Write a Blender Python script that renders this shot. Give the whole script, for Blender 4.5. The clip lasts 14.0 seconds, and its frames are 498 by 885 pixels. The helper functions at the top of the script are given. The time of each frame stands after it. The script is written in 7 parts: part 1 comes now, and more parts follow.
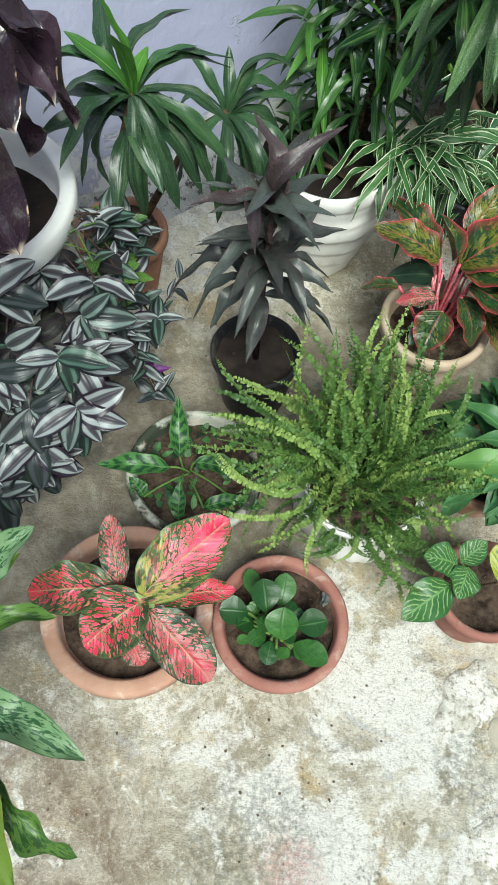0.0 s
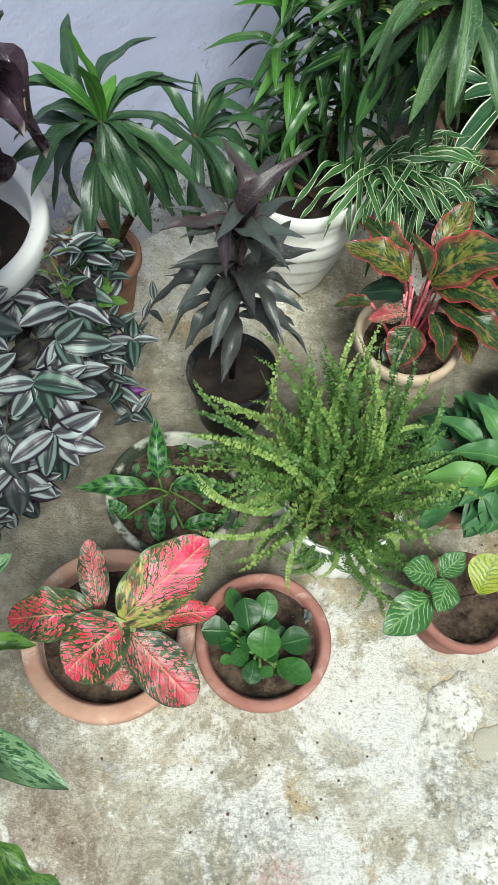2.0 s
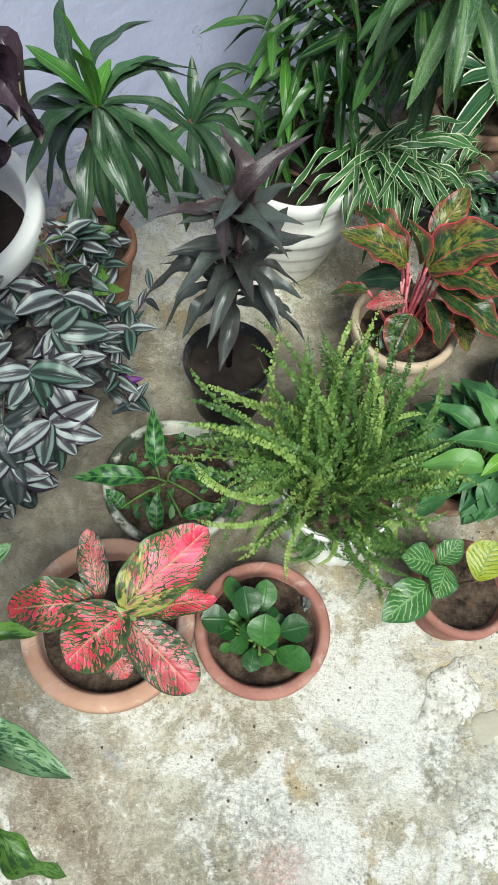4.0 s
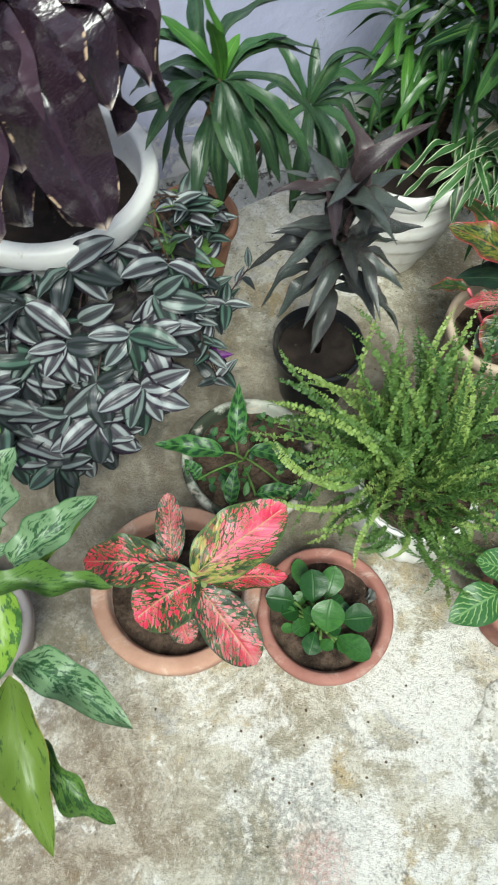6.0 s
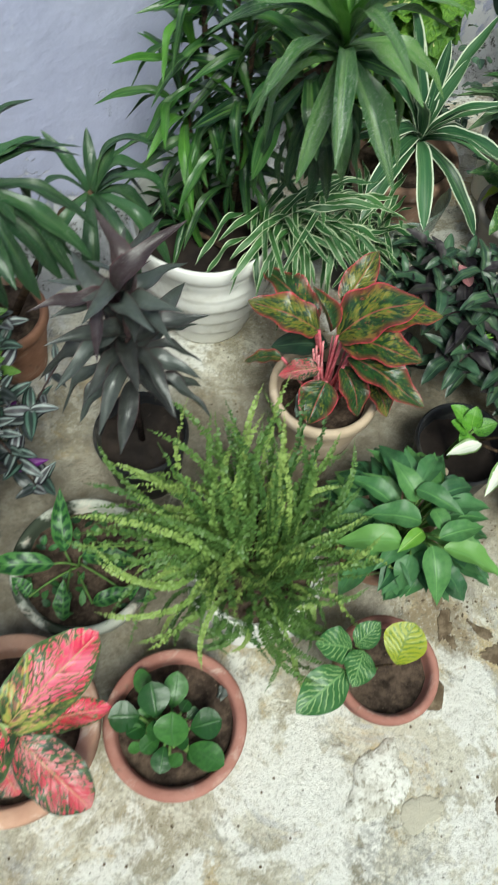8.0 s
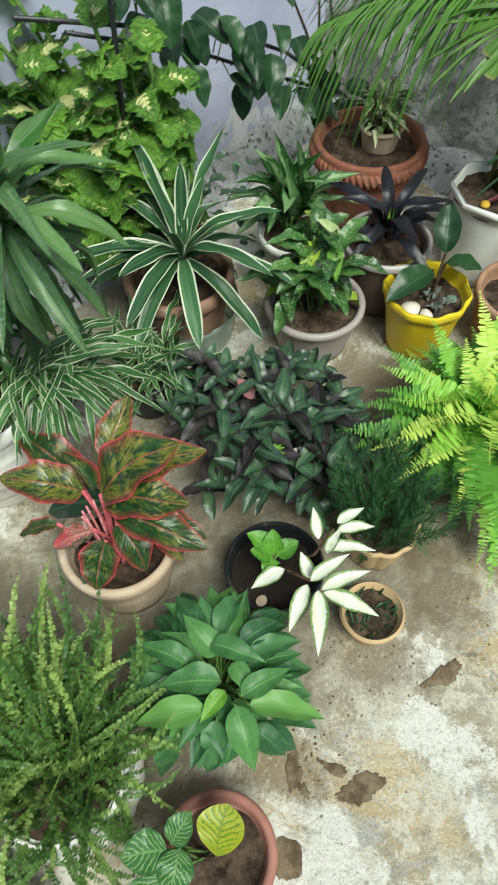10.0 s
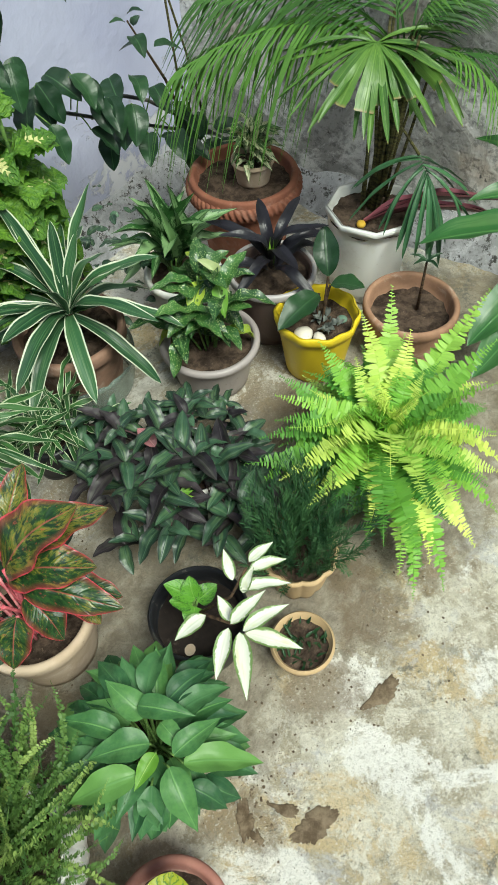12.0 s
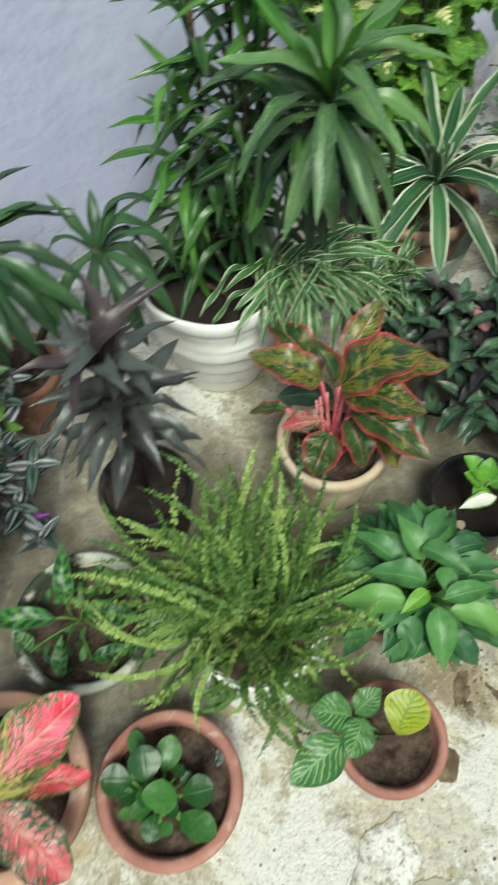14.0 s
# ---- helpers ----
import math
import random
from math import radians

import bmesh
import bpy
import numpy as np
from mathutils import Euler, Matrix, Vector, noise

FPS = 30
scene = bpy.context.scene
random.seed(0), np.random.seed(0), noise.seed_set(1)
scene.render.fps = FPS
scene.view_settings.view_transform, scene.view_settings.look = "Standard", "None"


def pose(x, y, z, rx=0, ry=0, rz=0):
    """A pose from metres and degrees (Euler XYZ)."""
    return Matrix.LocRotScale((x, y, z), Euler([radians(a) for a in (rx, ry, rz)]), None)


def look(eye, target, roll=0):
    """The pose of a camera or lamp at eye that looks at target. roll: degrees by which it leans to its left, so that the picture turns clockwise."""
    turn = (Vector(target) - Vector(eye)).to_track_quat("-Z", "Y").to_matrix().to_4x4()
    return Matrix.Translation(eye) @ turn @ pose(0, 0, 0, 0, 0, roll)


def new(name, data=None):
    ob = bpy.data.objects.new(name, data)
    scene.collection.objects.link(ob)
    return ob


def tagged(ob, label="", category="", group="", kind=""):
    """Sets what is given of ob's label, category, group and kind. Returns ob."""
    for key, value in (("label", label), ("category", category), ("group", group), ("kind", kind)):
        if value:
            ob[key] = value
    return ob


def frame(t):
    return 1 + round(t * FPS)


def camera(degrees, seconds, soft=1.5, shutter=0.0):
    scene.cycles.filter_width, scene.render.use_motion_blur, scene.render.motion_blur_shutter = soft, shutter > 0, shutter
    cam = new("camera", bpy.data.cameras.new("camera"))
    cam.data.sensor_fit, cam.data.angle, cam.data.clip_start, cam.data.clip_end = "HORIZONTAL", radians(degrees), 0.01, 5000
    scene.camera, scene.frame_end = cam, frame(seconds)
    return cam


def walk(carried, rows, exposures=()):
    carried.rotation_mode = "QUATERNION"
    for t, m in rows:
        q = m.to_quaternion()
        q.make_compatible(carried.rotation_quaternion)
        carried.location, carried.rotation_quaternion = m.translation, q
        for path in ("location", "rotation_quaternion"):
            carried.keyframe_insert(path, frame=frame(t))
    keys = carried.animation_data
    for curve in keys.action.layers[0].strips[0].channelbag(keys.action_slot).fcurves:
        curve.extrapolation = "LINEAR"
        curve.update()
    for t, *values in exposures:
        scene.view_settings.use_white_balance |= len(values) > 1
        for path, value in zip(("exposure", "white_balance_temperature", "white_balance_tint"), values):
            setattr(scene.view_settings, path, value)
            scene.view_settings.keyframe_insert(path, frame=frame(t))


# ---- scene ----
cam = camera(39.4, 14.0, soft=1.2, shutter=0.4)
PATH = [
    (0, (0.177, 0.171, 1.455), (0.145, 1.063, -0.335), 3.9),
    (0.5, (0.17, 0.172, 1.455), (0.131, 1.063, -0.335), 4.3),
    (1, (0.167, 0.179, 1.465), (0.136, 1.081, -0.32), 5.6),
    (1.5, (0.174, 0.179, 1.466), (0.181, 1.095, -0.312), 5.6),
    (2, (0.186, 0.178, 1.467), (0.2, 1.109, -0.304), 4.9),
    (4.3, (0.174, 0.176, 1.46), (0.216, 1.069, -0.33), 6.0),
    (4.5, (0.181, 0.174, 1.453), (0.22, 1.058, -0.341), 5.6),
    (5, (0.179, 0.179, 1.46), (0.201, 1.085, -0.323), 4.6),
    (5.5, (0.156, 0.167, 1.466), (0.108, 1.097, -0.304), 3.5),
    (6, (0.135, 0.144, 1.453), (0.005, 1.018, -0.341), 2.5),
    (6.5, (0.131, 0.138, 1.451), (-0.03, 0.986, -0.354), 2.2),
    (7, (0.157, 0.153, 1.456), (0.089, 1.034, -0.338), 4.1),
    (7.3, (0.157, 0.192, 1.452), (0.242, 1.083, -0.337), 8.7),
    (7.4, (0.17, 0.203, 1.464), (0.273, 1.089, -0.326), 8.6),
    (7.5, (0.21, 0.196, 1.463), (0.295, 1.097, -0.32), 7.4),
    (8, (0.326, 0.311, 1.476), (0.395, 1.265, -0.28), 5.3),
    (8.5, (0.436, 0.379, 1.461), (0.5, 1.334, -0.295), 2.4),
    (9, (0.54, 0.429, 1.469), (0.624, 1.431, -0.26), -0.4),
    (9.2, (0.578, 0.449, 1.473), (0.689, 1.474, -0.24), -0.6),
    (11.3, (0.784, 0.478, 1.498), (1.098, 1.637, -0.101), -3.8),
    (11.5, (0.787, 0.475, 1.499), (1.122, 1.631, -0.098), -3.8),
    (12, (0.796, 0.472, 1.493), (1.166, 1.594, -0.121), -3.7),
    (12.5, (0.786, 0.473, 1.483), (1.07, 1.58, -0.159), -4.7),
    (13, (0.721, 0.476, 1.461), (0.811, 1.563, -0.216), -6.4),
    (13.5, (0.595, 0.436, 1.467), (0.569, 1.499, -0.227), -4.9),
    (13.6, (0.556, 0.446, 1.483), (0.533, 1.476, -0.232), -4.0),
    (14, (0.451, 0.362, 1.476), (0.332, 1.393, -0.234), -4.3),
]
walk(cam, [(t, look(eye, target, roll)) for t, eye, target, roll in PATH], exposures=[(0.0, 0.21, 6200, -0.5), (6.5, 0.20, 6200, 0.0), (8.0, 0.09, 6270, -2.0), (12.5, 0.18, 6420, -3.0), (13.0, 0.09, 6430, -3.5), (14.0, 0.14, 6450, -5.0)])

# ---- world, sun and exposure ----
world = bpy.data.worlds.new("world")
scene.world = world
world.use_nodes = True
_sky = world.node_tree.nodes.new("ShaderNodeTexSky")
_sky.sky_type = "NISHITA"
_sky.sun_disc = False
_sky.sun_elevation = radians(60)
_sky.sun_rotation = radians(164)
_sky.air_density, _sky.dust_density = 1.6, 3.0
_bg = world.node_tree.nodes["Background"]
world.node_tree.links.new(_sky.outputs[0], _bg.inputs[0])
_bg.inputs[1].default_value = 0.086
sun_data = bpy.data.lights.new("sun", "SUN")
sun_data.energy, sun_data.angle, sun_data.color = 3.85, radians(26), (1.0, 0.985, 0.925)
sun = new("sun", sun_data)
sun.matrix_world = look((0.8, -2.8, 5.0), (0.0, 0.0, 0.0))


# ---- node material tools ----
class Graph:
    """A node material under construction: small helpers that return sockets."""

    def __init__(self, name, rough=0.6, metal=0.0, spec=0.5):
        self.mat = bpy.data.materials.new(name)
        self.mat.use_nodes = True
        self.tree = self.mat.node_tree
        self.bsdf = self.tree.nodes["Principled BSDF"]
        self.bsdf.inputs["Roughness"].default_value = rough
        self.bsdf.inputs["Metallic"].default_value = metal
        self.bsdf.inputs["Specular IOR Level"].default_value = spec
        self.coord = self.tree.nodes.new("ShaderNodeTexCoord")
        self.info = self.tree.nodes.new("ShaderNodeObjectInfo")

    def put(self, socket, value):
        if hasattr(value, "is_output"):
            self.tree.links.new(value, socket)
        elif isinstance(value, (tuple, list)) and len(value) == 3 and socket.type == "RGBA":
            socket.default_value = (*value, 1.0)
        else:
            socket.default_value = value

    def obj(self):
        return self.coord.outputs["Object"]

    def uv(self):
        sep = self.tree.nodes.new("ShaderNodeSeparateXYZ")
        self.tree.links.new(self.coord.outputs["UV"], sep.inputs[0])
        return sep.outputs[0], sep.outputs[1]

    def rand(self):
        return self.info.outputs["Random"]

    def xyz(self, x, y, z=0.0):
        n = self.tree.nodes.new("ShaderNodeCombineXYZ")
        for i, v in enumerate((x, y, z)):
            self.put(n.inputs[i], v)
        return n.outputs[0]

    def stretch(self, vec, scale, shift=(0, 0, 0)):
        n = self.tree.nodes.new("ShaderNodeMapping")
        self.put(n.inputs["Vector"], vec)
        n.inputs["Scale"].default_value = scale
        n.inputs["Location"].default_value = shift
        return n.outputs[0]

    def noise(self, vec, scale, detail=4.0, rough=0.55, warp=0.0):
        n = self.tree.nodes.new("ShaderNodeTexNoise")
        self.put(n.inputs["Vector"], vec)
        n.inputs["Scale"].default_value = scale
        n.inputs["Detail"].default_value = detail
        n.inputs["Roughness"].default_value = rough
        n.inputs["Distortion"].default_value = warp
        return n.outputs["Fac"]

    def cells(self, vec, scale, feature="F1"):
        n = self.tree.nodes.new("ShaderNodeTexVoronoi")
        n.feature = feature
        self.put(n.inputs["Vector"], vec)
        n.inputs["Scale"].default_value = scale
        return n.outputs["Distance"]

    def math(self, op, a, b=0.0):
        n = self.tree.nodes.new("ShaderNodeMath")
        n.operation = op
        self.put(n.inputs[0], a)
        self.put(n.inputs[1], b)
        return n.outputs[0]

    def step(self, v, lo, hi):
        """0 below lo, 1 above hi (or the other way round)."""
        n = self.tree.nodes.new("ShaderNodeMapRange")
        n.interpolation_type = "SMOOTHSTEP"
        flip = lo > hi
        self.put(n.inputs["Value"], v)
        n.inputs["From Min"].default_value, n.inputs["From Max"].default_value = (hi, lo) if flip else (lo, hi)
        n.inputs["To Min"].default_value, n.inputs["To Max"].default_value = (1, 0) if flip else (0, 1)
        return n.outputs["Result"]

    def mix(self, f, a, b, kind="MIX"):
        n = self.tree.nodes.new("ShaderNodeMix")
        n.data_type, n.blend_type = "RGBA", kind
        self.put(n.inputs[0], f)
        self.put(n.inputs[6], a)
        self.put(n.inputs[7], b)
        return n.outputs[2]

    def bump(self, height, strength=0.3, distance=0.01):
        n = self.tree.nodes.new("ShaderNodeBump")
        n.inputs["Strength"].default_value = strength
        n.inputs["Distance"].default_value = distance
        self.put(n.inputs["Height"], height)
        self.tree.links.new(n.outputs[0], self.bsdf.inputs["Normal"])

    def done(self, color, rough=None, thin=0.0):
        self.put(self.bsdf.inputs["Base Color"], color)
        if rough is not None:
            self.put(self.bsdf.inputs["Roughness"], rough)
        if thin:
            out = self.tree.nodes["Material Output"]
            glow = self.tree.nodes.new("ShaderNodeBsdfTranslucent")
            self.put(glow.inputs[0], color)
            both = self.tree.nodes.new("ShaderNodeMixShader")
            both.inputs[0].default_value = thin
            self.tree.links.new(self.bsdf.outputs[0], both.inputs[1])
            self.tree.links.new(glow.outputs[0], both.inputs[2])
            self.tree.links.new(both.outputs[0], out.inputs[0])
        return self.mat


# ---- materials of the yard ----
def concrete_floor():
    g = Graph("concrete_floor", 0.85, spec=0.25)
    p = g.obj()
    sep = g.tree.nodes.new("ShaderNodeSeparateXYZ")
    g.put(sep.inputs[0], p)
    x, y = sep.outputs[0], sep.outputs[1]
    big = g.noise(p, 2.2, 5, 0.62, 0.5)
    mid = g.noise(p, 6.5, 7, 0.7, 0.5)
    small = g.noise(p, 21.0, 7, 0.75, 0.4)
    fine = g.noise(p, 85.0, 6, 0.8)
    grain = g.noise(p, 150.0, 4, 0.75)
    grit = g.noise(p, 320.0, 3, 0.8)

    def blot(cx, cy, wide, ragged=0.5):
        """A ragged stain round a point: 1 inside, 0 outside."""
        q = g.math("ADD", g.math("POWER", g.math("SUBTRACT", x, cx), 2.0), g.math("POWER", g.math("SUBTRACT", y, cy), 2.0))
        q = g.math("ADD", g.math("SQRT", q), g.math("MULTIPLY", g.math("SUBTRACT", g.math("ADD", g.math("MULTIPLY", mid, 0.6), g.math("MULTIPLY", small, 0.4)), 0.5), ragged))
        return g.step(q, wide, wide * 0.35)

    # buff ground with ochre and grey weathering in ragged patches
    c = g.mix(g.step(g.noise(p, 4.6, 9, 0.72, 0.3), 0.42, 0.57), (0.47, 0.42, 0.31), (0.74, 0.70, 0.575))
    c = g.mix(g.math("MULTIPLY", g.step(g.noise(p, 3.6, 9, 0.74, 0.6), 0.50, 0.59), 0.72), c, (0.66, 0.51, 0.275))
    c = g.mix(g.math("MULTIPLY", g.step(g.noise(p, 5.2, 8, 0.72, 0.9), 0.53, 0.61), 0.6), c, (0.58, 0.585, 0.61))
    c = g.mix(g.math("MULTIPLY", g.step(g.noise(p, 8.5, 9, 0.76, 0.4), 0.55, 0.61), 0.60), c, (0.40, 0.395, 0.35))
    c = g.mix(g.math("MULTIPLY", g.step(g.noise(p, 5.5, 8, 0.7, 1.2), 0.59, 0.65), 0.5), c, (0.56, 0.40, 0.25))
    c = g.mix(g.math("MULTIPLY", g.step(g.noise(p, 13.0, 9, 0.80, 0.2), 0.50, 0.55), 0.70), c, (0.84, 0.805, 0.69))
    rust = blot(-0.20, 0.02, 0.34)
    c = g.mix(g.math("MULTIPLY", rust, 0.7), c, g.mix(g.step(small, 0.42, 0.58), (0.23, 0.155, 0.10), (0.52, 0.44, 0.34)))
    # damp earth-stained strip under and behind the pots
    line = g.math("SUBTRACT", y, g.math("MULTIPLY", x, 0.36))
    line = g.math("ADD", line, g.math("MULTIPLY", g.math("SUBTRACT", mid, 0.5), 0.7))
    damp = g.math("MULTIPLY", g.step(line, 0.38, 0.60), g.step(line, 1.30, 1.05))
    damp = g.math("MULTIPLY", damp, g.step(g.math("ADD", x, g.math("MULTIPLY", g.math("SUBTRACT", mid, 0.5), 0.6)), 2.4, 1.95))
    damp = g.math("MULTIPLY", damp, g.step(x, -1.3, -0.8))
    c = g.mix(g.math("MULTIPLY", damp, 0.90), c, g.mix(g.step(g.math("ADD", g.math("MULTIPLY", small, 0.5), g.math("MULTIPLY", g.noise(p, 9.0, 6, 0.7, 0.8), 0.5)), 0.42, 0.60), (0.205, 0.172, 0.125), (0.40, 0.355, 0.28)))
    # lime bloom, broken up at its edges
    lime = g.math("ADD", g.math("MULTIPLY", g.noise(p, 4.2, 8, 0.68, 0.5), 1.0), g.math("ADD", g.math("MULTIPLY", small, 0.25), g.math("MULTIPLY", fine, 0.16)))
    lime = g.math("SUBTRACT", lime, g.math("MULTIPLY", g.math("MAXIMUM", damp, g.math("MULTIPLY", rust, 0.25)), 0.30))
    lime = g.math("ADD", lime, g.math("MULTIPLY", blot(0.42, 0.21, 0.40), 0.06))
    c = g.mix(g.math("MULTIPLY", g.step(lime, 0.70, 0.765), 0.92), c, (0.935, 0.915, 0.85))
    # trodden-in earth between and before the front pots; wider brown blots further back
    dirt = blot(0.44, 0.93, 0.12)
    for cx, cy, wide in ((0.50, 1.00, 0.10), (1.21, 0.95, 0.11), (1.20, 1.06, 0.09), (1.04, 0.83, 0.09), (1.42, 1.03, 0.08), (0.80, 0.70, 0.09), (0.60, 1.98, 0.34), (0.92, 1.62, 0.26), (0.50, 1.47, 0.15), (0.72, 1.60, 0.22), (1.24, 1.60, 0.20), (1.32, 1.84, 0.18), (0.40, 1.80, 0.22)):
        dirt = g.math("MAXIMUM", dirt, blot(cx, cy, wide))
    c = g.mix(g.math("MULTIPLY", dirt, 0.7), c, (0.22, 0.165, 0.105))
    # dark worn spot and a faint brick-red streak
    worn = g.math("MULTIPLY", g.math("MAXIMUM", blot(0.24, 0.085, 0.17, 0.42), blot(0.64, 0.245, 0.10, 0.40)), g.step(fine, 0.58, 0.44))
    c = g.mix(g.math("MULTIPLY", worn, 0.5), c, (0.17, 0.17, 0.14))
    red = g.math("MULTIPLY", g.math("MAXIMUM", blot(0.30, 0.04, 0.085, 0.22), blot(0.335, -0.04, 0.075, 0.22)), g.step(grain, 0.40, 0.56))
    c = g.mix(g.math("MULTIPLY", red, 0.6), c, (0.62, 0.33, 0.28))
    # pits and grains
    pit = g.math("ADD", g.math("MULTIPLY", g.noise(p, 3.7, 6, 0.7, 1.0), 0.66), g.math("MULTIPLY", g.noise(p, 55.0, 6, 0.8), 0.5))
    c = g.mix(g.math("MULTIPLY", g.step(pit, 0.65, 0.73), 0.85), c, (0.18, 0.175, 0.145))
    c = g.mix(g.math("MULTIPLY", g.step(g.noise(p, 48.0, 8, 0.85, 0.3), 0.46, 0.40), 0.4), c, (0.33, 0.30, 0.215))
    c = g.mix(g.math("MULTIPLY", g.step(g.noise(p, 36.0, 2, 0.5), 0.225, 0.205), 0.3), c, (0.15, 0.14, 0.115))
    c = g.mix(g.math("MULTIPLY", g.step(grain, 0.56, 0.66), g.math("SUBTRACT", 0.52, g.math("MULTIPLY", damp, 0.50))), c, (0.92, 0.905, 0.84))
    c = g.mix(g.math("MULTIPLY", g.step(grain, 0.45, 0.35), 0.45), c, (0.21, 0.185, 0.135))
    c = g.mix(g.math("MULTIPLY", g.step(fine, 0.44, 0.32), 0.42), c, (0.16, 0.14, 0.105))
    c = g.mix(g.math("MULTIPLY", g.step(grit, 0.6, 0.68), 0.25), c, (0.16, 0.145, 0.115))
    g.bump(g.math("ADD", g.math("MULTIPLY", small, 0.7), g.math("ADD", g.math("MULTIPLY", fine, 0.7), g.math("MULTIPLY", grain, 0.45))), 1.0, 0.011)
    return g.done(c)


def painted_wall():
    g = Graph("lavender_wall", 0.7, spec=0.3)
    p = g.obj()
    c = g.mix(g.step(g.noise(p, 1.6, 4, 0.6), 0.3, 0.7), (0.44, 0.455, 0.63), (0.53, 0.545, 0.71))
    c = g.mix(g.math("MULTIPLY", g.step(g.noise(p, 22.0, 5, 0.7), 0.64, 0.75), 0.4), c, (0.66, 0.67, 0.75))
    c = g.mix(g.math("MULTIPLY", g.step(g.noise(p, 5.0, 6, 0.7, 1.0), 0.64, 0.72), 0.35), c, (0.33, 0.33, 0.42))
    sep = g.tree.nodes.new("ShaderNodeSeparateXYZ")
    g.put(sep.inputs[0], p)
    flake = g.math("SUBTRACT", g.noise(p, 9.0, 8, 0.75, 0.4), g.math("MULTIPLY", sep.outputs[2], 0.55))
    c = g.mix(g.math("MULTIPLY", g.step(flake, 0.40, 0.46), 0.85), c, (0.74, 0.74, 0.77))
    h = g.math("ADD", g.noise(p, 7.0, 6, 0.6), g.math("MULTIPLY", g.noise(p, 26.0, 4, 0.55), 0.25))
    h = g.math("SUBTRACT", h, g.math("MULTIPLY", g.step(flake, 0.40, 0.46), 0.6))
    g.bump(h, 0.6, 0.013)
    return g.done(c)


def rough_plaster():
    g = Graph("rough_plaster", 0.9, spec=0.2)
    p = g.obj()
    c = g.mix(g.step(g.noise(p, 6.0, 8, 0.72, 0.5), 0.42, 0.58), (0.58, 0.58, 0.60), (0.86, 0.86, 0.89))
    c = g.mix(g.step(g.noise(p, 34.0, 7, 0.78), 0.47, 0.40), c, (0.13, 0.125, 0.12))
    c = g.mix(g.math("MULTIPLY", g.step(g.noise(p, 60.0, 5, 0.75), 0.56, 0.66), 0.8), c, (0.84, 0.84, 0.86))
    h = g.math("ADD", g.noise(p, 42.0, 7, 0.8), g.noise(p, 11.0, 4))
    g.bump(h, 1.0, 0.035)
    return g.done(c)


def bare_cement():
    g = Graph("bare_cement_wall", 0.9, spec=0.2)
    p = g.obj()
    c = g.mix(g.step(g.noise(p, 3.4, 8, 0.70, 0.8), 0.44, 0.56), (0.36, 0.35, 0.335), (0.80, 0.79, 0.77))
    c = g.mix(g.math("MULTIPLY", g.step(g.noise(p, 4.7, 5, 0.6, 1.0), 0.58, 0.66), 0.8), c, (0.70, 0.69, 0.70))
    c = g.mix(g.math("MULTIPLY", g.step(g.noise(p, 3.3, 4, 0.6), 0.56, 0.70), 0.6), c, (0.50, 0.40, 0.30))
    c = g.mix(g.step(g.noise(p, 30.0, 7, 0.78), 0.38, 0.52), g.mix(0.55, c, (0.07, 0.07, 0.065)), c)
    c = g.mix(g.step(g.noise(p, 16.0, 4, 0.6), 0.34, 0.28), c, (0.10, 0.095, 0.085))
    g.bump(g.math("ADD", g.noise(p, 28.0, 6, 0.75), g.noise(p, 7.0, 4)), 0.8, 0.02)
    return g.done(c)


def clay(name, light, dark, pale=0.35, rough=0.8, crisp=0.2):
    g = Graph(name, rough, spec=0.25)
    p = g.obj()
    c = g.mix(g.step(g.noise(p, 9.0, 6, 0.65), 0.5 - crisp, 0.5 + crisp), dark, light)
    c = g.mix(g.math("MULTIPLY", g.step(g.noise(p, 16.0, 6, 0.7, 0.6), 0.52, 0.7), pale), c, (0.72, 0.62, 0.53))
    c = g.mix(g.math("MULTIPLY", g.step(g.noise(p, 28.0, 5, 0.7), 0.6, 0.72), 0.5), c, (0.13, 0.10, 0.075))
    g.bump(g.math("ADD", g.noise(p, 90.0, 4), g.noise(p, 14.0, 3)), 0.25, 0.004)
    return g.done(c)


def plastic(name, color, dirt, rough=0.42, amount=0.5):
    g = Graph(name, rough, spec=0.45)
    p = g.obj()
    c = g.mix(g.math("MULTIPLY", g.step(g.noise(p, 8.0, 6, 0.7, 0.5), 0.52, 0.72), amount), color, dirt)
    c = g.mix(g.math("MULTIPLY", g.step(g.noise(p, 60.0, 4, 0.7), 0.6, 0.74), amount), c, dirt)
    g.bump(g.noise(p, 35.0, 3), 0.08, 0.003)
    return g.done(c)


def soil_material():
    g = Graph("soil", 0.95, spec=0.15)
    p = g.obj()
    c = g.mix(g.step(g.noise(p, 26.0, 6, 0.7), 0.35, 0.68), (0.036, 0.025, 0.019), (0.150, 0.105, 0.076))
    c = g.mix(g.step(g.noise(p, 120.0, 4, 0.7), 0.62, 0.72), c, (0.22, 0.165, 0.12))
    g.bump(g.math("ADD", g.noise(p, 70.0, 6, 0.75), g.noise(p, 18.0, 3)), 0.9, 0.012)
    return g.done(c)


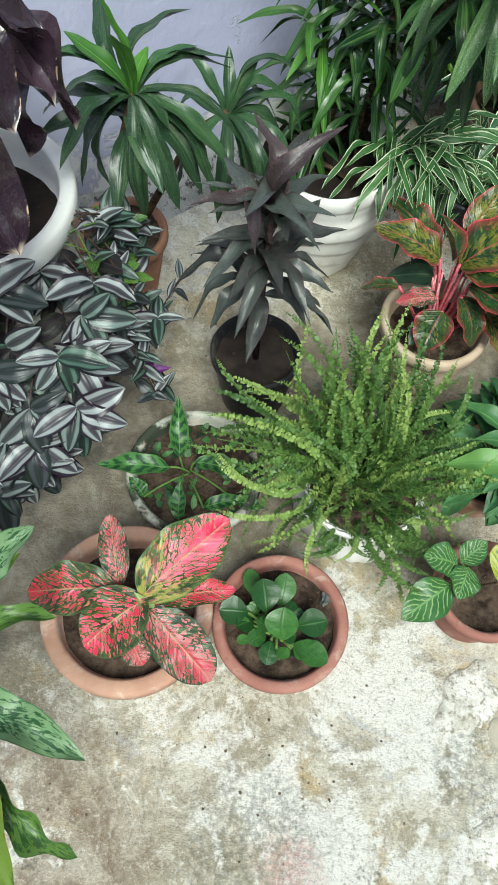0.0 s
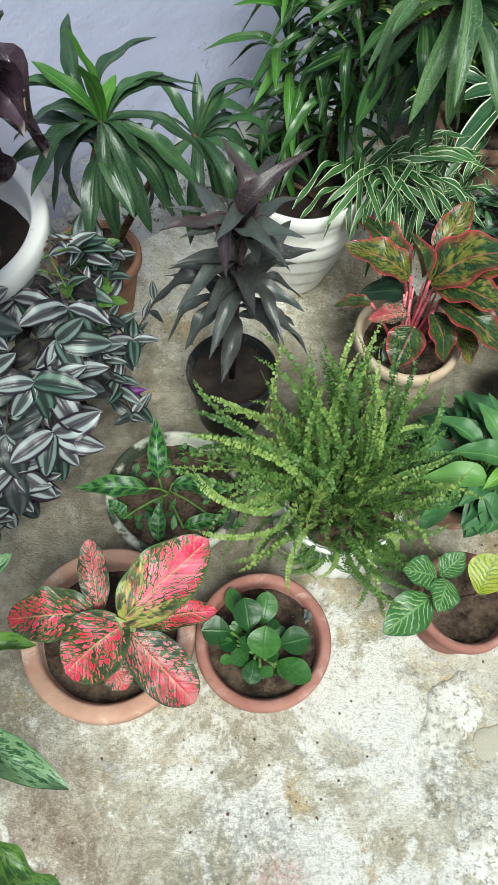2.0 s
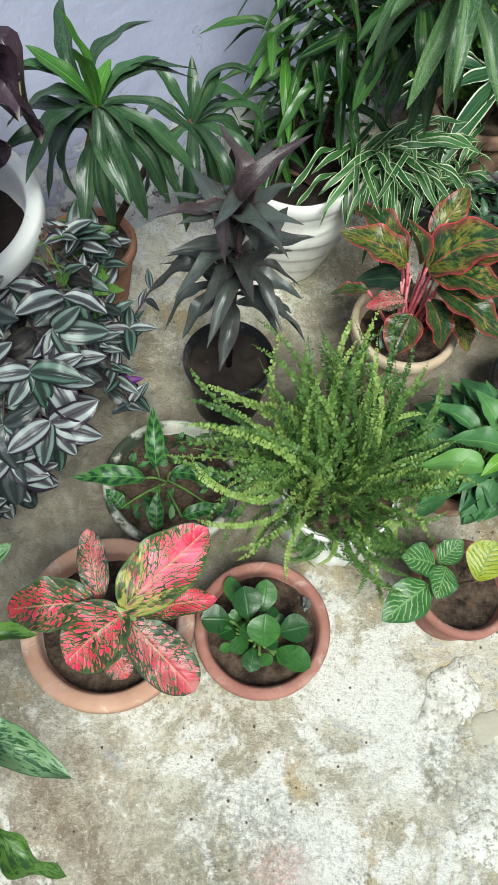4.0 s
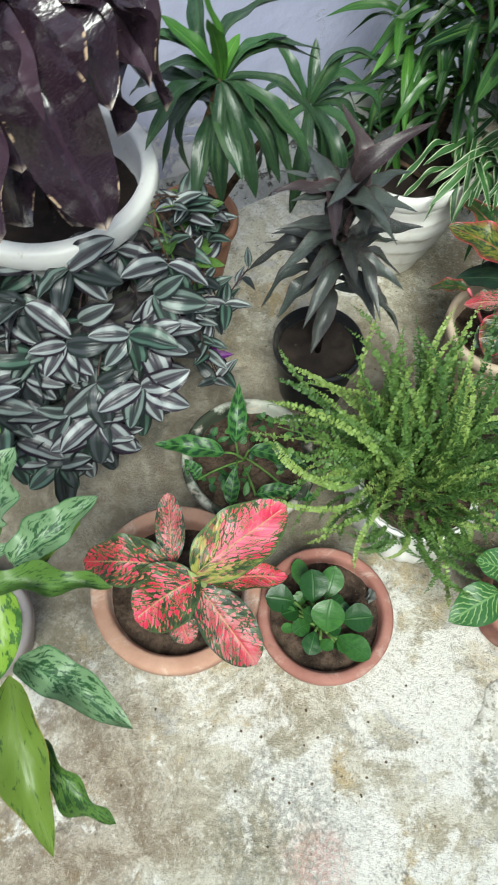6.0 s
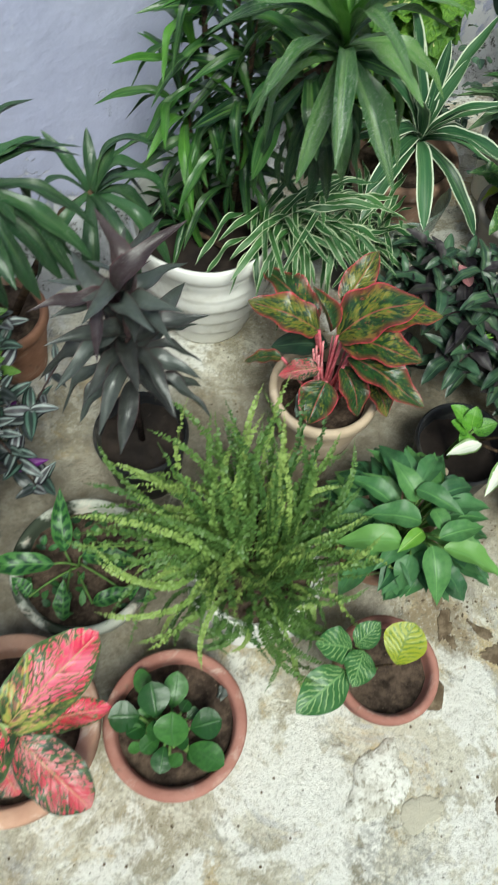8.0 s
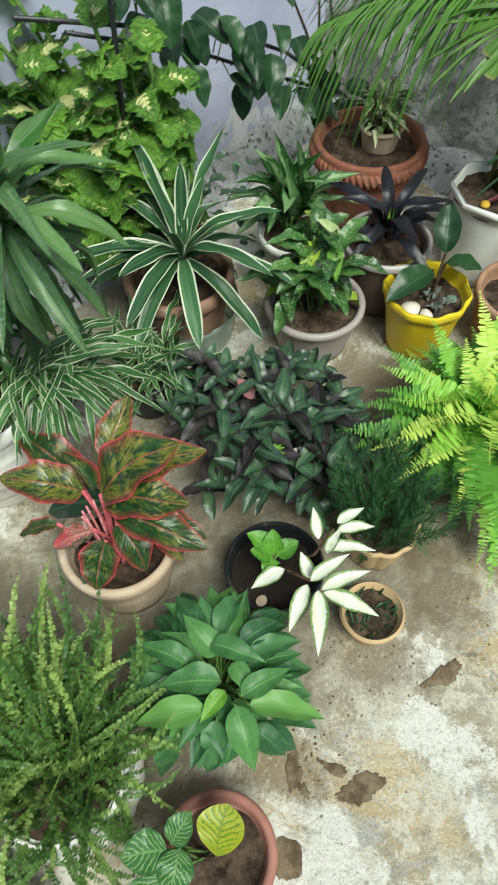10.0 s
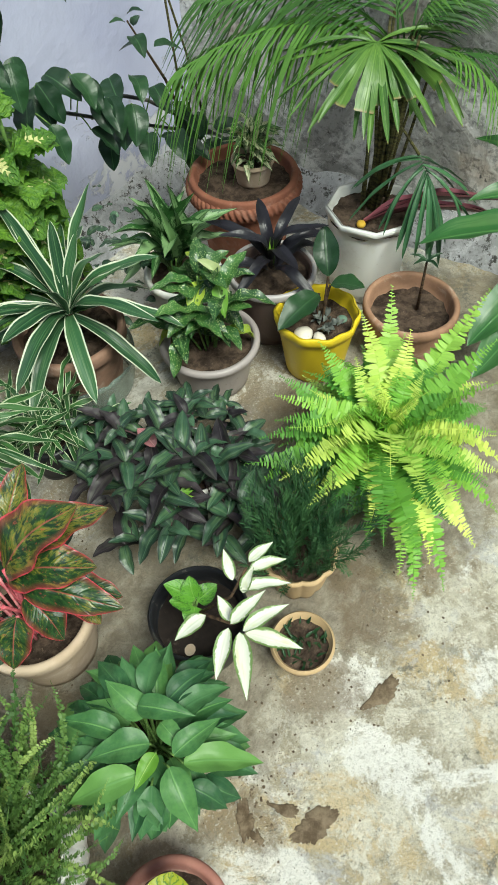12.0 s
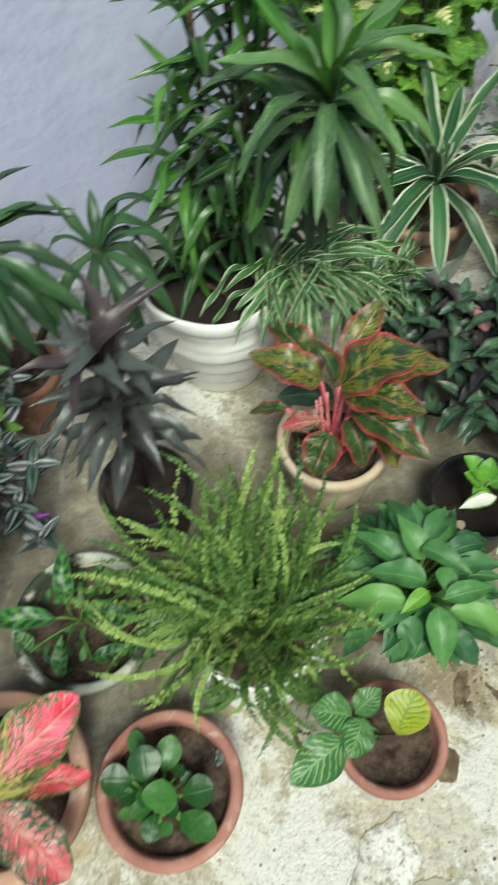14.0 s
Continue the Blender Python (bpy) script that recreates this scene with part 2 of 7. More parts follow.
FLOOR = concrete_floor()
WALL_PAINT = painted_wall()
PLASTER = rough_plaster()
CEMENT = bare_cement()
TERRACOTTA = clay("terracotta", (0.545, 0.335, 0.240), (0.43, 0.240, 0.170), 0.55)
RED_CLAY = clay("red_clay", (0.40, 0.195, 0.155), (0.29, 0.125, 0.098), 0.35)
AGED_CLAY = clay("weathered_red_clay", (0.42, 0.215, 0.14), (0.25, 0.125, 0.08), 0.35)
DUN_CLAY = clay("weathered_brown_clay", (0.43, 0.245, 0.155), (0.26, 0.150, 0.095), 0.35)
BUFF_CLAY = clay("buff_clay", (0.60, 0.48, 0.36), (0.47, 0.36, 0.255), 0.6)
WORN_CLAY = clay("worn_dark_clay", (0.34, 0.20, 0.14), (0.17, 0.11, 0.08), 0.3)
OLD_CLAY = clay("mossy_grey_clay", (0.42, 0.43, 0.37), (0.040, 0.050, 0.034), 0.7, 0.85, 0.05)
BROWN_CLAY = clay("brown_clay", (0.31, 0.125, 0.078), (0.21, 0.080, 0.050), 0.12)
WHITE_PLASTIC = plastic("white_plastic", (0.86, 0.85, 0.81), (0.46, 0.42, 0.34), 0.38, 0.40)
BRIGHT_PLASTIC = plastic("bright_white_plastic", (0.82, 0.82, 0.78), (0.50, 0.45, 0.36), 0.36, 0.35)
GREY_PLASTIC = plastic("warm_grey_plastic", (0.36, 0.32, 0.31), (0.16, 0.13, 0.11))
BLACK_PLASTIC = plastic("black_plastic", (0.018, 0.019, 0.022), (0.17, 0.155, 0.13), 0.4, 0.75)
YELLOW_PLASTIC = plastic("yellow_plastic", (0.80, 0.60, 0.03), (0.42, 0.30, 0.06), 0.35, 0.3)
TAN_PLASTIC = plastic("tan_plastic", (0.56, 0.40, 0.22), (0.30, 0.20, 0.10), 0.45, 0.3)
BROWN_PLASTIC = plastic("dark_brown_plastic", (0.11, 0.075, 0.065), (0.22, 0.18, 0.15))
SOIL = soil_material()
# darker soil; in the urn and white pot its black paints the inside shade
DARK_SHADED_SOIL = clay("dark_shaded_soil", (0.035, 0.025, 0.020), (0.012, 0.009, 0.008), 0.0, 0.95)


# ---- mesh tools ----
def finish(name, bm, material, smooth=True):
    me = bpy.data.meshes.new(name)
    bm.to_mesh(me)
    bm.free()
    for q in me.polygons:
        q.use_smooth = smooth
    me.materials.append(material)
    return me


def part(name, bm, material, parent, label="", smooth=True):
    ob = new(name, finish(name, bm, material, smooth))
    ob.parent = parent
    return tagged(ob, label)


def thing(name, x, y, z, label, category, group=""):
    ob = new(name)
    ob.empty_display_size = 0.05
    ob.location = (x, y, z)
    return tagged(ob, label, category, group)


def lathe(profile, seg=64, wave=None, closed=False):
    """A turned body from (radius, height) pairs; wave(angle, radius, height) may shift the radius."""
    bm = bmesh.new()
    rings = []
    for r, z in profile:
        ring = []
        for i in range(seg):
            a = 2 * math.pi * i / seg
            q = r + (wave(a, r, z) if wave else 0.0)
            ring.append(bm.verts.new((q * math.cos(a), q * math.sin(a), z)))
        rings.append(ring)
    for a, b in zip(rings, rings[1:] + rings[:1] if closed else rings[1:]):
        for i in range(seg):
            j = (i + 1) % seg
            bm.faces.new((a[i], a[j], b[j], b[i]))
    if not closed:
        bm.faces.new(rings[0][::-1])
        bm.faces.new(rings[-1])
    return bm


def soil_disc(r, z, rough=0.006, seg=40, rings=9, seed=0.0):
    """A lumpy disc of soil."""
    bm = bmesh.new()
    top = bm.verts.new((0, 0, z + 0.004))
    last = None
    for k in range(1, rings + 1):
        q = r * k / rings
        ring = []
        for i in range(seg):
            a = 2 * math.pi * i / seg
            x, y = q * math.cos(a), q * math.sin(a)
            ring.append(bm.verts.new((x, y, z + rough * 2.2 * noise.noise((x * 38 + seed, y * 38, seed)))))
        for i in range(seg):
            j = (i + 1) % seg
            bm.faces.new((top, ring[i], ring[j]) if last is None else (last[i], ring[i], ring[j], last[j]))
        last = ring
    return bm


def pot_body(rim, height, base, lip=0.012, lip_h=0.03, wall=0.012, belly=0.0, soil=0.03, steps=8):
    """Outline of a common flower pot: foot, wall with some belly, lip, and the inside down to under the soil."""
    out = [(base - 0.008, 0.0), (base, 0.004)]
    side = rim - lip
    for k in range(1, steps + 1):
        f = k / steps
        out.append((base + (side - base) * f + belly * math.sin(math.pi * f), 0.004 + (height - lip_h - 0.004) * f))
    out += [(rim - 0.003, height - lip_h + 0.002), (rim, height - lip_h + 0.006), (rim, height - 0.007), (rim - 0.003, height - 0.002), (rim - 0.007, height)]
    inner = rim - lip - wall * 0.6
    out += [(inner + 0.006, height), (inner + 0.002, height - 0.003), (inner, height - 0.008)]
    low = height - soil - 0.02
    f = max(0.0, low / height)
    out += [(inner - 0.003, height - soil * 0.6), (min(inner - 0.004, base + (side - base) * f + belly * math.sin(math.pi * f) - wall), low)]
    return out


def potted(name, x, y, label, material, rim, height, base, category="potted plant", soil=0.03, wave=None, pot_label="", seg=64, turn=0.0, ruffle=0.0, filling=None, **shape):
    t = thing(name, x, y, 0.0, label, category, "potted plants in the yard")
    bm = lathe(pot_body(rim, height, base, soil=soil, **shape), seg, wave)
    for v in bm.verts:
        v.co.z += ruffle * max(0.0, v.co.z / height - 0.55) * 2.2 * math.cos(4 * math.atan2(v.co.y, v.co.x) + 2.2)
    p = part("pot", bm, material, t, pot_label)
    p.rotation_euler = (0, 0, turn)
    inner = rim - shape.get("lip", 0.012) - shape.get("wall", 0.012) * 0.6
    part("soil", soil_disc(inner - 0.0015, height - soil, seed=x * 7 + y), filling or SOIL, t)
    return t


# ---- floor and walls ----
def slab(name, corners, z0, z1, material, label, category):
    bm = bmesh.new()
    lo = [bm.verts.new((x, y, z0)) for x, y in corners]
    hi = [bm.verts.new((x, y, z1)) for x, y in corners]
    n = len(corners)
    bm.faces.new(lo[::-1])
    bm.faces.new(hi)
    for i in range(n):
        bm.faces.new((lo[i], lo[(i + 1) % n], hi[(i + 1) % n], hi[i]))
    bmesh.ops.recalc_face_normals(bm, faces=bm.faces)
    ob = new(name, finish(name, bm, material, False))
    return tagged(ob, label, category, kind="structure")


CORNER = Vector((1.45, 2.88, 0.0))
ALONG = radians(37.0)
U = Vector((-math.cos(ALONG), -math.sin(ALONG), 0))
V = Vector((math.sin(ALONG), -math.cos(ALONG), 0))


def plan(u, v):
    """A place from the corner: u metres along the painted wall, v metres along the cement wall."""
    q = CORNER + U * u + V * v
    return q.x, q.y


def floor_height(x, y):
    return 0.004 * noise.noise((x * 3, y * 3, 0)) + 0.0022 * noise.noise((x * 14, y * 14, 4)) - 0.004


def ground_sheet():
    bm = bmesh.new()
    nx, ny = 150, 150
    lo, hi = Vector((-1.2, -0.6)), Vector((2.6, 3.2))
    grid = []
    for j in range(ny + 1):
        row = []
        for i in range(nx + 1):
            x = lo.x + (hi.x - lo.x) * i / nx
            y = lo.y + (hi.y - lo.y) * j / ny
            row.append(bm.verts.new((x, y, floor_height(x, y))))
        grid.append(row)
    for j in range(ny):
        for i in range(nx):
            bm.faces.new((grid[j][i], grid[j][i + 1], grid[j + 1][i + 1], grid[j + 1][i]))
    far = [bm.verts.new((x, y, -0.004)) for x, y in ((-40, -40), (40, -40), (40, 40), (-40, 40))]
    edge = [grid[0][0], grid[0][-1], grid[-1][-1], grid[-1][0]]
    rims = [grid[0], [r[-1] for r in grid], grid[-1][::-1], [r[0] for r in grid][::-1]]
    for k in range(4):
        bm.faces.new([far[k], far[(k + 1) % 4]] + rims[k][::-1])
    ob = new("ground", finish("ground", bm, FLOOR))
    return tagged(ob, "worn pale concrete yard floor with lime stains", "floor", kind="structure")


ground = ground_sheet()


def earth(name="bare_earth", pale=0.0):
    g = Graph(name, 0.95, spec=0.15)
    p = g.obj()
    c = g.mix(g.step(g.noise(p, 30.0, 6, 0.75), 0.35, 0.65), (0.095, 0.068, 0.043), (0.22, 0.17, 0.115))
    if pale:
        c = g.mix(pale, c, (0.56, 0.53, 0.43))
    g.bump(g.noise(p, 60.0, 6, 0.75), 0.7, 0.006)
    return g.done(c)


def lime_patch():
    g = Graph("lime_cement", 0.9, spec=0.2)
    p = g.obj()
    c = g.mix(g.step(g.noise(p, 14.0, 7, 0.75), 0.36, 0.6), (0.56, 0.53, 0.45), (0.88, 0.865, 0.80))
    c = g.mix(g.step(g.noise(p, 60.0, 6, 0.8), 0.40, 0.50), (0.36, 0.33, 0.26), c)
    g.bump(g.noise(p, 40.0, 7, 0.8), 0.9, 0.010)
    return g.done(c)


EARTH, STAINED, LIME = earth(), earth("stained_cement", 0.72), lime_patch()


def worn_patch(x, y, rx, ry, turn, seed, material, high, ragged=0.45):
    """A flat ragged patch that hugs the floor."""
    bm = bmesh.new()
    n = 180
    rows = []
    for k, (f, dz) in enumerate(((1.06, -0.009), (1.0, 0.0), (0.93, 1.0), (0.5, 1.0), (0.12, 1.0))):
        row = []
        for i in range(n):
            a = 2 * math.pi * i / n
            q = f * (1 + ragged * noise.noise((math.cos(a) * 1.1 + seed, math.sin(a) * 1.1, seed)) + 0.22 * ragged * noise.noise((math.cos(a) * 5, math.sin(a) * 5, seed)) + 0.20 * ragged * noise.noise((math.cos(a) * 8, math.sin(a) * 8, seed)) + 0.08 * ragged * noise.noise((math.cos(a) * 31, math.sin(a) * 31, seed)))
            u, v = rx * q * math.cos(a), ry * q * math.sin(a)
            px, py = x + u * math.cos(turn) - v * math.sin(turn), y + u * math.sin(turn) + v * math.cos(turn)
            row.append(bm.verts.new((px, py, floor_height(px, py) + (dz if dz < 0 else 0.0008 + dz * high))))
        rows.append(row)
    for a, b in zip(rows, rows[1:]):
        for i in range(n):
            bm.faces.new((a[i], a[(i + 1) % n], b[(i + 1) % n], b[i]))
    bm.faces.new(rows[-1])
    return part("worn_patch", bm, material, ground)


# the rounder patch at (0.762, 0.545) is a dark brown spot beside a pot
for row in ((0.930, 0.625, 0.050, 0.024, 0.1, 1.0, EARTH, 0.0012, 0.75), (0.805, 0.680, 0.014, 0.030, -0.4, 2.3, EARTH, 0.0012, 0.9), (0.822, 0.645, 0.010, 0.016, 0.3, 7.7, EARTH, 0.0012, 0.9), (0.800, 0.735, 0.010, 0.014, 0.3, 9.1, EARTH, 0.0012, 0.9), (0.762, 0.545, 0.030, 0.036, 0.0, 3.1, EARTH, 0.0012, 0.3), (0.885, 0.672, 0.030, 0.010, -0.6, 4.0, EARTH, 0.001, 0.8),
            (0.905, 0.350, 0.040, 0.040, 0.5, 5.2, EARTH, 0.0012, 0.6), (0.640, 0.375, 0.082, 0.050, 0.9, 6.1, LIME, 0.0045, 0.38), (0.715, 0.325, 0.042, 0.030, 0.5, 12.7, STAINED, 0.0015, 0.45), (0.690, 0.125, 0.055, 0.045, 0.2, 11.3, LIME, 0.003, 0.4), (1.16, 0.80, 0.035, 0.016, 0.4, 8.4, EARTH, 0.001, 0.9)):
    worn_patch(*row)


def crumbs():
    """Spilt soil and grit between the pots."""
    rng = random.Random(5)
    bm = bmesh.new()
    spots = ((0.86, 0.72, 0.10, 150), (1.05, 0.80, 0.14, 110), (0.78, 0.45, 0.16, 60), (0.15, 1.25, 0.25, 90), (0.55, 1.42, 0.14, 160), (0.40, 1.05, 0.2, 90), (0.1, 0.3, 0.3, 70), (1.3, 0.95, 0.2, 90), (0.35, 0.2, 0.25, 60))
    for sx, sy, spread, count in spots:
        for _ in range(count):
            x, y = rng.gauss(sx, spread * 0.6), rng.gauss(sy, spread * 0.6)
            r = rng.choice((0.0012, 0.0016, 0.002, 0.0032))
            z = floor_height(x, y)
            ring = [bm.verts.new((x + r * math.cos(k * 1.2566) * rng.uniform(0.7, 1.5), y + r * math.sin(k * 1.2566) * rng.uniform(0.7, 1.5), z - 0.0005)) for k in range(5)]
            top = bm.verts.new((x, y, z + r * 0.9))
            for k in range(5):
                bm.faces.new((ring[k], ring[(k + 1) % 5], top))
    ob = new("soil_crumbs", finish("soil_crumbs", bm, EARTH, False))
    return tagged(ob, "spilt brown soil crumbs on the concrete floor", "soil", kind="stuff")


crumbs()
slab("wall_north", [plan(4.6, 0), plan(0, 0), plan(0, -0.2), plan(4.6, -0.2)], 0.0, 2.6, WALL_PAINT, "lavender painted plaster wall, worn at its foot", "wall")
# south and west walls are unseen, added to close the yard and cut low skylight
slab("wall_south", [plan(4.6, 4.4), plan(-0.2, 4.4), plan(-0.2, 4.2), plan(4.6, 4.2)], 0.0, 2.6, WALL_PAINT, "unseen plain lavender plaster wall, added to close the yard and block low sky", "wall")
slab("wall_west", [plan(4.8, -0.2), plan(4.6, -0.2), plan(4.6, 4.4), plan(4.8, 4.4)], 0.0, 2.6, WALL_PAINT, "unseen plain lavender plaster wall, added to close the yard and block low sky", "wall")
slab("wall_east", [plan(-0.2, 0.0), plan(0.0, 0.0), plan(0.0, 4.2), plan(-0.2, 4.2)], 0.0, 2.6, CEMENT, "bare grey cement wall with stains and pits", "wall")


def fillet(name, a, b, inward, high, deep, material, label):
    """A rough plaster ramp along the foot of a wall, from a to b."""
    bm = bmesh.new()
    a, b = Vector((*a, 0)), Vector((*b, 0))
    n, m = 90, 7
    rows = []
    for i in range(n + 1):
        q = a.lerp(b, i / n)
        row = []
        for k in range(m + 1):
            f = k / m
            s = 1 + 0.5 * noise.noise((i * 0.16, 3.0, high)) + 0.25 * noise.noise((i * 0.6, f * 3, 1))
            d = deep * s * f
            z = high * s * (1 - f) ** 1.5 + 0.006 * noise.noise((i * 0.9, k * 0.9, 2))
            p = q + inward * (d - 0.004 * (k == 0))
            row.append(bm.verts.new((p.x, p.y, z if k < m else -0.012)))
        rows.append(row)
    for r, s in zip(rows, rows[1:]):
        for k in range(m):
            bm.faces.new((r[k], s[k], s[k + 1], r[k + 1]))
    bmesh.ops.recalc_face_normals(bm, faces=bm.faces)
    ob = new(name, finish(name, bm, material))
    return tagged(ob, label, "plaster", kind="structure")


fillet("trim_north", plan(4.6, 0.0), plan(0.0, 0.0), V, 0.10, 0.10, PLASTER, "crumbling whitish plaster at the foot of the painted wall")
fillet("trim_east", plan(0.0, 0.0), plan(0.0, 4.2), U, 0.09, 0.12, PLASTER, "rough pale mortar ledge at the foot of the cement wall")


# ---- leaf materials ----
def across(g, u):
    """0 on the midrib, 1 at the edge."""
    return g.math("MULTIPLY", g.math("ABSOLUTE", g.math("SUBTRACT", u, 0.5)), 2.0)


def shifted(g, u, v, su, sv):
    """Leaf coordinates stretched, and moved apart from leaf to leaf."""
    r = g.math("MULTIPLY", g.rand(), 37.0)
    return g.xyz(g.math("ADD", g.math("MULTIPLY", u, su), r), g.math("MULTIPLY", v, sv), r)


def plain_leaf(name, light, dark, rib=None, rough=0.4, thin=0.15, streak=0.0, edge=None, edge_at=0.86, dust=0.0, tip=None, lines=46.0, spec=0.42, broken=False, old=None, ripple=3.0):
    """Leaf with a midrib, faint lengthwise streaks, an optional coloured edge and dull dust spots."""
    g = Graph(name, rough, spec=spec)
    u, v = g.uv()
    a = across(g, u)
    n = g.noise(shifted(g, u, v, 1.5, 3.0), 3.0, 4, 0.6)
    c = g.mix(g.step(g.math("ADD", g.math("MULTIPLY", n, 0.6), g.math("MULTIPLY", g.rand(), 0.5)), 0.3, 0.85), dark, light)
    s = g.noise(shifted(g, u, v, lines, 1.2), 1.0, 2)
    if streak:
        c = g.mix(g.math("MULTIPLY", g.step(s, 0.45, 0.68), streak), c, g.mix(0.5, light, (0.30, 0.42, 0.16)))
    if tip:
        c = g.mix(g.step(g.math("ADD", v, g.math("MULTIPLY", n, 0.06)), 0.985, 1.03), c, tip)
    if edge:
        rim = g.step(g.math("ADD", a, g.math("MULTIPLY", n, 0.06)), edge_at - 0.03, edge_at + 0.05)
        if broken:
            q = g.noise(shifted(g, g.step(u, 0.49, 0.51), v, 5.0, 2.6), 3.0, 4, 0.7)
            rim = g.math("MULTIPLY", g.step(g.math("ADD", a, g.math("MULTIPLY", q, 0.22)), edge_at + 0.08, edge_at + 0.14), g.step(q, 0.56, 0.62))
        c = g.mix(rim, c, edge)
    if old:
        c = g.mix(g.math("MULTIPLY", g.step(g.rand(), 0.80, 0.97), 0.8), c, old)
    if rib:
        c = g.mix(g.step(a, 0.075, 0.02), c, rib)
    if dust:
        d = g.step(g.noise(shifted(g, u, v, 16.0, 70.0), 1.6, 4, 0.85), 0.555, 0.62)
        c = g.mix(g.math("MULTIPLY", d, dust), c, (0.42, 0.44, 0.40))
    g.bump(g.math("ADD", g.math("ADD", s, g.step(a, 0.12, 0.0)), g.math("MULTIPLY", g.noise(shifted(g, u, v, 2.0, 5.0), 1.6, 3, 0.5), ripple)), 0.2, 0.002)
    return g.done(c, thin=thin)


def mottled_leaf(name, face, spot, rib, at=0.5, grow=0.3, rough=0.42, thin=0.12, size=5.0, soft=0.05, second=None, vary=0.25, edge=None, ribs_show=0.3, contrast=1.7, edge_at=0.98, halo=None, bleed=0.0):
    """Face colour with blotches of another that crowd towards the edge."""
    g = Graph(name, rough)
    u, v = g.uv()
    a = across(g, u)
    p = shifted(g, g.math("MULTIPLY", g.math("SUBTRACT", u, 0.5), 0.9), g.math("SUBTRACT", v, g.math("MULTIPLY", a, 0.25)), 1.0, 1.3)
    n = g.noise(p, size * 1.6, 5, 0.68, 0.5)
    n2 = g.math("ADD", g.math("MULTIPLY", g.math("SUBTRACT", n, 0.5), contrast), 0.5)
    m = g.math("ADD", n2, g.math("MULTIPLY", g.math("SUBTRACT", g.math("POWER", a, 2.2), 0.35), grow))
    m = g.math("ADD", m, g.math("MULTIPLY", g.math("SUBTRACT", g.rand(), 0.5), vary))
    c = face
    if second:
        c = g.mix(g.step(g.noise(p, size * 0.5, 3), 0.4, 0.62), face, second)
    if halo:
        c = g.mix(g.math("MULTIPLY", g.step(m, at - 0.16, at - 0.02), 0.85), c, halo)
    c = g.mix(g.step(m, at - soft, at + soft), c, g.mix(g.step(g.noise(p, size * 5, 3), 0.4, 0.6), spot, g.mix(0.45, spot, (0.01, 0.02, 0.008))))
    ribs = g.math("ABSOLUTE", g.math("SUBTRACT", g.math("FRACT", g.math("MULTIPLY", g.math("SUBTRACT", v, g.math("MULTIPLY", a, 0.28)), 7.0)), 0.5))
    c = g.mix(g.math("MULTIPLY", g.step(ribs, 0.06, 0.0), ribs_show), c, rib)
    c = g.mix(g.math("MULTIPLY", g.step(a, 0.045, 0.015), 0.8), c, rib)
    if edge:
        c = g.mix(g.step(g.math("ADD", a, g.math("MULTIPLY", n, 0.24)), edge_at, edge_at + 0.08), c, edge)
        if bleed:
            c = g.mix(g.math("MULTIPLY", g.step(g.math("ADD", a, g.math("MULTIPLY", g.noise(p, size * 0.4, 4), 1.1)), 1.18, 1.7), bleed), c, edge)
    g.bump(g.math("ADD", g.math("ADD", g.math("MULTIPLY", ribs, 0.8), n), g.step(a, 0.15, 0.0)), 0.22, 0.004)
    return g.done(c, thin=thin)


def zebra_leaf():
    """Purple-black leaf with a silver band on either side of the midrib."""
    g = Graph("silver_striped_leaf", 0.34)
    u, v = g.uv()
    a = across(g, u)
    n = g.noise(shifted(g, u, v, 26.0, 1.5), 1.0, 3)
    w = g.math("ADD", a, g.math("MULTIPLY", g.math("SUBTRACT", n, 0.5), 0.22))
    band = g.math("MULTIPLY", g.step(w, 0.26, 0.44), g.step(w, 0.80, 0.66))
    dark = g.mix(g.step(g.rand(), 0.3, 0.9), (0.013, 0.023, 0.019), (0.021, 0.014, 0.025))
    silver = g.mix(g.step(g.rand(), 0.30, 0.75), (0.080, 0.145, 0.112), (0.300, 0.335, 0.335))
    silver = g.mix(g.step(g.rand(), 0.24, 0.18), silver, (0.055, 0.062, 0.068))
    inner = g.mix(0.14, dark, silver)
    c = g.mix(g.step(w, 0.50, 0.40), dark, inner)
    c = g.mix(g.math("MULTIPLY", band, g.step(n, 0.15, 0.42)), c, silver)
    c = g.mix(g.math("MULTIPLY", g.step(a, 0.07, 0.03), 0.6), c, (0.028, 0.018, 0.030))
    g.bump(g.math("ADD", n, g.step(a, 0.16, 0.0)), 0.35, 0.002)
    return g.done(c, thin=0.06)


def vein_leaf(name, face, line, rib, count=7.0, lean=0.30, width=0.2, dark=None, rough=0.4, fade=1.0):
    """Leaf with slanting bars from the midrib towards the edge."""
    g = Graph(name, rough)
    u, v = g.uv()
    a = across(g, u)
    n = g.noise(shifted(g, u, v, 3.0, 4.0), 3.0, 3)
    f = g.math("FRACT", g.math("ADD", g.math("MULTIPLY", g.math("SUBTRACT", v, g.math("MULTIPLY", a, lean)), count), g.math("MULTIPLY", n, 1.1)))
    d = g.math("ABSOLUTE", g.math("SUBTRACT", f, 0.5))
    base = g.mix(n, face, dark or face)
    bar = g.math("MULTIPLY", g.step(d, width, width * 0.5), g.math("MULTIPLY", g.step(a, 0.92, 0.75), fade))
    c = g.mix(bar, base, line)
    c = g.mix(g.step(a, 0.08, 0.03), c, rib)
    g.bump(d, 0.3, 0.003)
    return g.done(c, thin=0.15)


